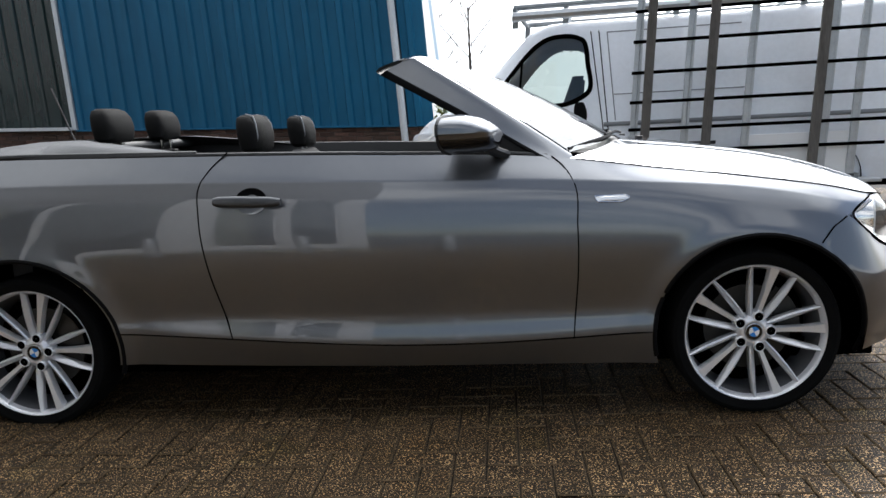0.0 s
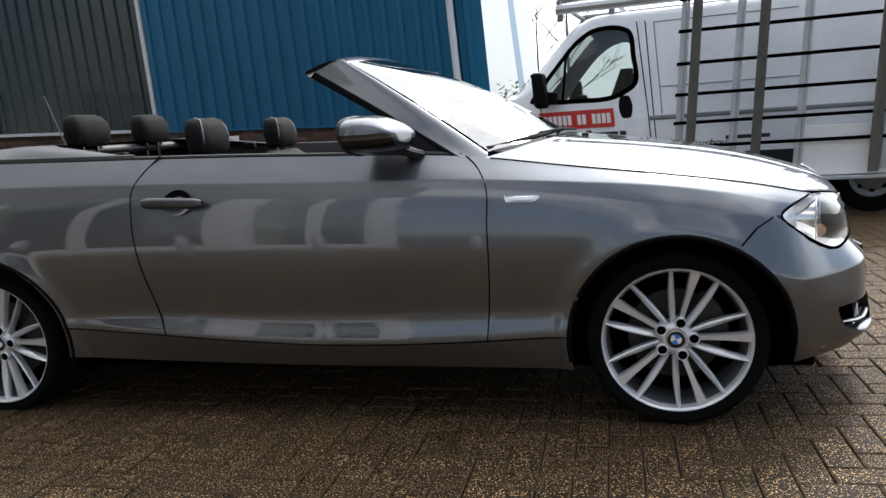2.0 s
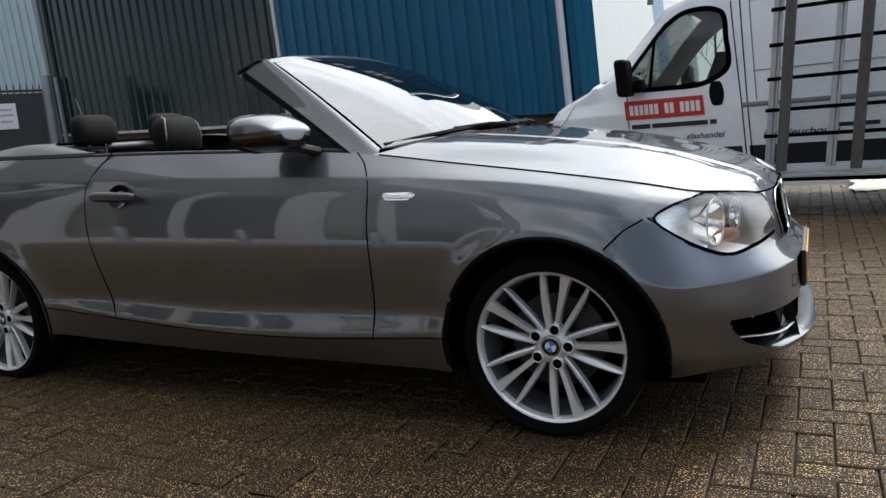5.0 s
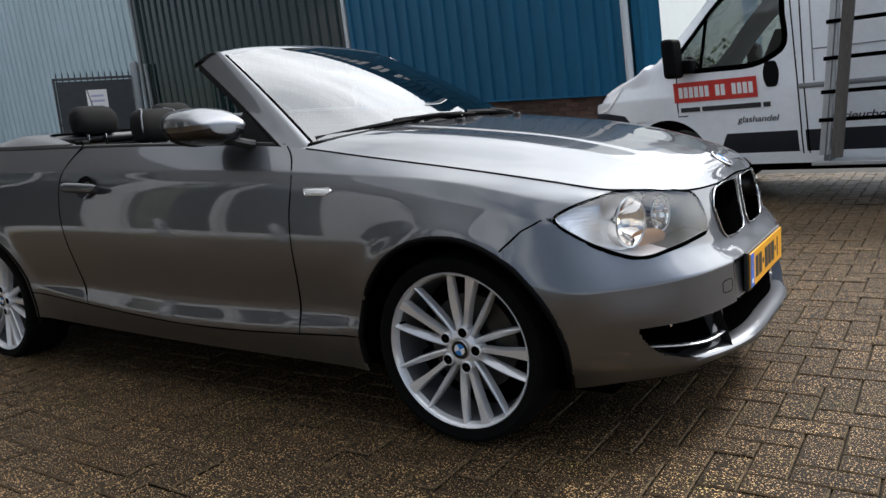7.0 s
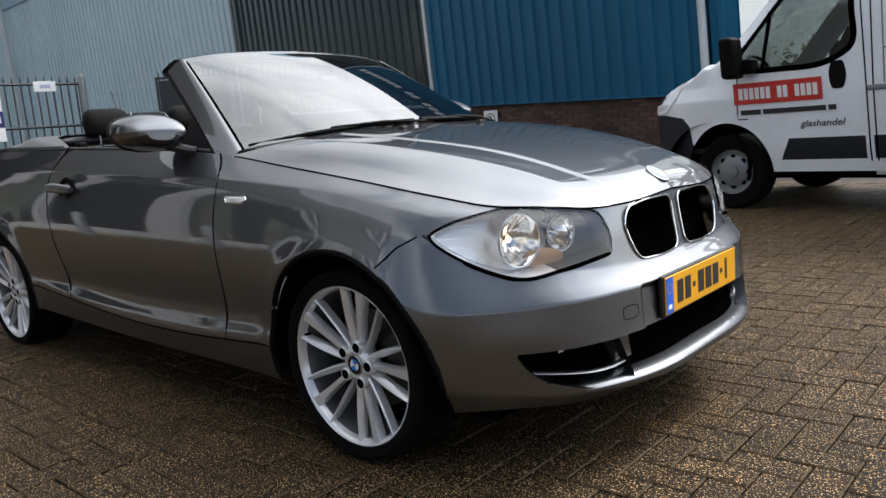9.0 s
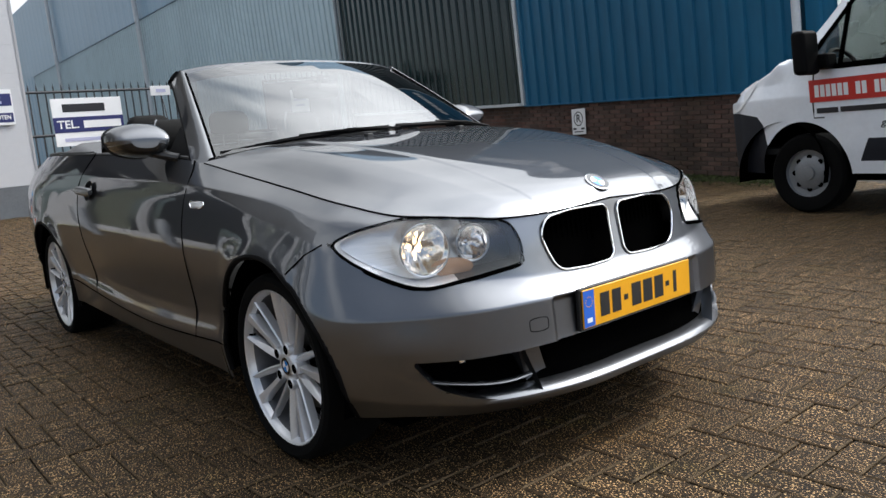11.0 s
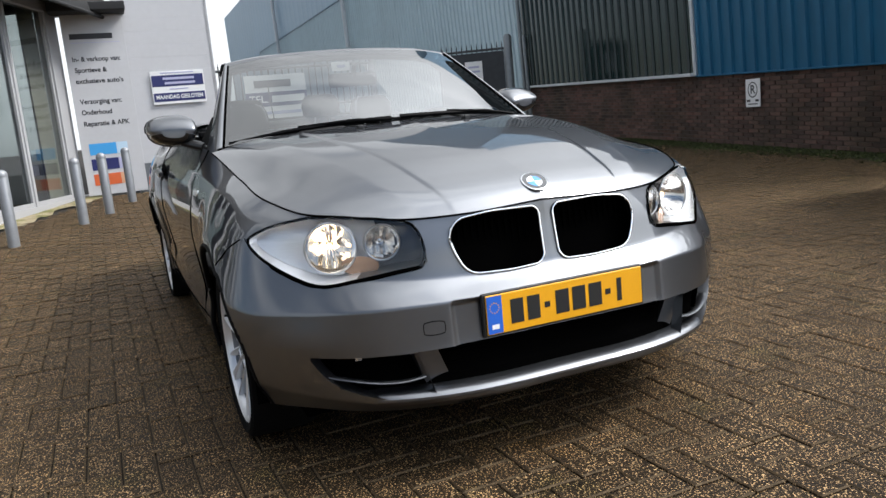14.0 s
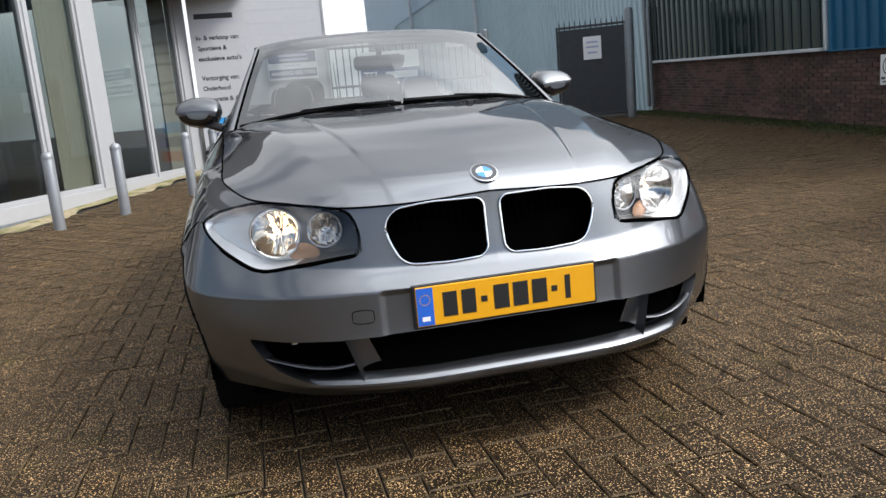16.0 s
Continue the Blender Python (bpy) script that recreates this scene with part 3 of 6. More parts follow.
HL3 = [(.302, .795, .689), (.36, .735, .720), (.448, .648, .741), (.510, .565, .734), (.575, .465, .720), (.609, .405, .702), (.617, .378, .655), (.618, .364, .592),
       (.592, .44, .583), (.550, .530, .570), (.495, .635, .560), (.425, .705, .593), (.36, .76, .640)]
hl_out = smooth_poly([((p[1] - p[0]) * .7071, p[2]) for p in HL3], 0.012, True, [1, .4, 0.6, 0, 0, .5, .5, .9, .3, 0, 0, 0, .3])


def filleted(corners, n=9):
    """Polygon with corners (a, b, radius) rounded by arcs, drawn dense."""
    out = []
    k = len(corners)
    for i in range(k):
        p, a, b = (np.array(corners[j % k][:2]) for j in (i, i - 1, i + 1))
        r = corners[i][2]
        u, v = (a - p) / np.linalg.norm(a - p), (b - p) / np.linalg.norm(b - p)
        half = math.acos(np.clip(u @ v, -1, 1)) / 2
        d = r / math.tan(half)
        c = p + (u + v) / np.linalg.norm(u + v) * r / math.sin(half)
        q0, q1 = p + u * d - c, p + v * d - c
        for t in np.linspace(0, 1, n):
            w = q0 * (1 - t) + q1 * t
            out.append(c + w / np.linalg.norm(w) * r)
    return dense(out, .008, True)


KIDNEY = filleted([(.022, .7085, .028), (.18, .712, .5), (.316, .698, .056), (.303, .62, .2), (.270, .549, .058), (.14, .5425, .6), (.025, .5465, .034)])
LOWER = [(-.02, .374), (.20, .374), (.454, .369), (.416, .246), (.20, .248), (-.02, .248)]
FOG = smooth_poly([(.452, .367), (.52, .368), (.60, .367), (.712, .368), (.692, .332), (.664, .296), (.60, .262), (.52, .246), (.46, .243), (.414, .244)], 0.012, True, [1, 0, 0, 1, 0, 0, 0, 0, 0, 1])
ARCH_F = [((0.366 if math.cos(t) > 0 else 0.350) * math.cos(t), 0.295 + 0.352 * math.sin(t)) for t in np.linspace(-0.5, math.pi + 0.5, 60)] + [(-.31, .05), (.31, .05)]
ARCH_R = [(0.352 * math.cos(t) - 2.66, 0.295 + 0.358 * math.sin(t)) for t in np.linspace(-0.5, math.pi + 0.5, 60)] + [(-2.97, .05), (-2.35, .05)]
car_skin.cut(ARCH_F, AX, AZ, side_v, "hole", 0.008)
car_skin.cut(ARCH_R, AX, AZ, side_v, "hole", 0.008)
car_skin.cut(hl_out, DIAG, AZ, lamp_v, "lens", 0.006)
car_skin.cut(KIDNEY, AY, AZ, front_v, "kidney", 0.005)
car_skin.cut(LOWER, AY, AZ, front_v, "hole2", 0.005)
car_skin.cut(FOG, AY, AZ, front_v, "hole3", 0.005)
# shut lines of the flank in (x, z)
DOOR_F = smooth_poly([(-.684, .938), (-.648, .905), (-.615, .850), (-.608, .695), (-.610, .53), (-.630, .296)], 0.01, False)
DOOR_R = smooth_poly([(-1.855, 1.01), (-1.92, .945), (-1.950, .895), (-1.952, .793), (-1.933, .605), (-1.870, .330)], 0.01, False)
SILL = smooth_poly([(-2.31, .364), (-1.95, .337), (-1.6, .310), (-1.3, .292), (-.95, .289), (-.62, .301), (-.34, .316)], 0.01, False)
door_poly = list(map(tuple, DOOR_F[::-1])) + [(-.75, 1.1), (-1.84, 1.1)] + list(map(tuple, DOOR_R)) + [(x, z) for x, z in SILL if -1.87 < x < -.63]
sill_poly = list(map(tuple, SILL)) + [(-.34, .0), (-2.31, .0)]
car_skin.cut(sill_poly, AX, AZ, side_v, "sill", 0.006)
car_skin.cut(door_poly, AX, AZ, side_v, "door", 0.006)
bump_poly = [(.302, .690), (.25, .662), (.195, .612), (.1, .5), (.1, .0), (1, 0), (1, .9), (.45, .9), (.42, .75)]
car_skin.cut(bump_poly, AX, AZ, lambda V: V[:, 0] > .1, "bumper", 0.006)
# what lies in front of the lamp's rear tip belongs to the bumper; the rest of the front is wing
cc = car_skin.centres()
car_skin.tag[(car_skin.tag == "bumper") & (cc[:, 0] < .45) & (cc[:, 2] > .70)] = "body"
fr = (car_skin.tag == "body") & (cc[:, 0] > -.8)
car_skin.tag[fr] = "wing"

car = root("car", Matrix.Identity(4), "silver-grey two-door convertible parked on brick paving, roof folded down", "car")
names = {"bumper": ("front_bumper", "silver-grey front bumper with dark grille openings"), "wing": ("front_wing", ""), "door": ("door", ""), "sill": ("side_skirt", ""), "body": ("rear_quarter", "")}
panels = {}
for tag, (nm, lb) in names.items():
    if tag == "bumper":
        one, two = car_skin.panel(tag), car_skin.panel(tag, True)
        part(nm, (*joined(one[:2], two[:2]), one[2] + two[2]), "paint", car, lb)
        continue
    for flip in (False, True):
        panels[tag, flip] = part(nm, car_skin.panel(tag, flip), "paint", car)

# near-black shell that stands in for the shade behind the openings
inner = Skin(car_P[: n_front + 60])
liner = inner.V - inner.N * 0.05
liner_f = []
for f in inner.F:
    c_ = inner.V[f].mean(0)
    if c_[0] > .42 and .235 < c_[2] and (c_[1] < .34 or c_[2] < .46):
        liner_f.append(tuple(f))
part("grille_backing", joined((list(map(tuple, liner)), liner_f), mirror((list(map(tuple, liner)), liner_f))), "seam", car, "black shell standing in for the dark depth behind the grilles")


def both(name, vf, material, label="", parent=car):
    a = part(name, vf, material, parent, label)
    b = part(name, mirror(vf), material, parent, label)
    return a, b


# shut lines
def seam_side(line, r=0.0026):
    p, n = car_skin.at(line, AX, AZ, side_v)
    for _ in range(12):
        p[1:-1, 1] = (p[:-2, 1] + 2 * p[1:-1, 1] + p[2:, 1]) / 4
    return tube(p + n * 0.0004, r, seg=6)


for ln in (DOOR_F, DOOR_R, SILL):
    both("shut_line", seam_side(ln), "seam")
both("shut_line", seam_side(dense([(.302, .690), (.25, .662), (.198, .612)], 0.01), 0.003), "seam")
arch_line = [((0.367 if math.cos(t) > 0 else 0.351) * math.cos(t), 0.295 + 0.353 * math.sin(t)) for t in np.linspace(-0.25, math.pi + 0.2, 60)]
for dx, hgt in ((0, 0), (-2.66, 0.010)):
    p, n = car_skin.at([(x + dx, z + hgt * max(0, z - .295) / .35) for x, z in arch_line], AX, AZ, side_v)
    # body-coloured lip painted black, to sink into the arch's shade without a highlight
    both("arch_lip", tube(p - n * 0.006, 0.010, seg=8), "dark_plastic")
    # inner arch tunnel
    tv, tf = [], []
    for (x, z) in arch_line:
        for y in (.838 if dx == 0 else .85, .74, .55):
            tv.append((x * 1.0 + dx, y, max(.10, z + .004)))
    tf = grid_faces(len(arch_line), 3)
    wall = [(dx, .55, .295)] + [(x + dx, .55, max(.10, z + .004)) for x, z in arch_line]
    fan = [(0, i, i + 1) for i in range(1, len(wall) - 1)]
    both("arch_liner", joined((tv, tf), (wall, fan)), "seam", "black plastic wheel-arch liner")

# black undertray behind the lip
lipu = along[: n_front, 0]
ut = np.stack([lipu, lipu + np.array([-.06, -.01, -.02]), lipu * np.array([.6, .92, 1]) + np.array([0, 0, -.03])], 1)
both("undertray", ([tuple(p) for p in ut.reshape(-1, 3)], grid_faces(n_front, 3)), "seam", "black undertray")

# underbody
boxed("underbody", (-3.4, .45, -.72, .72, .17, .24), "seam", car, 0.01, "black underbody")

# bonnet
edge_u = np.linspace(rib_u[3], rib_u[8], 6)
edge = hermite(rib_u, rows[:, 6], np.array([rib_u[3], rib_u[4], rib_u[5], rib_u[6], rib_u[7], rib_u[8]]))
BON = np.array([
    [(.632, 0, .722), (.603, 0, .762), (.45, 0, .824), (.2, 0, .892), (-.1, 0, .946), (-.36, 0, .985)],
    [(.622, .27, .712), (.588, .275, .752), (.44, .30, .818), (.19, .335, .890), (-.12, .385, .942), (-.40, .42, .976)],
    [(.578, .45, .719), (.54, .46, .746), (.41, .51, .795), (.16, .57, .860), (-.15, .61, .915), (-.50, .63, .955)],
    [tuple(e) for e in edge],
])
bs = np.linspace(0, 1, 90)
NB_ = 160
bt = np.linspace(0, 1, NB_)
lon = np.array([hermite(np.array([0, .06, .24, .5, .76, 1.0]), BON[k], bs, [0, .3, 0, 0, 0, 0]) for k in range(4)])
lon[3] = hermite(rib_u, rows[:, 6], np.interp(bs, [0, .06, .24, .5, .76, 1.0], [rib_u[3], rib_u[4], rib_u[5], rib_u[6], rib_u[7], rib_u[8]]))
bon_P = hermite(np.array([0, .38, .72, 1.0]), lon, bt, [0, .45, .1, 0]).transpose(1, 0, 2)
# the front edge follows the nose
fu = hermite(rib_u, rows[:, 6], np.interp(bt, [0, .38, .72, 1.0], [0, rib_u[1], rib_u[2] + .02, rib_u[3]]))
bon_P[0] = fu
bon_P[1] = (bon_P[1] * 2 + fu) / 3
# a raised crease runs from the windscreen foot to the outer edge of each grille, with a flat tongue outside it
step_t = np.clip((bt - .390) / .020, 0, 1)
step_t = step_t * step_t * (3 - 2 * step_t)
flat_t = np.interp(bt, [0, .410, .60, .86, 1.0], [0, -.0028, .0064, 0, 0])
for _ in range(3):
    flat_t[1:-1] = (flat_t[:-2] + 2 * flat_t[1:-1] + flat_t[2:]) / 4
crease_fade = np.clip(bs / .16, 0, 1) * np.clip((1.02 - bs) / .10, 0, 1)
bon_P[..., 2] += crease_fade[:, None] * np.where(bt < .410, -.0028 * step_t, flat_t)[None]
bon_f = [f[::-1] for f in grid_faces(90, NB_)]
bon_v = [tuple(p) for p in bon_P.reshape(-1, 3)]
part("bonnet", joined((bon_v, [f[::-1] for f in bon_f]), mirror((bon_v, [f[::-1] for f in bon_f]))), "paint", car, "silver-grey bonnet with two raised creases")
front_edge = [tuple(p + np.array([.001, 0, .001])) for p in fu]
part("shut_line", tube([(x, -y, z) for x, y, z in front_edge[::-1]] + front_edge[1:], 0.003, seg=6), "seam", car)
side_edge = hermite(rib_u, rows[:, 6], np.linspace(rib_u[3], rib_u[8] - .02, 120))
both("shut_line", tube(side_edge + np.array([0, 0, .0008]), 0.0026, seg=6), "seam")

# headlamps
lens = car_skin.take("lens", 0.003)
for flip in (False, True):
    s = -1 if flip else 1
    lamp = part("headlight", mirror(lens) if flip else lens, "lamp_lens", car, "clear headlamp lens with a lit round reflector")
    lamp.visible_shadow = False
    lp = np.array(lens[0])
    # housing: the lens drawn in and pushed back
    ctr = lp.mean(0)

    def sunk(P):
        """Deep behind the inner bowls, shallow at the outer tip."""
        d = np.interp((P[:, 1] - P[:, 0]) * .7071, [-.16, .02, .12, .33], [.55, .75, .55, .14])[:, None]
        return (P - ctr) * 0.92 + ctr + np.array([-.13, -.08, 0]) * d

    back = sunk(lp)
    fc_ = np.array([back[list(f)].mean(0) for f in lens[1]])
    fy = fc_[:, 1].copy()
    BOWLS = (((.474, .600, .652), .069, True), ((.516, .464, .653), .048, False))
    aim_ = np.array([1, .25, 0]) / math.hypot(1, .25)
    fy[(fc_[:, 2] < .612) & (fc_[:, 1] < .54)] = .40
    covered = np.zeros(len(fy), bool)
    for c_b, r_b, _ in BOWLS:
        dv_ = fc_ - np.array(c_b)
        covered |= np.linalg.norm(dv_ - (dv_ @ aim_)[:, None] * aim_, axis=1) < r_b * np.where(dv_ @ aim_ > -.004, 1.02, .80)
    for sel, mt_, lb_ in ((fy >= .462, "lamp_grey", "silver inner lamp housing"), (fy < .462, "lamp_dark", "smoky grey inner lamp housing")):
        ff_ = [f for f, q_, c_q in zip(lens[1], sel, covered) if q_ and not c_q]
        hv = [tuple(p) for p in back]
        part("lamp_housing", mirror((hv, ff_)) if flip else (hv, ff_), mt_, lamp, lb_)
    p3, n3 = car_skin.at(hl_out, DIAG, AZ, lamp_v)
    for _ in range(10):
        p3[:, :2] = (np.roll(p3[:, :2], 1, 0) + 2 * p3[:, :2] + np.roll(p3[:, :2], -1, 0)) / 4
    rim_back = sunk(p3)
    k = len(p3)
    wv = [tuple(p) for p in p3] + [tuple(p) for p in rim_back]
    wf = [(i, (i + 1) % k, k + (i + 1) % k, k + i) for i in range(k)]
    for sel, mt_ in ((lambda y_: y_ > .56, "lamp_grey"), (lambda y_: y_ <= .56, "lamp_dark")):
        wf_ = [f for f in wf if sel(p3[f[0], 1])]
        part("bezel", mirror((wv, wf_)) if flip else (wv, wf_), mt_, lamp)
    gs = tube(p3 + n3 * 0.001, 0.0044, True, 6)
    part("gasket", mirror(gs) if flip else gs, "seam", lamp, "black rubber gasket")
    i0, n_p = int(p3[:, 1].argmax()), len(p3)
    run = [(i0 - i) % n_p for i in range(n_p)]
    lowr = [i for i in run if p3[i, 2] < .625 - .02 * (p3[i, 1] < .4)]
    gs = tube((p3 + n3 * .001 + np.array([0, 0, -.004]))[lowr], 0.0050, False, 6)
    part("gasket", mirror(gs) if flip else gs, "seam", lamp, "black rubber gasket")

    def bowl(c, r, depth, aim):
        prof = [(0.006, -depth), (r * .3, -depth * .90), (r * .52, -depth * .74), (r * .72, -depth * .50), (r * .86, -depth * .24), (r * .95, -.004), (r, 0), (r * 1.06, 0.004), (r * 1.08, -.01), (r * 1.10, -.05), (r * 1.10, -.10)]
        vv, ff = lathe(prof, 60, "x")
        mm = Matrix.Translation(c) @ Vector(aim).to_track_quat("X", "Z").to_matrix().to_4x4()
        # fluted into upright ribs, deeper low down
        vv = [(x + (.0034 * math.sin(y_ * 300 + 1.5 * (z_ > 0)) * min(1, (r - math.hypot(y_, z_)) / (.3 * r)) if math.hypot(y_, z_) > .01 else 0), y_, z_) for x, y_, z_ in vv]
        return [tuple(mm @ Vector(q)) for q in vv], ff

    def bowl_ring(c, r, aim):
        mm = Matrix.Translation(c) @ Vector(aim).to_track_quat("X", "Z").to_matrix().to_4x4()
        return tube([tuple(mm @ Vector((.004, r * math.cos(t), r * math.sin(t)))) for t in np.linspace(0, 6.28319, 44, endpoint=False)], .0030, True, 8)

    for c, r, lit in BOWLS:
        b_ = bowl(c, r, .06, (1, .25, 0))
        part("reflector", mirror(b_) if flip else b_, "reflector", lamp, "bright ribbed reflector bowl")
        rg_ = bowl_ring(c, r * 1.05, (1, .25, 0))
        part("reflector_ring", mirror(rg_) if flip else rg_, "satin", lamp, "bright ring round the reflector")
        bm = bmesh.new()
        bmesh.ops.create_uvsphere(bm, u_segments=12, v_segments=8, radius=.008 if lit else .013, matrix=Matrix.Translation((c[0] - .042, s * (c[1] - .008), c[2])))
        part("bulb", bm, "bulb" if lit else "chrome", lamp, "glowing warm bulb" if lit else "")
    ind = [(.500 - .038 * math.cos(a), .530 + .045 * math.cos(a), .594 + .027 * math.sin(a)) for a in np.linspace(0, 6.283, 20, endpoint=False)]
    iv = ind + [(.508, .530, .594)]
    iff = [(i, (i + 1) % 20, 20) for i in range(20)]
    part("indicator", mirror((iv, iff)) if flip else (iv, iff), "amber", lamp, "amber indicator chamber")

# kidney grilles
for flip in (False, True):
    p3, n3 = car_skin.at(KIDNEY, AY, AZ, front_v)
    for _ in range(24):
        p3[:, 0] = (np.roll(p3[:, 0], 1) + 2 * p3[:, 0] + np.roll(p3[:, 0], -1)) / 4
    ring = tube(p3 + np.array([.004, 0, 0]), 0.0032, True, 8, 0.8, [(1, 0, .15)] * len(p3))
    g = part("kidney_grille", mirror(ring) if flip else ring, "chrome", car, "kidney grille in a chrome surround")
    for i in range(12):
        y = .045 + i * .0215
        zs = [z for yy, z in KIDNEY if abs(yy - y) < .012]
        if len(zs) < 2:
            continue
        x = .630 - y * .03
        # slats as black as the shell: the grille's inner shade is painted on
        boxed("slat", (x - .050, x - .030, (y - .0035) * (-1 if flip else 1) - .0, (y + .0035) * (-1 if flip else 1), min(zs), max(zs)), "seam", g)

# bumper openings: blades, fog lamps, mesh slats
for flip in (False, True):
    s = -1 if flip else 1

    def put(name, vf, material, label="", parent=car):
        return part(name, mirror(vf) if flip else vf, material, parent, label)

    q = smooth_poly([(.672, .306), (.60, .296), (.54, .290), (.48, .292), (.438, .300)], 0.02, False)
    p3, n3 = car_skin.at(q, AY, AZ, front_v)
    blade = tube(p3 - n3 * 0.016, 0.012, False, 8, 1.0, [(0, 0, 1)] * len(p3))
    blade = ([(x, y, zc + (z - zc) * .4) for (x, y, z), zc in zip(blade[0], np.repeat(p3[:, 2], 8))], blade[1])
    put("grille_blade", blade, "paint", "silver blade across the fog-lamp opening")
    # recessed strut between the openings, leaning back a little
    e0, e1 = np.array([(.458, .374), (.416, .246)]), np.array([(.394, .374), (.343, .246)])
    sa, sb = (car_skin.at(dense(e, .012), AY, AZ, front_v)[0] for e in (e0, e1))
    kk_ = min(len(sa), len(sb))
    tt_ = np.linspace(0, 1, kk_)
    sa = np.c_[sa[0, 0] - .020 - .012 * tt_, sa[:kk_, 1:]]
    sb = np.c_[sb[0, 0] - .024 - .012 * tt_, sb[:kk_, 1:]]
    st4 = np.stack([sa + np.array([-.04, .004, 0]), sa, sb, sb + np.array([-.04, -.004, 0])], 1)
    put("grille_strut", ([tuple(p) for p in st4.reshape(-1, 3)], grid_faces(kk_, 4)), "paint", "silver strut between the grille openings")
    fl = lathe([(0.001, .0), (.028, -.003), (.036, -.012), (.038, -.03)], 28, "x")
    mm = Matrix.Translation((.555, .575, .338)) @ Vector((1, .35, 0)).to_track_quat("X", "Z").to_matrix().to_4x4()
    put("fog_lamp", ([tuple(mm @ Vector(v)) for v in fl[0]], fl[1]), "lamp_dark", "small round fog lamp")
    for dy, w_ in ((-.018, .018), (.026, .010)):
        cb = bmesh.new()
        box(cb, .573, .580, s * (.56 + dy) - w_, s * (.56 + dy) + w_, .347, .360, .003)
        part("lamp_reflector", cb, "chrome", car, "small bright fog-lamp reflector")
    # rims of the openings give the plastic its thickness
    for poly in (FOG, dense(LOWER[1:-1], .02)):
        p5, n5 = car_skin.at(poly, AY, AZ, front_v)
        p6 = p5 - n5 * .035
        k = len(p5)
        rv = [tuple(p) for p in p5] + [tuple(p) for p in p6]
        cl = k if poly is FOG else k - 1
        rf = [(i, k + i, k + (i + 1) % k, (i + 1) % k) for i in range(cl)]
        put("opening_edge", (rv, rf), "paint" if poly is FOG else "black")
    tw = [(.372, .442), (.428, .442), (.428, .414), (.372, .414)]
    p7, n7 = car_skin.at(smooth_poly(tw, .006, True, [.5] * 4), AY, AZ, front_v)
    if flip:
        part("towing_cover", mirror(tube(p7, .0013, True, 6)), "seam", car)
# lower slats likewise carry the opening's shade as colour
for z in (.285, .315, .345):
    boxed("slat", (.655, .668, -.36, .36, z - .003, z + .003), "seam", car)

# lower lip of the bumper, rounded forward under the openings
lip_y = np.linspace(0, .70, 36)
lip_p, _ = car_skin.at(np.c_[np.maximum(lip_y, .01), np.full(36, .245)], AY, AZ, front_v)
lip_c = np.polyfit(lip_y ** 2, lip_p[:, 0], 4)
full_y = np.linspace(-.70, .70, 90)
full_x = np.polyval(lip_c, full_y ** 2)
slope = np.gradient(full_x, full_y)
lip_v = []
for x, y, g_ in zip(full_x, full_y, slope):
    nl = np.array([1, -g_]) / math.hypot(1, g_)
    e_ = np.clip((.70 - abs(y)) / .16, 0, 1)
    e_ = e_ * e_ * (3 - 2 * e_)
    for o_, z in ((-.055, .266), (-.030, .263), (-.014, .258), (-.003, .250), (.003, .240), (.003, .230), (-.003, .220), (-.015, .211), (-.035, .205)):
        o_, z = o_ - .024 * (1 - e_), .262 - (.262 - z) * .74
        lip_v.append((x + nl[0] * o_, y + nl[1] * o_, z - .012 * (1 - e_) * (z > .24)))
part("bumper_lip", (lip_v, grid_faces(90, 9)), "paint", car, "silver-grey lower lip of the bumper")

# plate
plate = boxed("number_plate", (.722, .727, -.26, .26, .385, .495), "yellow", car, 0.002, "yellow number plate with a blue strip, illegible bars")
boxed("plate_holder", (.708, .7215, -.268, .268, .378, .500), "black", plate, 0.003)
boxed("blue_strip", (.7272, .7280, -.258, -.212, .388, .492), "blue", plate)
for y, wd in ((-.165, .040), (-.112, .040), (-.068, .018), (-.018, .044), (.038, .044), (.094, .044), (.138, .018), (.178, .016)):
    h = .008 if wd == .018 else .034
    boxed("plate_bar", (.7272, .7280, y - wd / 2, y + wd / 2, .44 - h, .44 + h), "ink", plate)
boxed("plate_bar", (.7282, .7286, -.246, -.224, .400, .413), "print_white", plate)
for i in range(12):
    a = i * math.pi / 6
    boxed("plate_bar", (.7282, .7286, -.2352 + .014 * math.cos(a) - .0015, -.2352 + .014 * math.cos(a) + .0015, .459 + .014 * math.sin(a) - .0015, .459 + .014 * math.sin(a) + .0015), "yellow", plate)


def moved(vf, m):
    return [tuple(m @ Vector(p)) for p in vf[0]], vf[1]


def roundel(m, r, parent):
    """A plain two-colour quartered disc in a dark ring."""
    part("badge_ring", moved(lathe([(0.001, .0), (r, .0), (r, .002), (r * .97, .0035), (r * .62, .0035)], 40, "x"), m), "gloss_black", parent)
    part("badge_edge", moved(lathe([(r * 1.06, -.001), (r * 1.06, .003), (r * .98, .0042), (r * .96, .003)], 40, "x"), m), "satin", parent)
    for k in range(4):
        vv = [(.0040, 0, 0)] + [(.0040, r * .62 * math.cos(t), r * .62 * math.sin(t)) for t in np.linspace(k * math.pi / 2, (k + 1) * math.pi / 2, 10)]
        part("badge_quarter", moved((vv, [(0, i, i + 1) for i in range(1, 10)]), m), "white_enamel" if k % 2 else "badge_blue", parent)


badge = part("badge", lathe([(.001, .0), (.002, .0)], 6, "x"), "gloss_black", car, "round blue and white bonnet badge")
mid = bon_P[:, 0]
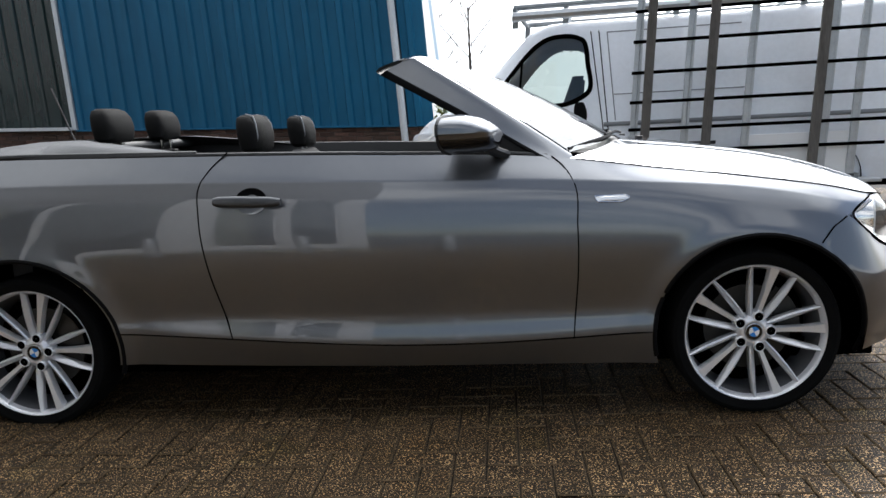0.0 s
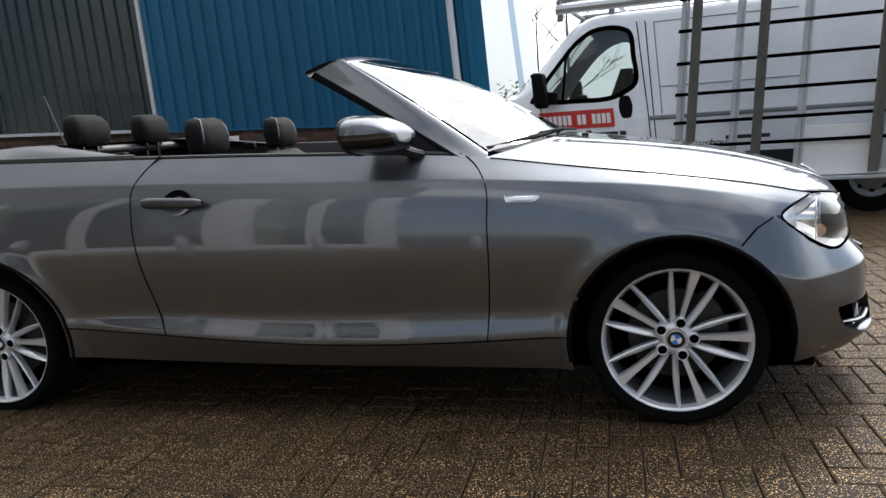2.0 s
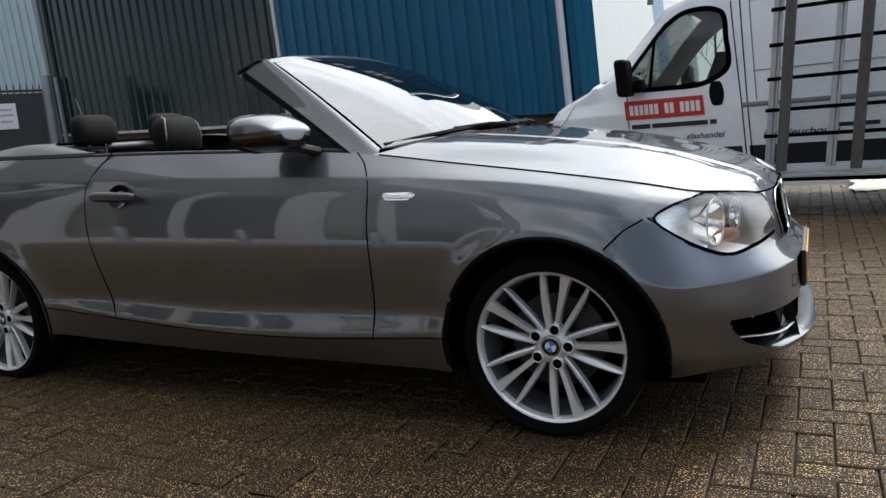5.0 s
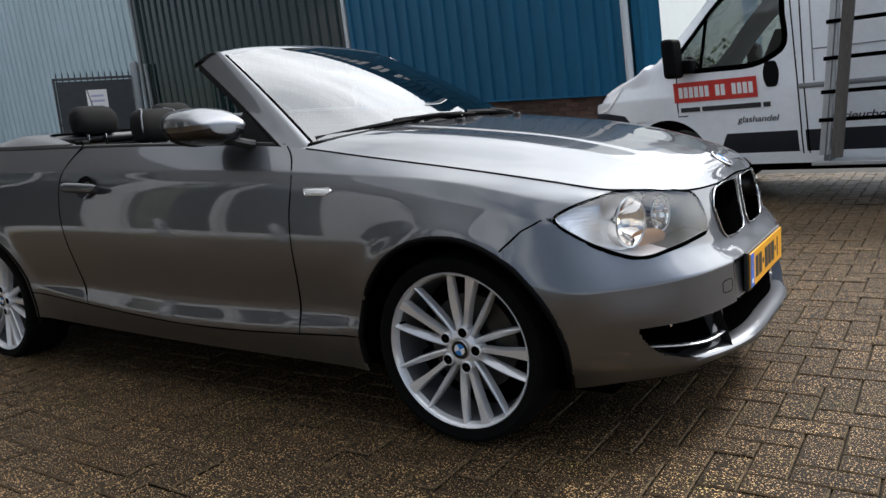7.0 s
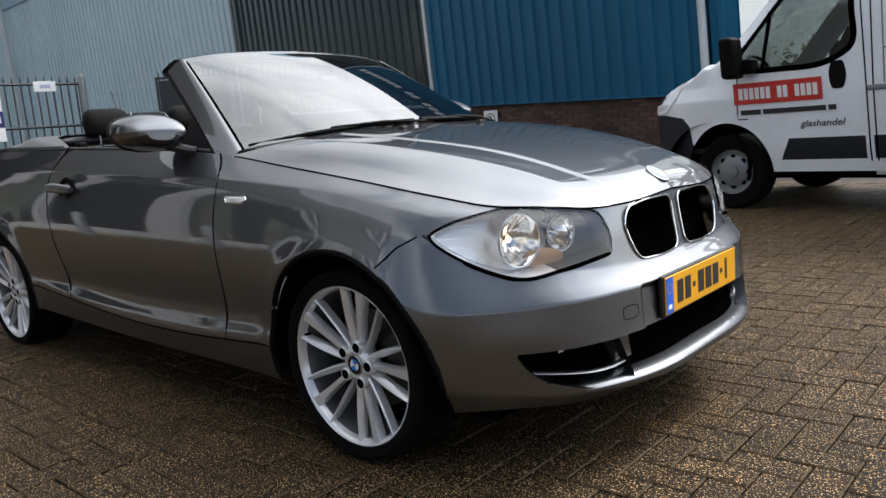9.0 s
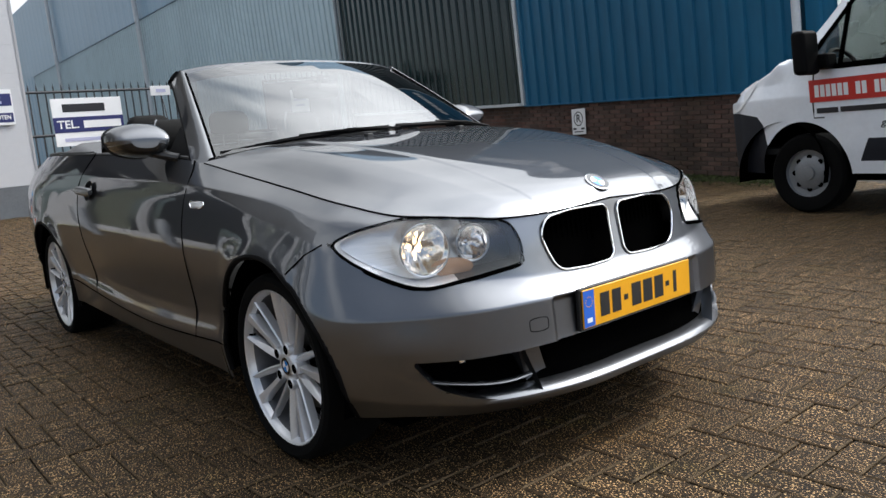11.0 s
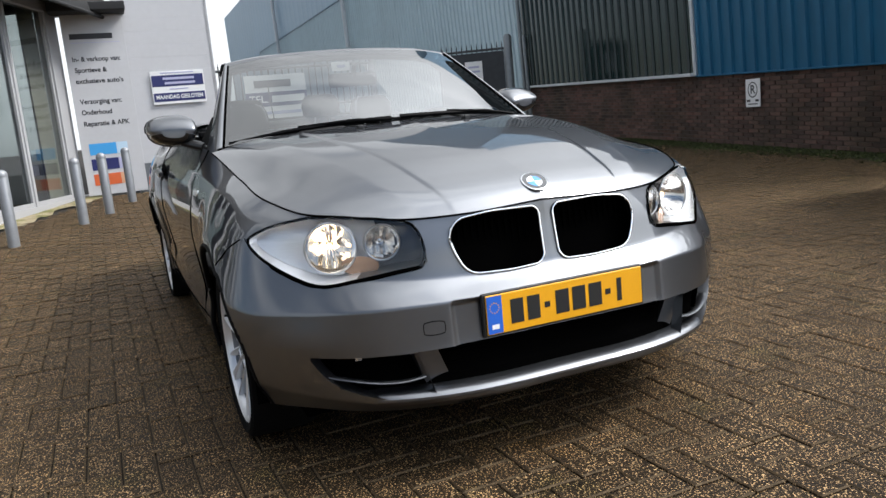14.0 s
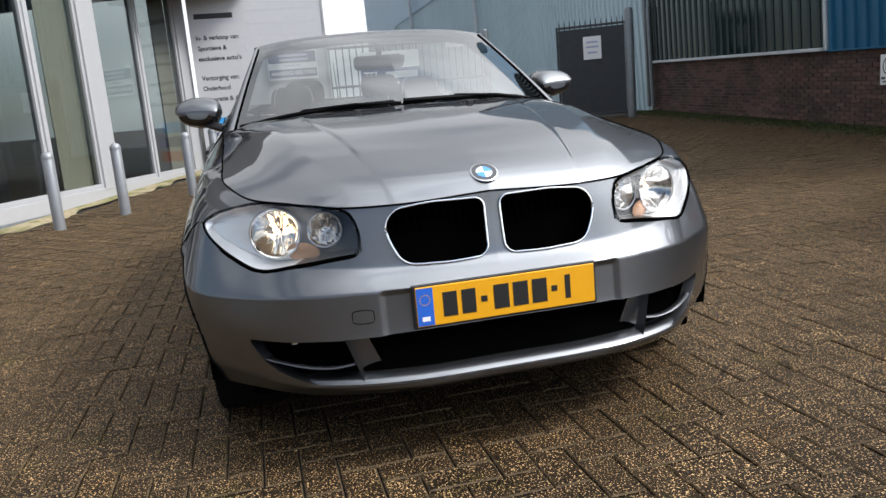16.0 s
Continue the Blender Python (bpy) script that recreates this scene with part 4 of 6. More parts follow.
ib = int(np.hypot(mid[:, 0] - .590, mid[:, 2] - .772).argmin())
dist = np.hypot(mid[:, 0] - mid[ib, 0], mid[:, 2] - mid[ib, 2])
fore, aft = int(np.abs(dist[:ib] - .038).argmin()), ib + int(np.abs(dist[ib:] - .038).argmin())
tg = mid[fore] - mid[aft]
bn_ = Vector((-tg[2], 0, tg[0])).normalized()
bn_ = bn_ if bn_.z > 0 else -bn_
roundel(Matrix.Translation((Vector(mid[fore]) + Vector(mid[aft])) / 2 + bn_ * .0045) @ Matrix.Rotation(-math.atan2(bn_.z, bn_.x), 4, "Y") @ Matrix.Rotation(radians(0), 4, "X"), .038, badge)

# side repeaters
rp = filleted([(-.550, .799, .005), (-.440, .798, .008), (-.424, .788, .004), (-.452, .776, .008), (-.536, .778, .009)], 5)
p3, n3 = car_skin.at(rp, AX, AZ, side_v)
c3 = p3.mean(0) + n3.mean(0) * .005
rv = [tuple(p) for p in p3] + [tuple((p + c3) / 2 + n3[0] * .003) for p in p3] + [tuple(c3)]
k = len(p3)
rfc = [(i, k + i, k + (i + 1) % k, (i + 1) % k) for i in range(k)] + [(k + i, 2 * k, k + (i + 1) % k) for i in range(k)]
both("side_repeater", (rv, rfc), "lamp_grey", "clear white side repeater lamp")
both("repeater_edge", tube(p3, .003, True, 6), "chrome")

# door handles: a scoop with the shade of its upper part painted black, and a bar
sc = [(-1.755 + .058 * math.cos(t), .832 + .046 * math.sin(t)) for t in np.linspace(0, 2 * math.pi, 36, endpoint=False)]
p3, n3 = car_skin.at(sc, AX, AZ, side_v)
nm_ = n3.mean(0)
depths = [(1, .001), (.8, -.006), (.5, -.010)]
hv, hf = [], []
for sc_, dp in depths:
    for p in p3:
        hv.append(tuple(p3.mean(0) + (p - p3.mean(0)) * sc_ + nm_ * (dp + .011)))
for j in range(2):
    for i in range(36):
        hf.append((j * 36 + i, j * 36 + (i + 1) % 36, (j + 1) * 36 + (i + 1) % 36, (j + 1) * 36 + i))
hf.append(tuple(72 + i for i in range(36)))
for flip in (False, True):
    dr = panels["door", flip]
    for up_, mt_, lb_ in ((True, "dark_plastic", "upper part of the handle recess, its shade painted black"), (False, "paint", "")):
        hf_ = [f for f in hf if len(f) == 4 and (np.mean([hv[i][2] for i in f]) > .822) == up_] + ([hf[-1]] if up_ else [])
        part("handle_scoop", mirror((hv, hf_)) if flip else (hv, hf_), mt_, dr, lb_)
    xs_ = np.linspace(-1.885, -1.642, 14)
    pts, nn = car_skin.at([(x, .832 - .010 * (x + 1.885) / .243) for x in xs_], AX, AZ, side_v)
    hw = np.interp(xs_, [-1.885, -1.865, -1.78, -1.67, -1.642], [.013, .020, .0205, .019, .012])
    bv, bf = tube(pts + nn * .030, 1.0, False, 12, 1.0, nn)
    bv2 = []
    for i, w in enumerate(hw):
        for kk in range(12):
            d = np.array(bv[i * 12 + kk]) - (pts[i] + nn[i] * .030)
            o_ = (d @ nn[i]) * nn[i]
            bv2.append(tuple(pts[i] + nn[i] * .030 + (d - o_) * w + o_ * .011))
    # the pull's shade sits in its darkened paint
    part("door_handle", mirror((bv2, bf)) if flip else (bv2, bf), "handle_dimmed_paint", dr, "body-coloured door pull, darkened in its colour to lose the sky reflection")

# ---------------- windscreen, frame, cowl
SC_B = np.array([(-.385, 0, .992), (-.41, .25, .988), (-.48, .50, .972), (-.618, .692, .946)])
SC_T = np.array([(-1.108, 0, 1.340), (-1.113, .22, 1.335), (-1.129, .42, 1.322), (-1.150, .545, 1.302)])
tt = np.linspace(0, 1, 24)
bb_ = hermite([0, .35, .72, 1], SC_B, tt)
tp_ = hermite([0, .42, .76, 1], SC_T, tt)
g = np.linspace(0, 1, 20)[:, None, None]
scr = bb_[None] * (1 - g) + tp_[None] * g + np.array([0, 0, .034]) * (4 * g * (1 - g)) * (1 - .75 * tt[None, :, None] ** 2)
sv, sf = [tuple(p) for p in scr.reshape(-1, 3)], [f[::-1] for f in grid_faces(20, 24)]
sv2 = joined((sv, sf), mirror((sv, sf)))
ws = part("windscreen", sv2, "screen", car, "raked windscreen glass reflecting the sky")
ws.visible_shadow = False


def strip(a, b, lift=0.0):
    a, b = np.asarray(a), np.asarray(b)
    n = len(a)
    return [tuple(p + np.array([0, 0, lift])) for p in a] + [tuple(p + np.array([0, 0, lift])) for p in b], [(i, i + 1, n + i + 1, n + i) for i in range(n - 1)]


both("screen_border", tube(scr[:, -1] + np.array([0, 0, .001]), .005, False, 6), "seam", "black border of the glass", ws)
# pillars: rounded bars from the wing to the header, header bar across
pg = np.linspace(-.10, 1.02, 30)
base_edge = np.array([hermite([0, .5, 1], np.array([(-.655, .722, .940), (-.905, .642, 1.118), (-1.185, .552, 1.306)]), pg)])[0]
outer = np.array([hermite([0, .5, 1], np.array([(-.725, .738, .940), (-.985, .650, 1.095), (-1.285, .555, 1.268)]), pg)])[0]
inn = np.array([hermite(np.linspace(0, 1, 20), scr[:, -1], np.array([min(1, max(0, t))]))[0] for t in pg])
low = outer + np.array([0, -.028, -.012])
sect = np.stack([inn, inn * .55 + base_edge * .45 + np.array([0, .006, .012]), base_edge + np.array([0, .006, .006]), base_edge * .5 + outer * .5 + np.array([0, .008, .002]), outer, low, inn + np.array([-.03, -.02, -.03])], 1)
part_edge = base_edge * .14 + outer * .86 + np.array([0, .008, .002])
sil = np.stack([sect[:, 0], sect[:, 1], sect[:, 2], part_edge], 1)
sil = hermite([0, .34, .62, 1], sil.transpose(1, 0, 2), np.linspace(0, 1, 14)).transpose(1, 0, 2)
both("windscreen_pillar", ([tuple(p) for p in sil.reshape(-1, 3)], [f[::-1] for f in grid_faces(len(pg), 14)]), "paint", "silver windscreen pillar")
blk = np.stack([part_edge + np.array([0, .001, 0]), part_edge * .5 + outer * .5 + np.array([-.004, .006, -.004]), outer + np.array([-.012, .002, -.010]), low, sect[:, 6]], 1)[3:]
both("pillar_seal", ([tuple(p) for p in blk.reshape(-1, 3)], [f[::-1] for f in grid_faces(len(blk), 5)]), "dark_plastic", "black rubber seal")
hy = np.linspace(0, 1, 26)
h_in = hermite([0, .42, .76, 1], SC_T, hy)
h_top = h_in + np.array([-.060, 0, .018]) + np.c_[hy * 0, hy * 0.018, hy * 0]
h_back = h_in + np.array([-.125, 0, .002]) + np.c_[-.03 * hy**2, hy * 0.018, -.012 * hy**3]
h_low = h_back + np.array([.01, 0, -.035])
h_und = h_in + np.array([-.02, 0, -.03])
hs = np.stack([h_in, h_in * .6 + h_top * .4 + np.array([0, 0, .005]), h_top, h_top * .5 + h_back * .5 + np.array([0, 0, .004]), h_back], 1)
hv_ = [tuple(p) for p in hs.reshape(-1, 3)]
both("windscreen_header", (hv_, [f for f in grid_faces(26, 5)]), "paint", "silver header rail of the windscreen")
hd = np.stack([h_back + np.array([-.006, 0, 0]), h_back + np.array([-.018, 0, -.014]), h_low, h_und], 1)
both("header_seal", ([tuple(p) for p in hd.reshape(-1, 3)], grid_faces(26, 4)), "black", "black roof seal along the header")
# quarter light: black triangle behind the pillar foot
tri = [(-.735, .738, .940), (-.955, .745, .957), (-.955, .675, 1.075), (-.88, .69, 1.035)]
tri2 = [(x, y - .02, z) for x, y, z in tri]
both("mirror_sail", (tri + tri2, [(0, 1, 2, 3), (7, 6, 5, 4), (0, 4, 5, 1), (1, 5, 6, 2), (2, 6, 7, 3), (3, 7, 4, 0)]), "dark_plastic", "black mirror base triangle")
# cowl and wipers
cow = np.stack([bb_ + np.array([-.05, 0, -.03]), bb_ + np.array([.02, 0, -.012]), bb_ + np.array([.07, .01, -.03])], 1)
both("cowl", ([tuple(p) for p in cow.reshape(-1, 3)], grid_faces(24, 3)), "black", "black scuttle panel below the windscreen")
for y0, y1, t1 in ((.52, -.02, .010), (-.06, -.668, .0025)):
    n = 16
    pts = []
    for i in range(n):
        t = i / (n - 1)
        y = y0 + (y1 - y0) * t
        k = min(1, abs(y) / .655)
        b_ = hermite([0, .35, .72, 1], SC_B, np.array([np.interp(abs(y), [0, .25, .48, .655], [0, .35, .72, 1])]))[0]
        pts.append((b_[0] + .0 - .09 * t1 * 10 * t * .5, y, b_[2] + .009 + .045 * t1 * 10 * t * .5))
    wp = part("wiper", tube(pts, .0095, False, 6), "dark_plastic", car, "black wiper lying on the glass")
    part("wiper_arm", tube([(pts[0][0] + .05, pts[0][1] + .02, pts[0][2] - .005), (pts[4][0] + .02, pts[4][1], pts[4][2] + .006), (pts[9][0], pts[9][1], pts[9][2] + .009)], .006, False, 6), "dark_plastic", wp)
for y in (-.225, .225):
    boxed("washer_jet", (-.305, -.278, y - .012, y + .012, .966, .982), "black", car, .003)

# ---------------- mirrors
def mirror_shell():
    """Wedge-shaped shell: tall at the glass, drawn to a blunt nose, with a crease above a tucked-in belly."""
    vv, ff = [], []
    st = [(-.862, .50, .05, .45), (-.864, .74, .15, .64), (-.872, .86, .32, .77), (-.892, .94, .56, .88), (-.925, .98, .80, .95), (-.965, 1.0, .95, 1.0), (-1.010, 1.0, 1.0, 1.0), (-1.058, .97, .95, .97)]
    N_ = 44
    for x, a, up_, dn_ in st:
        for kk in range(N_):
            t = 2 * math.pi * kk / N_
            c, s_ = math.cos(t), math.sin(t)
            yy = math.copysign(abs(c) ** .62, c) * .100 * a * (1 if s_ >= 0 else .93)
            if s_ >= 0:
                zz = s_ ** .62 * .070 * up_ * (1 - .22 * max(0, yy / .100))
            else:
                zz = -abs(s_) ** .85 * .064 * dn_ * (1 - .25 * max(0, yy / .100))
            vv.append((-.955 + (x + .955) * .88 - .030 * (yy / .100), .848 + yy, 1.030 + zz + .006 * (yy / .100)))
    for i in range(len(st) - 1):
        for kk in range(N_):
            ff.append((i * N_ + kk, (i + 1) * N_ + kk, (i + 1) * N_ + (kk + 1) % N_, i * N_ + (kk + 1) % N_))
    ff.append(tuple(range(N_)))
    return vv, ff, N_, len(st)


mv, mf, mN, mS = mirror_shell()
mc = np.array(mv)
for flip in (False, True):
    # lower half of the silver shell is painted black for the dark ground it reflects
    def upper(f):
        return len(f) > 4 or math.sin(2 * math.pi * (f[0] % mN + .5) / mN) > -.25
    up = [f for f in mf if upper(f)]
    dn = [f for f in mf if not upper(f)]
    mr = part("door_mirror", mirror((mv, up)) if flip else (mv, up), "paint", car, "silver door mirror on a dark foot")
    part("mirror_underside", mirror((mv, dn)) if flip else (mv, dn), "gloss_black", mr)
    rim = mc[(mS - 1) * mN:]
    gl = [tuple(p + np.array([.012, 0, 0])) for p in (rim - rim.mean(0)) * .93 + rim.mean(0)]
    gf = [tuple(range(mN))]
    part("mirror_glass", mirror((gl, gf)) if flip else (gl, gf), "chrome", mr, "mirror glass")
    rr = tube([tuple(p) for p in rim], .006, True, 6)
    part("mirror_rim", mirror(rr) if flip else rr, "black", mr)
    ft = tube([(-.925, .83, .992), (-.895, .79, .972), (-.865, .755, .958), (-.85, .735, .952)], .026, False, 10, .7)
    part("mirror_foot", mirror(ft) if flip else ft, "black", mr, "black mirror foot")

# ---------------- cabin
belt = hermite(rib_u, rows[:, 6], np.linspace(rib_u[8] + .08, rib_u[12], 60))
bi = belt + np.array([0, -.055, .006])
both("door_top_trim", strip(belt + np.array([0, -.004, .003]), bi), "black", "black trim along the door top")
both("belt_seal", tube(belt + np.array([0, -.012, .004]), .009, False, 8), "black")
dp = np.stack([bi, bi + np.array([0, -.03, -.10]), bi + np.array([0, -.02, -.45]), bi + np.array([0, -.02, -.62])], 1)
both("door_lining", ([tuple(p) for p in dp.reshape(-1, 3)], grid_faces(60, 4)), "dash", "dark door lining")
boxed("cabin_floor", (-2.75, -.45, -.70, .70, .28, .31), "dash", car)
boxed("rear_bulkhead", (-2.78, -2.70, -.70, .70, .28, 1.0), "dash", car)
boxed("front_bulkhead", (-.50, -.46, -.66, .66, .28, .90), "dash", car)
# dashboard
dv = []
for y in np.linspace(-.66, .66, 30):
    hood_ = .035 * math.exp(-((y - .36) / .16) ** 2)
    for x, z in ((-.45, .955), (-.60, .965), (-.78, .955 + hood_), (-.86, .90 + hood_ * .4), (-.88, .75), (-.84, .55)):
        dv.append((x, y, z - .02 * (abs(y) / .66) ** 3))
part("dashboard", (dv, grid_faces(30, 6)), "dash", car, "dark dashboard")
# steering wheel
sw_m = Matrix.Translation((-.98, .37, .86)) @ Matrix.Rotation(radians(-62), 4, "Y")
ring_ = [tuple(sw_m @ Vector((.18 * math.cos(t), .18 * math.sin(t), 0))) for t in np.linspace(0, 6.2832, 40, endpoint=False)]
sw = part("steering_wheel", tube(ring_, .016, True, 8), "dash", car, "black steering wheel")
part("steering_hub", joined(tube([tuple(sw_m @ Vector((-.17, 0, 0))), tuple(sw_m @ Vector((.17, 0, -.0)))], .022, False, 8), tube([tuple(sw_m @ Vector((0, 0, 0))), tuple(sw_m @ Vector((0, 0, -.2)))], .05, False, 12)), "dash", sw)
# rear-view mirror
rm = boxed("rear_view_mirror", (-1.035, -.99, -.12, .12, 1.165, 1.23), "black", car, .02, "black interior mirror")
part("mirror_stem", tube([(-1.0, 0, 1.21), (-.965, 0, 1.262)], .012, False, 8), "black", rm)


def cushion(name, pts, material, parent, label="", seg=20):
    """A soft upholstered body: rounded sections (centre, half width, half depth) stacked upwards."""
    vv, ff = [], []
    for (x, y, z, hw_, hd_) in pts:
        for kk in range(seg):
            t = 2 * math.pi * kk / seg
            c, s_ = math.cos(t), math.sin(t)
            vv.append((x + math.copysign(abs(c) ** .6, c) * hd_, y + math.copysign(abs(s_) ** .55, s_) * hw_, z))
    for i in range(len(pts) - 1):
        for kk in range(seg):
            ff.append((i * seg + kk, i * seg + (kk + 1) % seg, (i + 1) * seg + (kk + 1) % seg, (i + 1) * seg + kk))
    ff.append(tuple(range(seg))[::-1])
    ff.append(tuple((len(pts) - 1) * seg + i for i in range(seg)))
    return part(name, (vv, ff), material, parent, label)


def seat(y, x, front):
    w = .25 if front else .24
    top = .985 if front else .99
    s = cushion("seat_back", [(x + .12, y, .42, w, .09), (x + .08, y, .6, w, .085), (x + .02, y, .85, w * .92, .07), (x, y, top - .03, w * .8, .055), (x - .005, y, top, w * .6, .03)], "cloth", car, "black cloth seat back")
    cushion("seat_cushion", [(x + .33, y, .33, w, .27), (x + .33, y, .42, w, .27), (x + .33, y, .46, w * .9, .24)], "cloth", s)
    hx = x - .005
    z0 = .995 if front else 1.065
    hz = 1.148 if front else 1.210
    dz = hz - z0
    hr = cushion("headrest", [(hx, y, z0, .100, .030), (hx - .002, y, z0 + .015, .122, .046), (hx - .004, y, z0 + dz * .45, .128, .054), (hx - .010, y, z0 + dz * .75, .120, .052), (hx - .018, y, z0 + dz * .93, .100, .042), (hx - .022, y, hz, .070, .024)], "leather", s, "dark grey padded headrest")
    for dy in (-.05, .05):
        part("headrest_post", tube([(hx, y + dy, top - .06), (hx, y + dy, z0 + .02)], .0065, False, 8), "chrome", s, "chrome headrest post")
    if front:
        for sy in (-1, 1):
            part("headrest_piping", tube([(hx + .028, y + sy * .104, z0 + .02), (hx + .036, y + sy * .108, z0 + dz * .45), (hx + .030, y + sy * .102, z0 + dz * .75), (hx + .016, y + sy * .085, z0 + dz * .95), (hx - .02, y + sy * .066, hz + .002)], .0036, False, 6), "van_stripe", hr, "pale piping seam")
    return s


for y in (-.37, .37):
    seat(y, -1.86, True)
for y in (-.25, .25):
    seat(y, -2.53, False)
# bar between the rear seats and wind-break rail
part("cross_rail", tube([(-2.56, -.62, 1.045), (-2.56, .62, 1.045)], .022, False, 10), "black", car, "black rail behind the rear seats")
boxed("belt_guide", (-2.18, -2.12, -.60, -.56, .995, 1.03), "dark_plastic", car, .008)
boxed("belt_guide", (-2.18, -2.12, .56, .60, .995, 1.03), "dark_plastic", car, .008)
# folded roof cover: a U of grey panels with a black edge
cov_v = []
cx = np.linspace(-1.98, -3.10, 50)
b_edge = np.array([np.interp(x, [-3.56, -3.36, -3.02, -2.66, -2.3, -1.95], [.30, .60, .70, .735, .745, .745]) for x in cx])
for x, e in zip(cx, b_edge):
    z_side = np.interp(x, [-3.1, -2.66, -2.3, -1.95], [1.020, 1.020, 1.010, .999])
    rise = np.interp(x, [-3.1, -2.75, -2.52, -2.3, -1.98], [.030, .062, .062, .040, .004])
    inner_y = np.interp(x, [-3.1, -2.62, -2.60, -2.45, -1.98], [.0, .0, .42, .56, .70])
    for k_ in range(9):
        t = k_ / 8
        y = e + (inner_y - e) * t
        cov_v.append((x, y, z_side + rise * math.sin(min(1, t * 2.2 if inner_y > .1 else t * 3) * math.pi / 2)))
both("roof_cover", (cov_v, [f[::-1] for f in grid_faces(50, 9)]), "softtop", "grey cover over the folded roof")
both("cover_seal", tube([(x, e - .004, np.interp(x, [-3.1, -2.66, -2.3, -1.95], [1.022, 1.022, 1.012, 1.001]) + .006) for x, e in zip(cx, b_edge)], .012, False, 8), "black", "black rubber edge of the roof cover")
bo = []
for x in np.linspace(-3.08, -3.57, 14):
    e = np.interp(x, [-3.57, -3.36, -3.02], [.30, .61, .705])
    for t in np.linspace(1, -1, 17):
        bo.append((x, e * t, 1.018 + .028 * (1 - t * t) * np.interp(x, [-3.57, -3.3], [0, 1])))
part("boot_lid", (bo, grid_faces(14, 17)), "paint", car, "silver boot lid")
ae = part("aerial", tube([(-2.86, .0, 1.075), (-2.88, .0, 1.13), (-2.948, .0, 1.331)], .0035, False, 6), "black", car, "thin black rod aerial")

# ---------------- wheels
def wheel_parts(parent):
    R, W = .243, .10
    tyre = part("tyre", lathe([(.215, -.100), (.246, -.104), (.272, -.110), (.286, -.103), (.2925, -.085), (.294, 0), (.2925, .085), (.286, .103), (.272, .110), (.246, .104), (.240, .085)], 72), "rubber", parent, "black low-profile tyre")
    barrel = part("rim", lathe([(.236, .088), (.2445, .094), (.2455, .099), (.2425, .1015), (.2375, .0985), (.233, .088), (.228, .076)], 72), "rim", parent, "silver alloy rim with fifteen slim spokes")

    # barrel behind the spokes, darkened by its colour
    part("rim_barrel", lathe([(.228, .076), (.222, .055), (.218, .0), (.216, -.09)], 72), "barrel", parent, "inner barrel of the rim, its shade put into a darker grey")

    def spoke(a_hub, a_rim, w_hub, w_rim, depth, side=0):
        vv, ff = [], []
        nr = 9
        for i in range(nr):
            t = i / (nr - 1)
            r = .048 + (.240 - .048) * t
            a = a_hub + (a_rim - a_hub) * t
            w = w_hub + (w_rim - w_hub) * t**2.4 + (.0022 * math.sin(t * math.pi) if side else -.0015 * math.sin(t * math.pi))
            y = .070 + .026 * t**1.5 + .004 * math.sin(t * math.pi)
            er, et = Vector((math.cos(a), 0, math.sin(a))), Vector((-math.sin(a), 0, math.cos(a)))
            # the middle spoke of a group is flat-topped, the outer two are blades with a ridge on their outer side
            sect = ((-1, -depth), (-.90, -.004), (-.78, 0), (.78, 0), (.90, -.004), (1, -depth)) if not side else ((-1, -depth), (-.94, -.014), (-.3, -.006), (.42, 0), (.90, -.004), (1, -depth))
            for o_, d_ in sect:
                vv.append(tuple(er * r + et * ((o_ if side >= 0 else -o_) * w) + Vector((0, y + d_, 0))))
        ff = grid_faces(nr, 6)
        return vv, ff

    for kq in range(5):
        base = radians(106 + 72 * kq)
        for da, dh, wh, wr, sd_ in ((0, 0, .0100, .0200, 0), (.325, .40, .0095, .0068, 1), (-.325, -.40, .0095, .0068, -1)):
            part("spoke", spoke(base + dh, base + da, wh, wr, .028, sd_), "rim", parent)
    part("hub", lathe([(.001, .074), (.030, .074), (.033, .079), (.038, .080), (.044, .078), (.056, .070), (.060, .062), (.062, .03)], 40), "rim", parent)
    for kq in range(5):
        a = radians(106 + 72 * kq)
        c = (math.cos(a) * .057, math.sin(a) * .057)
        bv, bf = lathe([(.0148, .0835), (.0168, .0845), (.0200, .081), (.021, .045)], 16)
        part("bolt_boss", ([(x + c[0], y, z + c[1]) for x, y, z in bv], bf), "rim", parent)
        # shallow black disc in place of a deep, shaded bolt hole
        bv, bf = lathe([(.001, .0822), (.0140, .0822), (.0150, .0838)], 16)
        part("bolt_hole", ([(x + c[0], y, z + c[1]) for x, y, z in bv], bf), "seam", parent, "black disc standing in for the shade in a bolt recess")
    part("valve", tube([(.20, .075, .07), (.205, .095, .072)], .004, False, 6), "seam", parent)
    part("brake_disc", lathe([(.05, .0), (.155, .0), (.155, -.02), (.05, -.02)], 48), "steel", parent, "steel brake disc")
    cal = []
    for y in (-.045, .03):
        for r in (.10, .175):
            for t in np.linspace(radians(120), radians(185), 8):
                cal.append((r * math.cos(t), y, r * math.sin(t)))
    cf = []
    for a_, b_ in ((0, 1), (1, 3), (3, 2), (2, 0)):
        for i in range(7):
            cf.append((a_ * 8 + i, a_ * 8 + i + 1, b_ * 8 + i + 1, b_ * 8 + i))
    part("caliper", (cal, cf), "steel", parent)
    # near-black disc stands in for the dark depth between the spokes
    part("hub_back", lathe([(.001, -.03), (.20, -.03), (.217, -.05)], 40), "seam", parent)
    roundel(Matrix.Translation((0, .078, 0)) @ Matrix.Rotation(radians(90), 4, "Z") @ Matrix.Rotation(radians(25), 4, "X"), .029, parent)


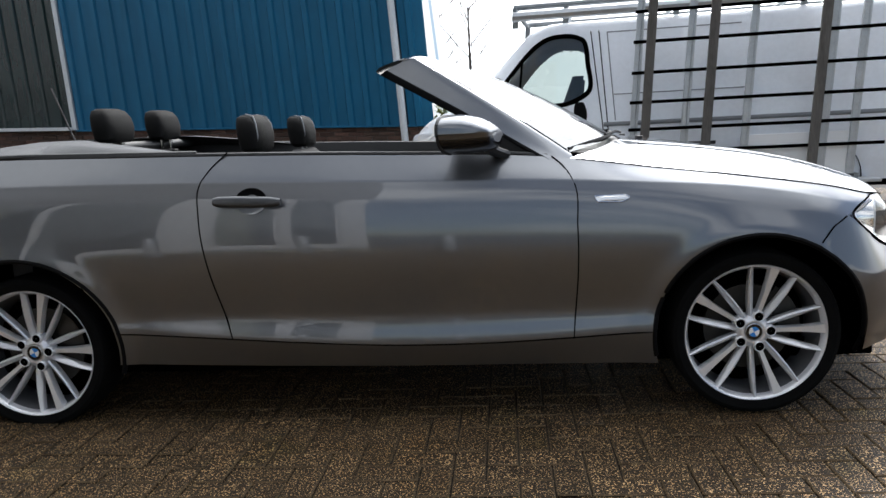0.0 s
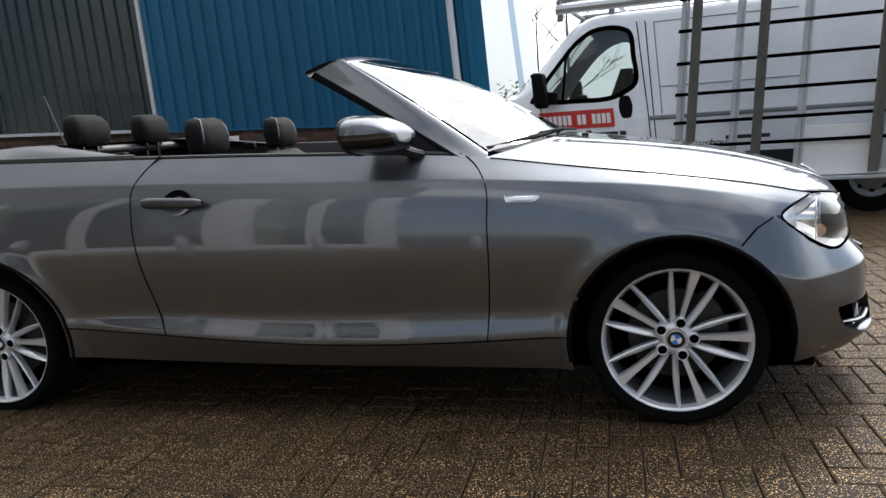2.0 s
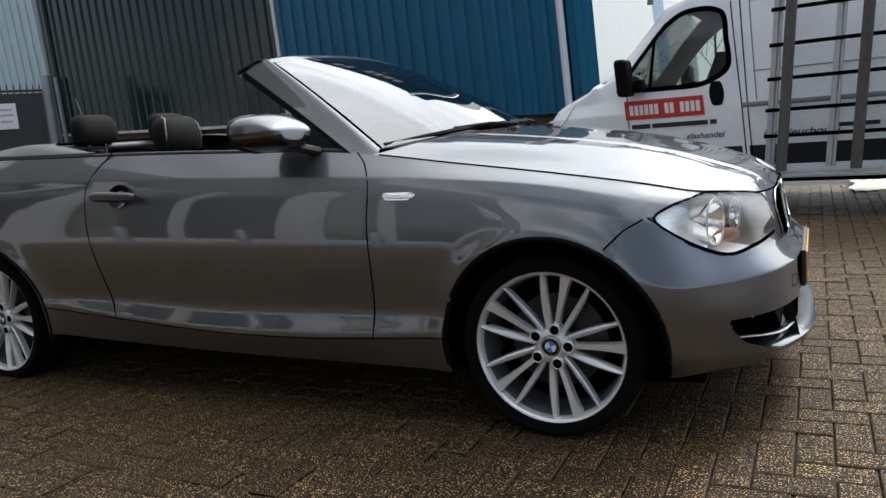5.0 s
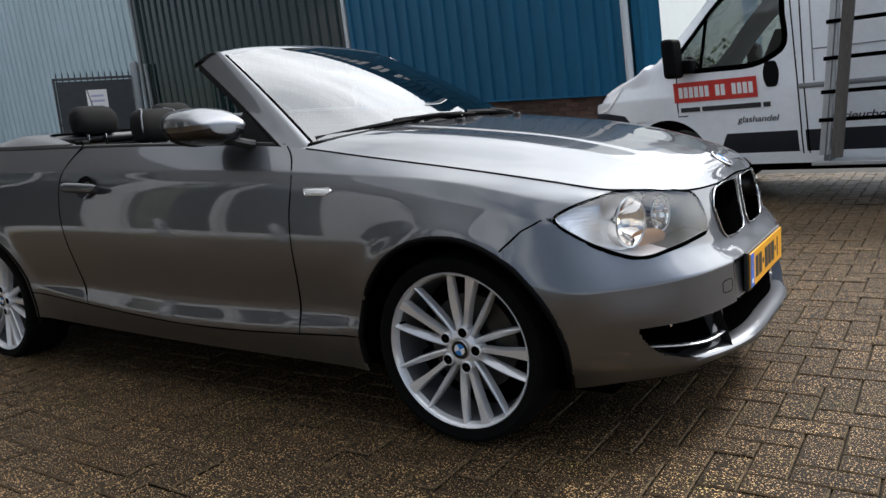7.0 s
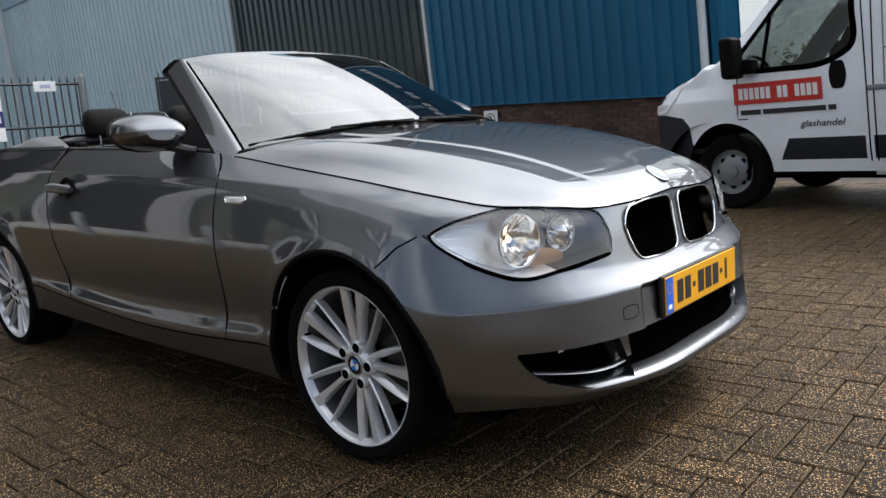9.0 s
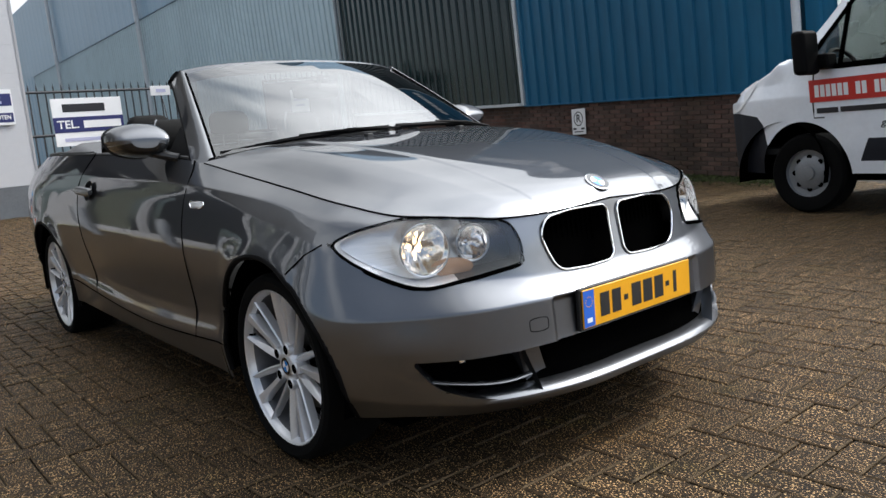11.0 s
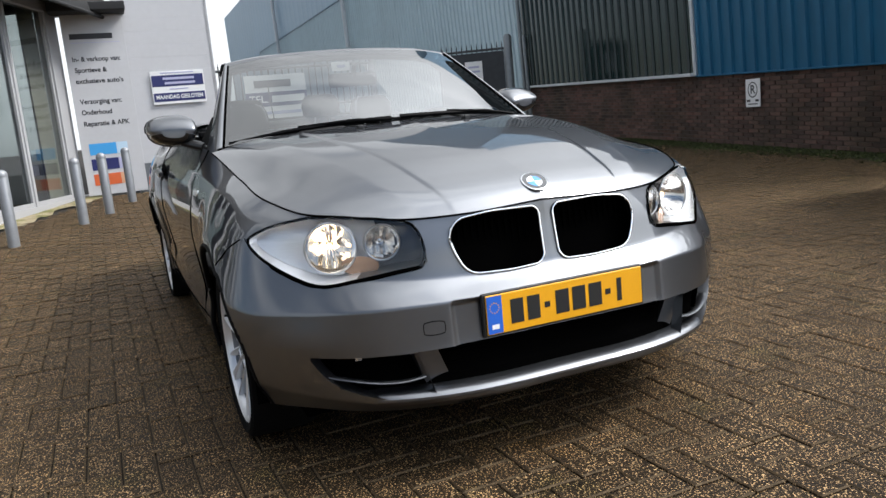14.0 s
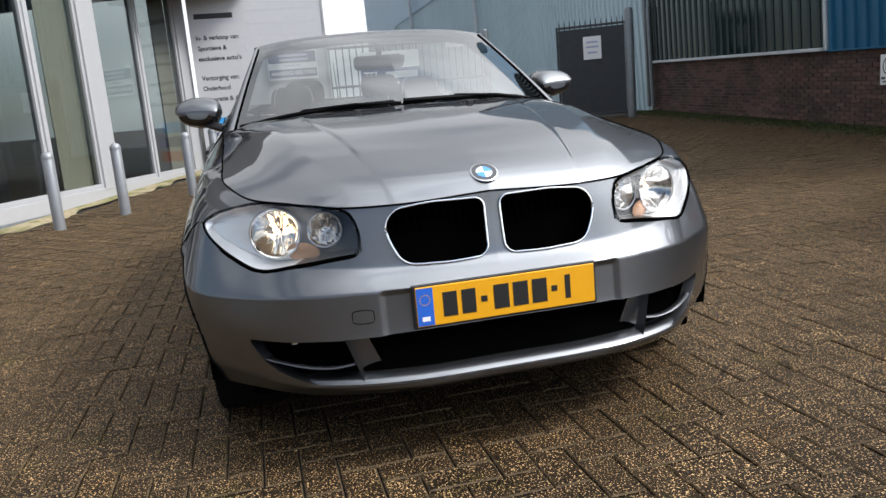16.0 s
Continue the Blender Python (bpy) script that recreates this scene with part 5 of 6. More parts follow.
def wheel(m, lab):
    """Built with its outer face towards +y."""
    e = part("wheel", lathe([(.02, -.06), (.021, .0)], 8), "steel", car, lab)
    e.matrix_local = m
    wheel_parts(e)
    return e


w0 = wheel(pose(0, .735, .293), "alloy wheel with a low-profile tyre")
for m_ in (pose(0, -.735, .293, 0, 0, 180), pose(-2.66, .74, .293), pose(-2.66, -.74, .293, 0, 0, 180)):
    copy_thing(w0, m_)


# ---------------------------------------------------------------- ground
def ground_z(x, y):
    """The yard is flat round the car and rises gently towards the gate and the showroom."""
    return 0.036 * 0.8 * math.log1p(math.exp(min(40, (-x - 2.6) / 0.8)))


def herringbone(x0, x1, y0, y1, keep, L=0.205):
    """Places of herringbone bricks along both axes: centre and whether it lies along x."""
    h = L / 2
    out = []
    ni, nj = int((x1 - x0) / h) + 2, int((y1 - y0) / h) + 2
    for j in range(nj):
        for i in range(ni):
            k = (i - j) % 4
            x, y = x0 + i * h, y0 + j * h
            if k == 0:
                c = (x + h, y + h / 2, True)
            elif k == 2:
                c = (x + h / 2, y, False)
            else:
                continue
            if keep(c[0], c[1]):
                out.append(c)
    return out


def brick_proto(lx, ly, lz, gap, bev):
    a, b = lx / 2 - gap / 2, ly / 2 - gap / 2
    v = [(sx * a, sy * b, -lz) for sx, sy in ((-1, -1), (1, -1), (1, 1), (-1, 1))]
    v += [(sx * a, sy * b, -bev) for sx, sy in ((-1, -1), (1, -1), (1, 1), (-1, 1))]
    v += [(sx * (a - bev), sy * (b - bev), 0) for sx, sy in ((-1, -1), (1, -1), (1, 1), (-1, 1))]
    f = [(i, (i + 1) % 4, 4 + (i + 1) % 4, 4 + i) for i in range(4)] + [(4 + i, 4 + (i + 1) % 4, 8 + (i + 1) % 4, 8 + i) for i in range(4)] + [(8, 9, 10, 11)]
    return np.array(v, float), f


gx = np.unique(np.r_[-400, -120, -60, np.arange(-30, 12, 1.0), 30, 100, 400])
gy = np.unique(np.r_[-400, -100, -40, np.arange(-14, 14, 1.0), 30, 100, 400])
gv = [(x, y, ground_z(x, y) - 0.013) for x in gx for y in gy]
ground = part("ground", (gv, [f for f in grid_faces(len(gx), len(gy))]), "joint", None, "", True)
tagged(ground, "sand-filled joints and bare ground of the yard", "ground", kind="structure")

# ---------------------------------------------------------------- the long hall: brick foot, steel sheets, drainpipes
HALL_H = 6.5
HALL_FOOT = pose(-2.25, 7.25, 0.01, 0, -2.06, 180 - 6.28)       # x runs along the wall away from the drainpipe, y points away from the yard side
RAKE = 0.085                                                # the sheeting and pipes lean a little towards the gate
HALL = HALL_FOOT @ Matrix(((1, 0, RAKE, -RAKE * 1.15), (0, 1, 0, 0), (0, 0, 1, 0), (0, 0, 0, 1)))


def hall_pt(s, out=0.0, z=0.0):
    """A point s metres along the wall, out metres towards the yard."""
    return HALL @ Vector((s, out, z))


def sheet(name, s0, s1, z0, z1, material, label, pitch=0.25, depth=0.035, parent=None, out=0.0, m=HALL):
    """Trapezoidal steel sheeting."""
    prof = []
    s = s0
    while s < s1:
        for a, d in ((0, 0), (.56, 0), (.64, depth), (.92, depth)):
            if s + a * pitch < s1:
                prof.append((s + a * pitch, d))
        s += pitch
    prof.append((s1, 0))
    vv = [m @ Vector((a, out + d, z)) for a, d in prof for z in (z0, z1)]
    back = [m @ Vector((a, out - .06, z)) for a in (s0, s1) for z in (z0, z1)]
    n = len(vv)
    ff = [(2 * i, 2 * i + 1, 2 * i + 3, 2 * i + 2) for i in range(len(prof) - 1)] + [(n, n + 2, n + 3, n + 1)]
    return part(name, (vv + back, ff), material, parent, label, smooth=False)


hall = root("wall_hall", Matrix.Identity(4), "long steel-clad hall with a brown brick foot", "wall", kind="structure")
sheet("blue_sheeting", .07, 5.09, 1.08, HALL_H, "sheet_blue", "dark blue ribbed steel sheets", parent=hall)
sheet("blue_sheeting", -.40, -.05, 1.08, HALL_H, "sheet_blue", "dark blue ribbed steel sheets", parent=hall)
sheet("green_sheeting", 5.16, 11.75, 1.12, HALL_H, "sheet_green", "glossy dark green ribbed steel sheets", parent=hall)


def wall_box(name, s0, s1, o0, o1, z0, z1, material, parent=hall, bevel=0.004, label=""):
    bm = bmesh.new()
    box(bm, s0, s1, o0, o1, z0, z1, bevel)
    bmesh.ops.transform(bm, matrix=HALL, verts=bm.verts)
    return part(name, bm, material, parent, label)


wall_box("corner_trim", 5.085, 5.155, -.02, .050, 1.08, HALL_H, "pipe", label="pale flashing strip between the colours")
wall_box("sill_flashing", 5.16, 11.75, .0, .10, 1.07, 1.12, "pipe", label="pale sill flashing")
wall_box("sill_flashing", -.4, 5.09, .0, .06, 1.055, 1.08, "sheet_blue")
wall_box("brick_backing", -.4, 11.8, -.30, -.012, -.3, 1.07, "mortar", label="dark mortar joints")
pipe_v = lathe([(.05, 0.75), (.05, HALL_H)], 14, "z")
for s_, nm in ((.0, "drainpipe"),):
    p = part(nm, ([tuple(hall_pt(s_ + x, .10 + y, z)) for x, y, z in pipe_v[0]], pipe_v[1]), "pipe", hall, "pale drainpipe")
for s_, z0 in ((11.42, .1), (11.62, .1)):
    pv2 = lathe([(.045, z0), (.045, HALL_H if s_ > 11.5 else 2.3)], 14, "z")
    part("drainpipe", ([tuple(hall_pt(s_ + x, .12 + y, z)) for x, y, z in pv2[0]], pv2[1]), "grey_metal", hall, "grey drainpipe")

# a row of tall pale letters, kept as bars, under the eaves
for i in range(15):
    if i not in (7, 10):
        wall_box("letter_bar", 4.55 - i * .27, 4.73 - i * .27, .036, .05, 5.42, 5.86, "print_white", bevel=0)

# the white neighbour beyond the end of the hall
side = root("wall_neighbour", Matrix.Identity(4), "white ribbed steel wall of the next building", "wall", kind="structure")
NB = pose(-1.95, 7.36, 0, 0, 0, 92.4) @ Matrix(((1, 0, 0, 0), (0, 1, RAKE, -RAKE * 1.15), (0, 0, 1, 0), (0, 0, 0, 1)))
sheet("white_sheeting", .0, 6.8, 0.0, 7.0, "sheet_white", "white ribbed steel sheets", .26, -.05, side, m=NB)
sheet("blue_sheeting", 6.82, 8.83, 0.0, 7.0, "sheet_blue", "", .25, -.03, side, m=NB)
sheet("white_sheeting", 8.85, 16.2, 0.0, 7.0, "sheet_white", "", .2, -.03, side, m=NB)

# the farther hall beyond the gate
far = root("wall_far_hall", Matrix.Identity(4), "far grey hall with a steel-blue upper band", "wall", kind="structure")
FH = pose(-14.1, 8.75, .3, 0, 0, 180 - 1.0) @ Matrix(((1, 0, RAKE, -RAKE * 2), (0, 1, 0, 0), (0, 0, 1, 0), (0, 0, 0, 1)))
sheet("grey_sheeting", 0, 34.0, 0, 5.9, "sheet_grey", "", .25, .035, far, m=FH)
sheet("blue_band", 0, 46.5, 5.92, 9.95, "sheet_steelblue", "steel-blue cladding band", .9, .006, far, out=.05, m=FH)
sheet("blue_band", 34.02, 46.5, 0, 5.92, "sheet_steelblue", "", .9, .02, far, out=.05, m=FH)
for s_ in (14.0, 27.3):
    pv2 = lathe([(.09, 0), (.09, 9.95)], 12, "z")
    part("drainpipe", ([tuple(FH @ Vector((s_ + x, .22 + y, z))) for x, y, z in pv2[0]], pv2[1]), "pipe", far, "pale drainpipe")
bm = bmesh.new()
box(bm, 0, 46.5, -8, -.02, 0, 9.9)
bmesh.ops.transform(bm, matrix=FH, verts=bm.verts)
part("far_hall_body", bm, "sheet_steelblue", far)

# hall roof and back keep the light out
bm = bmesh.new()
box(bm, 1.9, 11.8, -11, -.35, -.5, HALL_H - .05)
bmesh.ops.transform(bm, matrix=HALL, verts=bm.verts)
part("hall_body", bm, "sheet_blue", hall)

# round no-parking style notice
sg = root("parking_notice", Matrix.Translation(hall_pt(3.80, .035, .775)) @ pose(0, 0, 0, 0, 0, -6.28), "small white notice with a ringed letter R on brick", "sign")
boxed("notice_plate", (-.15, .15, -.006, .006, -.20, .20), "print_white", sg, .003)
rg = [(.095 * math.cos(t), -.0075, .045 + .105 * math.sin(t)) for t in np.linspace(0, 6.2832, 36, endpoint=False)]
part("notice_ring", tube(rg, .008, True, 6, .2, [(0, 1, 0)] * 36), "ink", sg)
text_obj("notice_letter", "R", .17, pose(0, -.0080, .045, 90, 0, 0), "ink", sg, bold=.004)
for x in (-.09, .09):
    boxed("notice_bar", (x - .035, x + .035, -.0085, -.006, -.125, -.095), "ink", sg)
boxed("notice_bar", (-.10, .10, -.0085, -.006, -.165, -.15), "ink", sg)


# ---------------------------------------------------------------- gate
gate = root("metal_gate", pose(-12.75, 7.36, 0.34, 0, 0, 243), "open grey steel bar gate with spikes on top", "gate")
def bar_gate(parent, L, H, nbar):
    part("gate_frame", joined(*[tube(p, .025, False, 8) for p in ([(0, 0, .12), (0, 0, H)], [(L, 0, .12), (L, 0, H)], [(0, 0, H - .02), (L, 0, H - .02)], [(0, 0, .15), (L, 0, .15)], [(0, 0, 1.15), (L, 0, 1.15)])]), "gate_paint", parent)
    for i in range(nbar):
        x = L * (i + .5) / nbar
        part("gate_bar", tube([(x, 0, .15), (x, 0, H + .06)], .014, False, 6), "gate_paint", parent)
        part("gate_spike", ([(x - .012, 0, H + .05), (x + .012, 0, H + .05), (x, .012, H + .05), (x, 0, H + .15)], [(0, 1, 3), (1, 2, 3), (2, 0, 3)]), "gate_paint", parent)


bar_gate(gate, 1.45, 2.05, 13)
boxed("gate_panel", (.03, 1.42, .016, .022, .17, 1.98), "gate_paint", gate, 0, "dark grey sheet behind the bars")
fence = root("fence", pose(-12.8, .7, 0.34, 0, 0, 90), "grey steel bar fence with spikes on top", "fence")
bar_gate(fence, 3.5, 1.92, 26)
for x, y, w in ((-12.7, 7.42, .09), (-12.8, 4.25, .07)):
    po = root("gate_post", pose(x, y, .3), "galvanised steel gate post", "post")
    part("post", lathe([(w, 0), (w, 2.05 + (w > .08) * .25), (w * .7, 2.10 + (w > .08) * .25), (.001, 2.12 + (w > .08) * .25)], 16, "z"), "grey_metal", po)
nt = root("gate_notice", pose(-13.04, 6.71, 1.90, 0, 0, 63), "small white notice on the gate", "sign")
boxed("notice_plate", (-.19, .19, -.01, .0, -.24, .24), "print_white", nt, .003)
for z, w in ((.12, .12), (.02, .13), (-.10, .10)):
    boxed("notice_bar", (-w, w, -.013, -.0102, z - .02, z + .02), "lilac", nt)
bn = root("gate_banner", pose(-12.785, 2.22, 1.62, 0, 0, 90), "white and navy advertising board on the fence", "sign")
boxed("board", (-.60, .60, -.012, .0, -.34, .50), "print_white", bn, .003)
boxed("navy_band", (-.60, .60, -.016, -.0125, -.10, .17), "navy", bn)
boxed("text_bar", (-.42, .30, -.016, -.0125, .26, .40), "print_black", bn)
text_obj("lettering", "TEL.", .20, pose(-.36, -.0175, .035, 90, 0, 0), "print_white", bn, bold=.004)
boxed("text_bar", (-.10, .55, -.020, -.0165, -.03, .10), "print_white", bn)
boxed("text_bar", (-.45, .45, -.016, -.0125, -.26, -.20), "lilac", bn)
nb2 = root("gate_notice", pose(-12.785, 3.58, 2.20, 0, 0, 90), "narrow white notice on the fence", "sign")
boxed("notice_plate", (-.19, .19, -.01, .0, -.09, .09), "print_white", nb2, .003)
boxed("notice_bar", (-.08, .10, -.013, -.0102, -.03, .03), "lilac", nb2)

# ---------------------------------------------------------------- showroom
show = root("wall_showroom", Matrix.Identity(4), "white clad showroom with glazed corner bay", "wall", kind="structure")
SX = -10.4
gz = ground_z(SX, 0)
# clad wall facing the yard: grooved panels
for i in range(20):
    z0 = .72 + i * .20
    boxed("cladding_panel", (SX - .10, SX, -.60, .745, z0 + .0004, z0 + .1996), "white_wall", show, .0012)
boxed("cladding_core", (SX - .20, SX - .012, -.60, .72, gz - .1, 4.75), "white_wall", show)
boxed("plinth", (SX - .10, SX + .015, -.60, .755, gz - .1, .715), "plinth", show, .004, "dark grey plinth")
boxed("side_wall", (SX - 8.0, SX - .02, .68, .74, gz - .1, 4.75), "white_wall", show)
boxed("corner_flashing", (SX - .09, SX + .008, .725, .76, .72, 4.75), "white_frame", show)
hs_ = root("opening_hours_sign", pose(SX + .02, .168, 1.835, 0, 0, 90), "white sign with navy bands on the clad wall", "sign")
boxed("board", (-.40, .40, -.012, 0, -.24, .26), "print_white", hs_, .002)
for z0, z1 in ((.03, .20), (-.20, -.07)):
    boxed("navy_band", (-.385, .385, -.015, -.0125, z0, z1), "navy", hs_)
boxed("text_bar", (-.25, .25, -.015, -.0125, .225, .242), "lilac", hs_)
boxed("text_bar", (-.22, .25, -.018, -.0155, .13, .165), "lilac", hs_)
boxed("text_bar", (-.20, .26, -.018, -.0155, .06, .095), "lilac", hs_)
boxed("text_bar", (-.14, .14, -.015, -.0125, -.025, -.005), "lilac", hs_)
text_obj("lettering", "MAANDAG GESLOTEN", .085, pose(0, -.0175, -.135, 90, 0, 0), "print_white", hs_, width=.70, bold=.002)

# printed panel beside the bay
pn = root("printed_panel", pose(-10.33, -.93, 0, 0, 0, 90), "tall white printed panel with coloured blocks beside the entrance", "sign")
PZ = ground_z(-10.33, -.93)
boxed("board", (-.43, .42, -.03, 0, PZ + .03, 3.0), "white_wall", pn, .004)
for txt, x, z, wd in (("In- & verkoop van:", -.02, 2.33, .66), ("Sportieve &", -.12, 2.17, .44), ("exclusieve auto's", -.02, 2.01, .66),
                      ("Verzorging van:", -.05, 1.71, .58), ("Onderhoud", -.13, 1.55, .42), ("Reparatie & APK", -.02, 1.38, .64)):
    text_obj("lettering", txt, .10, pose(x, -.032, z, 90, 0, 0), "print_black", pn, width=wd, bold=.002)
boxed("text_bar", (-.34, .25, -.033, -.0305, 2.62, 2.70), "print_black", pn)
boxed("text_bar", (-.34, .34, -.033, -.0305, 2.565, 2.573), "lilac", pn)
for z, a, b in ((1.0, "sky_print", "pale_blue"), (.77, "navy", "lilac"), (.54, "orange", "peach")):
    boxed("colour_block", (-.32, .06, -.033, -.0305, z - .085, z + .085), a, pn)
    boxed("colour_block", (.062, .22, -.033, -.0305, z - .085, z + .085), b, pn)
boxed("panel_return", (SX - .3, SX - .01, -.62, -.56, gz - .1, 4.7), "white_wall", show)

# glazed front: one straight run from the printed panel past the yard's whole near side
BAY = pose(-10.5, -1.42, 0, 0, 0, -21.5)
BAY_L = 9.12
bay = root("window_1", Matrix.Identity(4), "white framed floor-to-ceiling showroom windows", "window", kind="structure")


def bay_box(name, x0, x1, y0, y1, z0, z1, material, bevel=.006, label="", parent=bay):
    bm = bmesh.new()
    box(bm, x0, x1, y0, y1, z0, z1, bevel)
    bmesh.ops.transform(bm, matrix=BAY, verts=bm.verts)
    return part(name, bm, material, parent, label)


BZ = .30
bay_box("window_sill", -.2, BAY_L, -.12, .03, BZ - .14, BZ + .02, "white_frame", label="white bottom rail")
bay_box("window_sill", -.2, BAY_L, -.12, .05, BZ - .42, BZ - .14, "plinth")
bay_box("window_head", -.2, BAY_L, -.12, .03, 3.0, 3.15, "white_frame")
BAY_POSTS = ((.08, .34), (2.62, .36), (5.26, .36), (7.54, .32), (8.90, .22))
BAY_MULLIONS = (1.55, 3.92, 6.56, 8.39)
for x, w in BAY_POSTS:
    bay_box("window_post", x, x + w, -.12, .035, BZ, 3.02, "white_frame", label="white window post")
for x in BAY_MULLIONS:
    bay_box("mullion", x, x + .055, -.08, .028, BZ, 3.02, "white_frame")
bars = sorted([(x, x + w) for x, w in BAY_POSTS] + [(x, x + .055) for x in BAY_MULLIONS])
for (a0, a1), (b0, b1) in zip(bars, bars[1:]):
    # slim white casement inside each opening, then the glass
    for nm_, dims in (("casement", (a1, a1 + .045, BZ + .02, 3.0)), ("casement", (b0 - .045, b0, BZ + .02, 3.0)), ("casement", (a1 + .045, b0 - .045, BZ + .02, BZ + .075))):
        bay_box(nm_, dims[0], dims[1], -.07, .008, dims[2], dims[3], "white_frame", .004)
    g_ = bay_box("pane", a1 + .045, b0 - .045, -.03, -.022, BZ + .075, 3.0, "dark_glass", 0, "dark reflecting pane")
    g_.visible_shadow = False
# back, floor and ceiling are painted with the room's own gloom
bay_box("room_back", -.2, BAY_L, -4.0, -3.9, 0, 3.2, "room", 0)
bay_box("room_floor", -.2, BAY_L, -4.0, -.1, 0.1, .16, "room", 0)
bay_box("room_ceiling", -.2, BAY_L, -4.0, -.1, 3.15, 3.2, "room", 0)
bay_box("end_wall", BAY_L - .12, BAY_L, -4.0, -.125, 0, 3.15, "white_wall", .004, "white clad end wall", show)
for x, w_c in ((.45, .45), (2.99, .62), (5.63, .40), (7.88, .30)):
    n = 40
    cv = []
    for i in range(n):
        t = i / (n - 1)
        for z in (BZ + .05, 3.0):
            cv.append(tuple(BAY @ Vector((x + t * w_c, -.13 + .030 * math.sin(t * 40), z))))
    cu = part("curtain", (cv, grid_faces(n, 2)), "curtain", None)
    tagged(cu, "cream hanging curtain behind the glass", "curtain")
# fascia and awning
# added out of view: its height sets how much sky reaches the flank
bay_box("fascia", -.5, BAY_L + .03, -4.2, .10, 3.15, 4.8, "dark_clad", .01, "unseen dark block over the windows, keeping sky off the car's flank", show)
aw = root("awning", Matrix.Identity(4), "black folded awning above the entrance", "awning")
n = 12
av = []
for x in np.linspace(-.55, 2.2, 40):
    for i in range(n):
        t = i / (n - 1)
        av.append(tuple(BAY @ Vector((x, .05 + .62 * math.sin(t * math.pi / 2), 3.55 - .62 * t**1.5))))
part("awning_cloth", (av, grid_faces(40, n)), "awning", aw)
for x in (-.55, 2.2):
    pts = [(x, .05 + .62 * math.sin(t * math.pi / 2), 3.55 - .62 * t**1.5) for t in np.linspace(0, 1, n)] + [(x, .05, 2.93)]
    part("awning_end", ([tuple(BAY @ Vector(p)) for p in pts], [tuple(range(len(pts)))]), "awning", aw)
boxed("awning_fold", (-10.40, -9.92, -1.50, -.46, 2.97, 3.10), "awning", aw, .02)
part("awning_rail", ([tuple(BAY @ Vector(p)) for p in tube([(-.55, .67, 2.93), (2.2, .67, 2.93)], .03, False, 8)[0]], tube([(-.55, .67, 2.93), (2.2, .67, 2.93)], .03, False, 8)[1]), "awning", aw)

# bollards
def bollard(x, y):
    b = root("bollard", pose(x, y, ground_z(x, y) - .01), "round galvanised steel bollard with a domed cap", "bollard", "bollards before the showroom")
    part("shaft", lathe([(.055, 0), (.055, .70), (.052, .705)], 20, "z"), "bollard", b)
    part("cap", lathe([(.058, .70), (.058, .72), (.050, .745), (.03, .765), (.001, .772)], 20, "z"), "bollard", b)
    return b


# ---------------------------------------------------------------- the van
VAN_M = pose(-.98, 5.62, 0, 0, 0, 173.2)
van = root("van", VAN_M, "white panel van with a glass-carrying rack on its side", "van")


def van_sections():
    st = np.r_[np.linspace(.86, .30, 44), np.linspace(.29, -1.30, 110), np.linspace(-1.32, -2.6, 40), np.linspace(-2.61, -3.6, 66), np.linspace(-3.64, -4.2, 10)]
    top = np.interp(st, [-4.2, -1.0, -.75, -.55, .30, .60, .74, .82, .86], [2.06, 2.06, 2.05, 1.98, 1.25, 1.12, 1.00, .82, .60])
    half = np.interp(st, [-4.2, 0, .35, .60, .76, .86], [1.0, 1.0, .97, .88, .74, .55])
    out = []
    for s, zt, w in zip(st, top, half):
        zl = .34
        cab = np.clip((s + .55) / .6, 0, 1)
        prof = [(w * .98, zl), (w, .55), (w, .98), (w - .012 - .03 * cab, 1.12 if zt > 1.3 else min(zt - .06, 1.1)), ]
        if zt > 1.35:
            prof += [(w - .06 - .10 * cab * (zt - 1.2), 1.12 + (zt - 1.12) * .55), (w - .11 - .20 * cab * (zt - 1.2), zt - .10), (w - .20 - .22 * cab, zt - .02), (0, zt + .03)]
        else:
            prof += [(w - .05, zt - .05), (w - .12, zt - .02), (w - .25, zt), (0, zt + .04)]
        prof = [(a, min(b, zt + .04)) for a, b in prof]
        z_ = np.array(prof)
        k = np.r_[np.linspace(0, 3, 110, endpoint=False), np.linspace(3, 7, 60)]
        out.append([(s, float(np.interp(t, range(8), z_[:, 0])), float(np.interp(t, range(8), z_[:, 1]))) for t in k])
    return np.array(out)


van_P = van_sections()
for _ in range(9):
    van_P[1:-1] = (van_P[:-2] + 2 * van_P[1:-1] + van_P[2:]) / 4
    van_P[:, 1:-1] = (van_P[:, :-2] + 2 * van_P[:, 1:-1] + van_P[:, 2:]) / 4
van_skin = Skin(van_P)
vs_side = lambda V: V[:, 1] > .45
WIN = smooth_poly([(-.04, 1.225), (-.20, 1.21), (-.5, 1.20), (-.95, 1.24), (-1.08, 1.32), (-1.10, 1.60), (-1.07, 1.84), (-.98, 1.88), (-.70, 1.86), (-.58, 1.79), (-.28, 1.50)], .02, True, [1, 0, 0, 0, 0, 0, .2, .3, 0, .2, 0])
WARCH = [(.40 * math.cos(t), .345 + .43 * math.sin(t)) for t in np.linspace(-.2, math.pi + .2, 40)] + [(-.38, .1), (.38, .1)]
WARCH2 = [(x - 3.1, z) for x, z in WARCH]
van_skin.cut(WARCH, AX, AZ, vs_side, "hole", .012)
van_skin.cut(WARCH2, AX, AZ, vs_side, "hole", .012)
van_skin.cut(WIN, AX, AZ, vs_side, "window", .009)
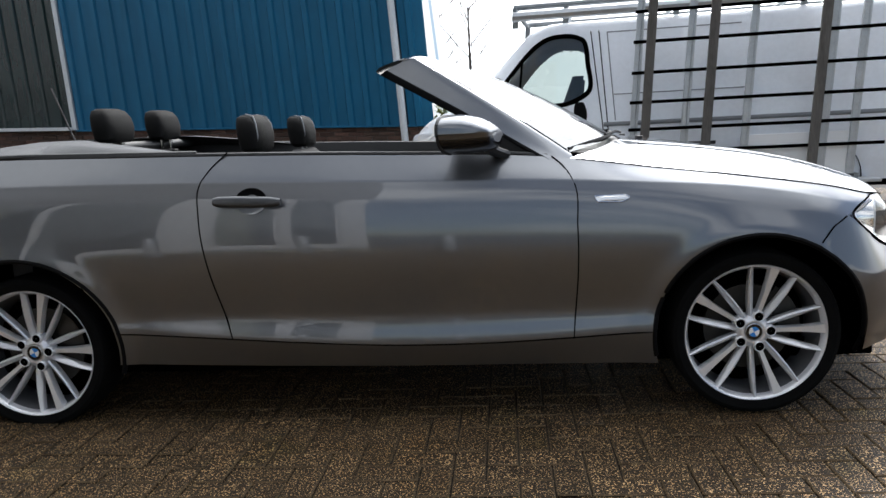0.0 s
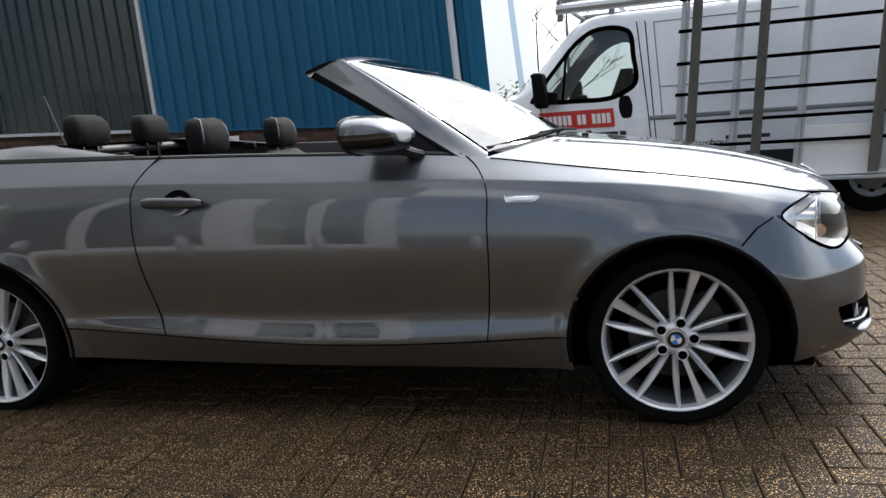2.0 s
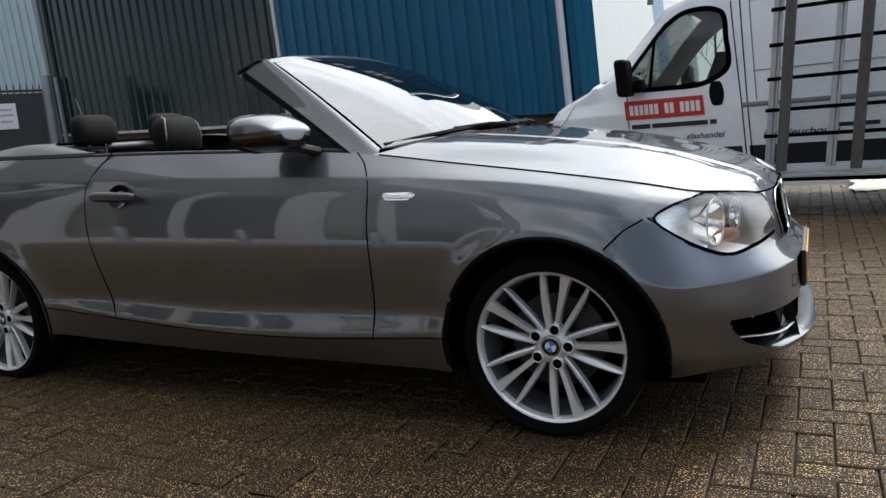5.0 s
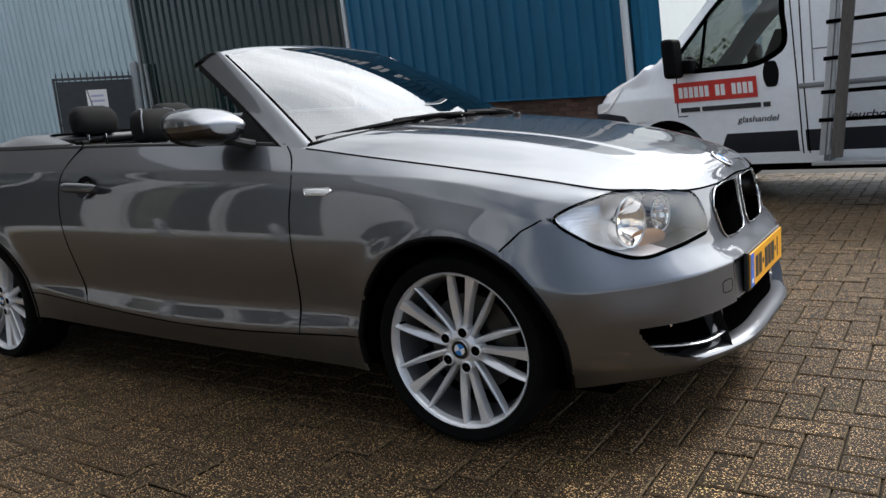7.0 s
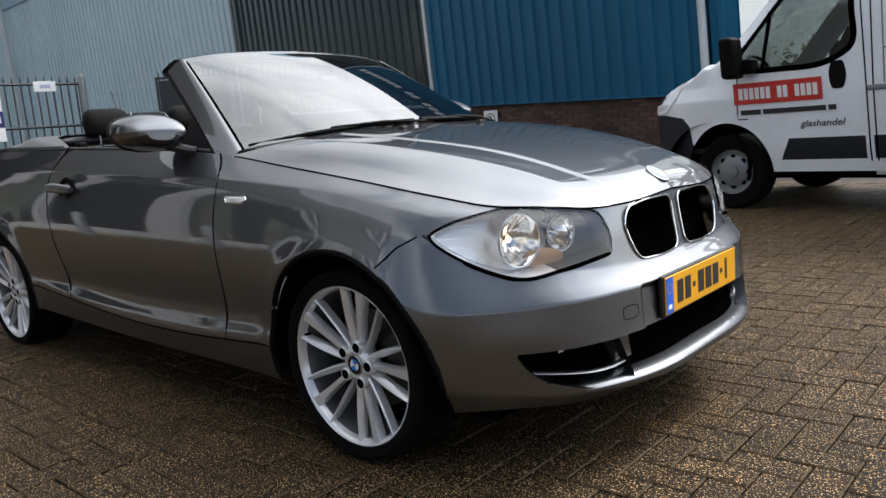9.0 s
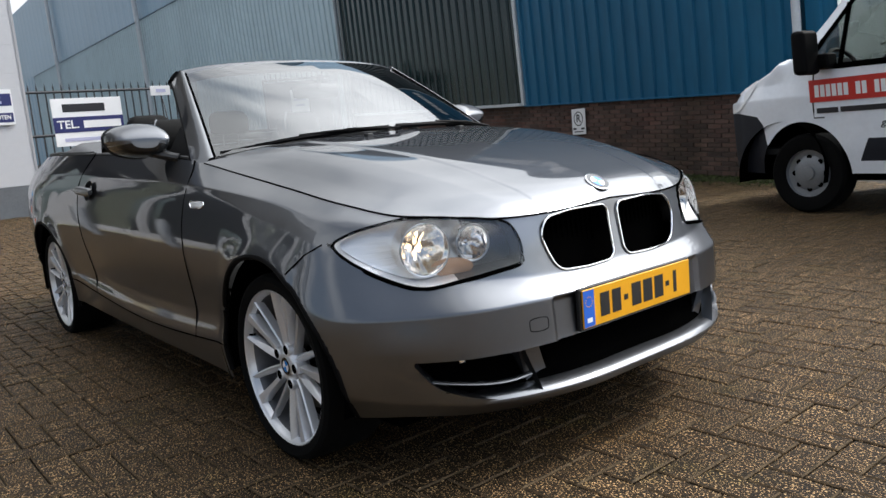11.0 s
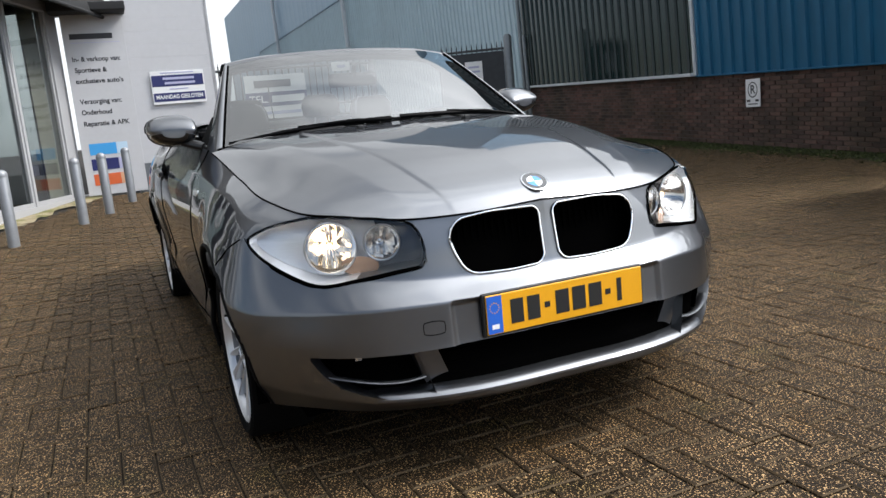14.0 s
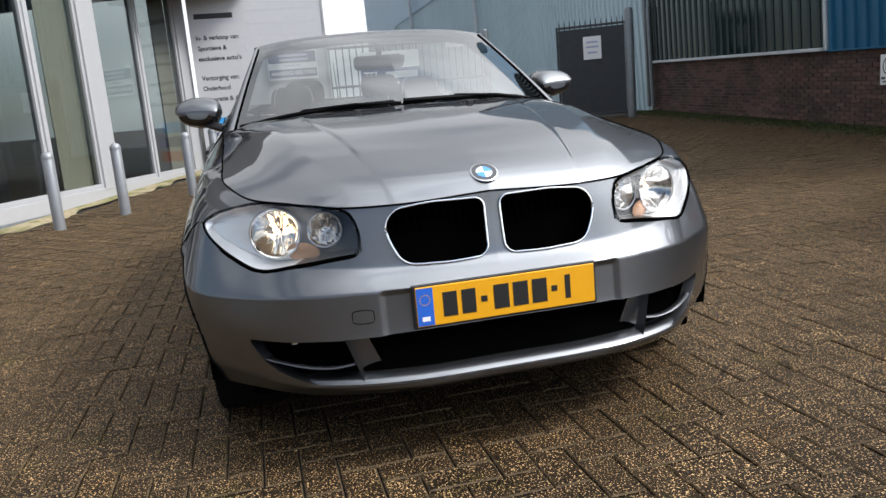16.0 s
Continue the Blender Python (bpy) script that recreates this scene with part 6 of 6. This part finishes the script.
BUMPER = [(1.0, .2), (1.0, .88), (.62, .88), (.42, .84), (.36, .76), (.34, .60), (.34, .2)]
van_skin.cut(BUMPER, AX, AZ, all_v, "vbumper", .009)
CLAD = [(-.56, .62), (-1.16, .62), (-1.16, .44), (-.48, .44)]
CLAD2 = [(-1.22, .62), (-2.7, .62), (-2.7, .44), (-1.22, .44)]
van_skin.cut(CLAD, AX, AZ, vs_side, "clad", .009)
van_skin.cut(CLAD2, AX, AZ, vs_side, "clad2", .009)
ctrs = van_skin.centres()
scr_sel = (van_skin.tag == "body") & (ctrs[:, 0] > -.52) & (ctrs[:, 0] < .26) & (ctrs[:, 2] > 1.24) & (ctrs[:, 1] < np.interp(ctrs[:, 2], [1.24, 1.98], [.80, .62]))
van_skin.tag[scr_sel] = "vscreen"
for tag, nm, mt, lb in (("body", "body", "van_white", "white painted van body"), ("vbumper", "bumper", "van_grey", "dark grey plastic bumper"), ("clad", "side_cladding", "van_grey", "dark grey lower cladding"), ("clad2", "side_cladding", "van_grey", "dark grey lower cladding")):
    if tag.startswith("clad"):
        part(nm, van_skin.take(tag), mt, van, lb)
        part(nm, van_skin.take(tag, flip=True), mt, van, lb)
    else:
        part(nm, joined(van_skin.take(tag), van_skin.take(tag, flip=True)), mt, van, lb)
for tag, nm in (("window", "door_window"), ("vscreen", "windscreen")):
    for fl in (False, True):
        o_ = part(nm, van_skin.take(tag, -.006, flip=fl), "van_glass", van, "clear cab window")
        o_.visible_shadow = False


def vside(q, off=0.0, flip=False):
    p, n = van_skin.at(q, AX, AZ, vs_side)
    return p + n * off, n


p_, n_ = vside(WIN)
part("window_seal", tube(p_, .024, True, 6, .4, n_), "seam", van, "black window seal")
part("pillar_trim", tube(vside([(-.36, 1.20), (-.44, 1.68)])[0], .035, False, 6, .3), "seam", van)
for ln in ([(-.13, 1.18), (-.13, .80), (-.22, .80)], [(-1.19, .42), (-1.19, 1.0), (-1.17, 1.60), (-1.16, 1.92)], [(-1.24, .42), (-1.24, 1.92)], [(-1.32, 1.9), (-1.32, 1.02)], [(-1.32, 1.9), (-2.6, 1.9)], [(-1.32, 1.28), (-2.6, 1.28)]):
    part("shut_line", tube(vside(dense(ln, .05))[0], .006, False, 6), "seam" if ln[0][0] > -1.3 else "van_stripe", van)
sp = vside(dense([(-1.2, .985), (-3.9, .985)], .1), .006)[0]
part("rubbing_strip", tube(sp, .021, False, 8, .25, [(0, 1, 0)] * len(sp)), "van_stripe", van, "grey rubbing strip")
hp = vside(smooth_poly([(-1.035, 1.18), (-1.02, 1.215), (-.98, 1.22), (-.94, 1.215), (-.925, 1.18), (-.925, 1.04), (-.94, 1.005), (-.98, 1.0), (-1.02, 1.005), (-1.035, 1.04)], .02), .004)[0]
part("door_handle", (list(map(tuple, hp)) + list(map(tuple, hp - np.array([0, .02, 0]))), [tuple(range(len(hp)))] + [(i, (i + 1) % len(hp), len(hp) + (i + 1) % len(hp), len(hp) + i) for i in range(len(hp))]), "dark_plastic", van, "black recessed door handle")
# headlamp
hl_v = smooth_poly([(.42, 1.16), (.55, 1.10), (.70, .96), (.72, .90), (.62, .90), (.52, .98)], .02)
for fl in (False, True):
    p_, n_ = vside(hl_v, .008)
    c_ = p_.mean(0) + n_.mean(0) * .02
    vf = (list(map(tuple, p_)) + [tuple(c_)], [(i, (i + 1) % len(p_), len(p_)) for i in range(len(p_))])
    part("headlight", mirror(vf) if fl else vf, "white_enamel", van, "clear van headlamp")
# mirror
for s_ in (1, -1):
    mm = boxed("door_mirror", (-.24, -.12, s_ * 1.13 - .11, s_ * 1.13 + .11, 1.15, 1.50), "dark_plastic", van, .035, "tall black van mirror")
    boxed("mirror_arm", (-.32, -.16, min(s_ * .92, s_ * 1.06), max(s_ * .92, s_ * 1.06), 1.19, 1.31), "dark_plastic", mm, .02)
    boxed("mirror_indicator", (-.118, -.112, s_ * 1.13 - .04, s_ * 1.13 + .04, 1.28, 1.42), "white_enamel", mm, .002)
# lettering on the door
boxed("door_sign", (-.86, -.11, 1.004, 1.008, .927, 1.107), "red", van, 0, "red sign with white bars")
for x0, x1 in [(-.826 + i * .0487, -.790 + i * .0487) for i in range(14) if i not in (4, 7)]:
    boxed("sign_bar", (x0, x1, 1.0085, 1.0105, .967, 1.064), "print_white", van)
for x0, x1 in ((-.96, -.90), (-.88, -.36), (-.34, -.16)):
    boxed("sign_bar", (x0, x1, 1.003, 1.006, .836, .878), "print_black", van)
text_obj("lettering", "glashandel", .075, pose(-.84, 1.003, .735, 90, 0, 180), "print_black", van, width=.36, shear=.25, bold=.001)
text_obj("lettering", "interieurbouw", .085, pose(-1.60, 1.008, .735, 90, 0, 180), "print_black", van, width=.62, shear=.25, bold=.001)
boxed("sign_bar", (-2.35, -2.02, 1.004, 1.007, .74, .775), "print_black", van)
# van interior
for s_ in (.5, -.5):
    cushion("seat", [(-.95, s_, .75, .25, .12), (-1.0, s_, 1.2, .24, .1), (-1.05, s_, 1.5, .14, .06)], "cloth", van)
boxed("cab_floor", (-1.2, .3, -.9, .9, .5, .55), "dash", van)
boxed("van_dash", (-.15, .30, -.85, .85, .9, 1.18), "dash", van, .05)
boxed("cab_bulkhead", (-1.30, -1.24, -.78, .78, .5, 1.80), "dash", van)
swv = [(-.22 + .08 * math.cos(t), .48 + .2 * math.sin(t), 1.22 + .14 * math.cos(t)) for t in np.linspace(0, 6.2832, 28, endpoint=False)]
part("steering_wheel", tube(swv, .018, True, 6), "dash", van)
boxed("chassis", (-4.1, .5, -.75, .75, .26, .42), "seam", van)


def van_wheel(m):
    w = part("wheel", lathe([(.03, -.08), (.031, 0)], 8), "steel", van, "steel wheel with a black tyre")
    w.matrix_local = m
    part("tyre", lathe([(.19, -.10), (.24, -.105), (.31, -.105), (.335, -.08), (.338, 0), (.335, .08), (.31, .105), (.24, .105), (.20, .09)], 48), "rubber", w)
    # bollard grey instead of bright silver: the rim's shadow is put into its colour
    part("rim", lathe([(.20, .09), (.195, .06), (.15, .055), (.12, .075), (.06, .08), (.055, .095), (.001, .10)], 40), "bollard", w, "pressed-steel rim in a grey darkened for the shadow on it")
    for k in range(8):
        a = k * math.pi / 4
        bv, bf = lathe([(.001, .074), (.022, .074), (.024, .068)], 12)
        # black disc painted where the shade of a rim hole would be
        part("rim_hole", ([(x + .135 * math.cos(a), y - .005, z + .135 * math.sin(a)) for x, y, z in bv], bf), "seam", w)
    return w


vw = van_wheel(pose(-.12, .86, .338))
for m_ in (pose(-.12, -.86, .338, 0, 0, 180), pose(-3.22, .86, .338), pose(-3.22, -.86, .338, 0, 0, 180)):
    copy_thing(vw, m_)
for dx in (0, -3.1):
    tv = [(.41 * math.cos(t) + dx, y, max(.2, .345 + .44 * math.sin(t))) for t in np.linspace(-.2, math.pi + .2, 24) for y in (1.0, .6)]
    wl_ = [(dx, .6, .345)] + [(.41 * math.cos(t) + dx, .6, max(.2, .345 + .44 * math.sin(t))) for t in np.linspace(-.2, math.pi + .2, 24)]
    part("arch_liner", joined((tv, grid_faces(24, 2)), (wl_, [(0, i, i + 1) for i in range(1, 24)])), "seam", van)

# side rack for sheet glass
rack = root("glass_rack", VAN_M, "aluminium and timber rack for sheet glass on the van's side", "rack")
for X in (-1.62, -2.10, -2.66, -3.36, -3.62):
    boxed("upright", (X - .022, X + .022, 1.20, 1.245, .42, 2.35), "alu", rack, .004, "aluminium upright")
    boxed("upright_web", (X - .050, X - .024, 1.19, 1.235, .42, 2.35), "alu", rack, .004)
for X in (-1.74, -2.31, -3.28):
    boxed("beam", (X - .042, X + .042, 1.26, 1.31, .40, 2.40), "timber", rack, .006, "dark weathered clamp beam")
for z in (2.03, 1.75, 1.46, 1.18, .92, .70):
    boxed("cross_bar", (-3.9, -1.58, 1.246, 1.259, z - .016, z + .016), "seam", rack, .003, "black rubber-faced bar")
boxed("tray", (-3.9, -1.56, 1.03, 1.30, .34, .37), "alu", rack, .004, "bottom tray of the rack")
for X in (-1.65, -2.7, -3.7):
    boxed("bracket", (X - .02, X + .02, .99, 1.22, .37, .42), "grey_metal", rack)
    boxed("bracket", (X - .02, X + .02, .80, 1.22, 2.10, 2.14), "grey_metal", rack)
boxed("board", (-3.62, -2.70, 1.205, 1.215, .38, .82), "print_white", rack, .003, "white board in the rack")
# roof tube
rf = root("roof_carrier", VAN_M, "grey roof carrier with a tube on the van", "roof rack")
part("carrier_rail", tube([(-.36, .78, 2.22), (-4.1, .78, 2.22)], .03, False, 8), "grey_metal", rf)
part("carrier_rail", tube([(-.36, .86, 2.12), (-4.1, .86, 2.12)], .05, False, 8), "alu", rf)
part("carrier_rail", tube([(-.36, -.78, 2.22), (-4.1, -.78, 2.22)], .03, False, 8), "grey_metal", rf)
for X in (-.38, -.9, -2.0, -3.2, -4.0):
    part("carrier_bar", tube([(X, -.80, 2.19), (X, .86, 2.19)], .025, False, 8), "grey_metal", rf)
    for y in (-.72, .72):
        boxed("carrier_foot", (X - .03, X + .03, y - .02, y + .02, 2.02, 2.19), "grey_metal", rf)



def rake_parts(top, nose=0.0):
    """Lean a thing's upper parts back and draw out its nose; wheels keep their shape."""
    for ob in top.children_recursive:
        p, m = ob, Matrix.Identity(4)
        while p is not top:
            m, p = p.matrix_local @ m, p.parent
            if p.name.startswith("wheel"):
                break
        if p is not top or ob.name.startswith("wheel"):
            continue
        back = m.inverted()
        for v in ob.data.vertices:
            q = m @ v.co
            q.x += .075 * (q.z - 1.95) + nose * max(0, q.x - .3)
            v.co = back @ q


rake_parts(van, .18)
rake_parts(rack)
rake_parts(rf)

# crumpled pale sheeting left on the ground behind the van
tp_v = []
rng_t = random.Random(17)
for i, x in enumerate(np.linspace(1.1, 2.05, 24)):
    w_t = .42 + .10 * math.sin(x * 2.3) + .05 * math.sin(x * 7.1)
    for j, t in enumerate(np.linspace(-1, 1, 13)):
        lift = .012 + .05 * (1 - t * t) * (.55 + .45 * math.sin(x * 5.3 + t * 3)) + rng_t.uniform(0, .016) * (1 - t * t)
        tp_v.append((x + .04 * math.sin(t * 5 + x), 6.42 + t * w_t + .02 * math.sin(x * 9), lift))
tagged(part("tarpaulin", (tp_v, grid_faces(24, 13)), "tarp", None), "crumpled pale yellowish sheeting on the paving behind the van", "tarpaulin")

# ---------------------------------------------------------------- planting beyond
def bare_tree(x, y, h, seed):
    rng = random.Random(seed)
    t = root("tree", pose(x, y, 0), "bare winter tree beyond the yard", "tree")
    V_, F_ = tube([(0, 0, 0), (.05, .02, h * .25), (-.02, .05, h * .5), (.03, 0, h * .8)], .12, False, 8)
    V_ = [Vector((p.x * (1 - .8 * p.z / h), p.y * (1 - .8 * p.z / h), p.z)) for p in V_]
    part("trunk", (V_, F_), "bark", t)
    tw = []

    def grow(p, d, l, r, depth):
        q = p + d * l
        tw.append(tube([p, (p + q) / 2 + Vector((rng.uniform(-.04, .04), rng.uniform(-.04, .04), 0)) * l, q], r, False, 3))
        if depth:
            for _ in range(3 if depth > 1 else 4):
                nd = (d + Vector((rng.uniform(-.8, .8), rng.uniform(-.8, .8), rng.uniform(-.1, .6)))).normalized()
                grow(p + d * l * rng.uniform(.45, 1), nd, l * rng.uniform(.5, .75), r * .55, depth - 1)

    for i in range(9):
        a = i * 2.4
        grow(Vector((0, 0, h * (.22 + .07 * i))), Vector((math.cos(a), math.sin(a), rng.uniform(.6, 1.2))).normalized(), h * .22, .035, 3)
    part("crown", joined(*tw), "twig", t, kind="stuff")


bare_tree(-2.6, 42.0, 9.5, 3)
bare_tree(-5.5, 55.0, 11.0, 5)
sh = root("shrub", pose(-1.62, 8.75, 0), "yellow-green shrub beside the white wall", "shrub")
rng = random.Random(4)
lv, lf = [], []
for i in range(700):
    a, b, r = rng.uniform(0, 6.28), rng.uniform(-1, 1), rng.uniform(.3, 1) ** .5
    c = Vector((math.cos(a) * .30 * r, math.sin(a) * .45 * r, .95 + b * .75 * r))
    d = Vector((rng.uniform(-1, 1), rng.uniform(-1, 1), rng.uniform(-.5, 1))).normalized() * .05
    e = d.cross(Vector((0, 0, 1))).normalized() * .03
    k = len(lv)
    lv += [c - d, c + e, c + d, c - e]
    lf.append((k, k + 1, k + 2, k + 3))
part("leaves", (lv, lf), "leaf", sh, smooth=False, kind="stuff")
part("stems", joined(*[tube([(0, 0, 0), (.12 * math.cos(i), .2 * math.sin(i), .6), (.2 * math.cos(i), .33 * math.sin(i), 1.3)], .015, False, 5) for i in range(6)]), "bark", sh)

# ---------------------------------------------------------------- yard edges
BOLLARDS = [(-5.45, -2.56), (-6.02, -2.03), (-7.17, -1.41), (-7.90, -1.12), (-9.05, -.80), (-4.08, -2.98), (-3.23, -3.37), (-2.32, -3.73), (-1.26, -4.15)]
for x, y in BOLLARDS:
    bollard(x, y)


# ---------------------------------------------------------------- pieces: paving and bricks
def pave_keep(x, y):
    if not (-13.5 < x < 10.0 and -6.9 < y < 8.6):
        return False
    q = HALL.inverted() @ Vector((x, y, 0))
    if q.y < .12:
        return False
    r = BAY.inverted() @ Vector((x, y, 0))
    return not (r.y < .34 and r.x < BAY_L + .1) and not (x < -10.3 and y < .8)


pl_ = herringbone(-13.552, 10.0, -6.97, 8.6, pave_keep)
pro = {True: brick_proto(.205, .1025, .05, .0055, .0040), False: brick_proto(.1025, .205, .05, .0055, .0040)}
near_stretch = lambda x, y: 0.15 < x < 2.25 and -2.35 < y < -.85
rs = np.random.RandomState(7)
paving = root("pavement", Matrix.Identity(4), "worn brown-grey concrete bricks laid in herringbone", "paving", kind="structure")
meshes = {}
for k, (pv_, pf_) in pro.items():
    me = bpy.data.meshes.new("paver")
    me.from_pydata([tuple(p) for p in pv_], [], pf_)
    me.materials.append(M["paver"])
    me.materials.append(M["paver_edge"])
    # chamfer faces get the paler colour that imitates caught light
    for i in (4, 5, 6, 7):
        me.polygons[i].material_index = 1
    meshes[k] = me
singles = 0
V_all, F_all, base = [], [], 0
for x, y, k in pl_:
    dz, tx, ty = rs.normal(0, .0012), rs.normal(0, .006), rs.normal(0, .006)
    z = ground_z(x, y) + dz
    if near_stretch(x, y) and singles < 300:
        o = new("paver", meshes[k])
        o.parent = paving
        o.matrix_local = pose(x, y, z, math.degrees(tx), math.degrees(ty), rs.normal(0, .5))
        singles += 1
        continue
    pv_, pf_ = pro[k]
    q = pv_ + np.array([x, y, z])
    q[:, 2] += tx * pv_[:, 1] - ty * pv_[:, 0]
    V_all.append(q)
    F_all += [tuple(i + base for i in f) for f in pf_]
    base += len(q)
field = part("paver_field", (np.vstack(V_all), F_all), "paver_stuff", paving, "remaining herringbone bricks", smooth=False, kind="stuff")
field.data.materials.append(M["paver_edge"])
# same pre-lightened chamfers for the merged field
for i, f in enumerate(field.data.polygons):
    if i % 9 in (4, 5, 6, 7):
        f.material_index = 1

# brick foot of the hall
bp_ = brick_proto(.21, .052, .10, .0, .004)
brick_me = bpy.data.meshes.new("brick")
rot = [(p[0], p[2], p[1]) for p in bp_[0]]
brick_me.from_pydata(rot, [], [f[::-1] for f in bp_[1]])
brick_me.materials.append(M["brick"])
Vb, Fb, base, cnt = [], [], 0, 0
for c in range(21):
    z = -.205 + c * .0615
    s0 = -.4 + (.11 if c % 2 else 0)
    while s0 < 11.5:
        s = s0 + .105
        out = rs.normal(0, .0015)
        if 3.0 < s < 6.3 and cnt < 300:
            o = new("brick", brick_me)
            o.parent = hall
            o.matrix_local = HALL_FOOT @ pose(s, out, z)
            cnt += 1
        else:
            q = np.array([tuple(HALL_FOOT @ Vector((p[0] + s, p[1] + out, p[2] + z))) for p in rot])
            Vb.append(q)
            Fb += [tuple(i + base for i in f[::-1]) for f in bp_[1]]
            base += len(q)
        s0 += .2215
part("brick_field", (np.vstack(Vb), Fb), "brick_stuff", hall, "remaining bricks of the foot", smooth=False, kind="stuff")

# moss along the wall foot, sand along the showroom
rng = random.Random(11)
mv_, mf_ = [], []
for i in range(11000):
    s, o_ = rng.uniform(-.4, 11.6), abs(rng.gauss(0, .30)) + .0
    p = hall_pt(s, o_, 0.0)
    h, w = rng.uniform(.006, .03), rng.uniform(.008, .028)
    a = rng.uniform(0, 3.14)
    k = len(mv_)
    mv_ += [p + Vector((math.cos(a) * w, math.sin(a) * w, 0)), p - Vector((math.cos(a) * w, math.sin(a) * w, 0)), p + Vector((rng.uniform(-.02, .02), rng.uniform(-.02, .02), h))]
    mf_.append((k, k + 1, k + 2))
bed_v, ns_ = [], 160
for i, s in enumerate(np.linspace(-.4, 11.6, ns_)):
    w_ = .34 + .16 * math.sin(s * 1.7) + .10 * math.sin(s * 4.3 + 1) + .05 * math.sin(s * 11.0) + rng.uniform(-.04, .04)
    for k_, t_ in enumerate((0, .25, .5, .75, 1)):
        p = hall_pt(s, .0 + t_ * w_, 0.0)
        z_ = ground_z(p.x, p.y)
        bed_v.append((p.x, p.y, z_ + (.012, .010, .008, .005, -.004)[k_] + (rng.uniform(-.003, .003) if k_ < 4 else 0)))
bd = part("moss_bed", (bed_v, grid_faces(ns_, 5)), "moss_bed", None)
tagged(bd, "dark green mossy strip at the foot of the brick wall", "moss", kind="stuff")
ms = part("moss", (mv_, mf_), "moss", None, smooth=False)
tagged(ms, "moss and weeds along the foot of the brick wall", "moss", kind="stuff")
sv_ = []
for x in np.linspace(-.4, 9.2, 100):
    for y in (-.02, .14, .30 + .06 * math.sin(x * 3.1) + .04 * math.sin(x * 7.7)):
        w_ = BAY @ Vector((x, y, 0))
        sv_.append((w_.x, w_.y, ground_z(w_.x, w_.y) + (.012 if y < .3 else -.006)))
sd = part("sand_strip", (sv_, grid_faces(100, 3)), "sand", None)
tagged(sd, "pale sandy strip along the showroom foot", "ground", kind="structure")
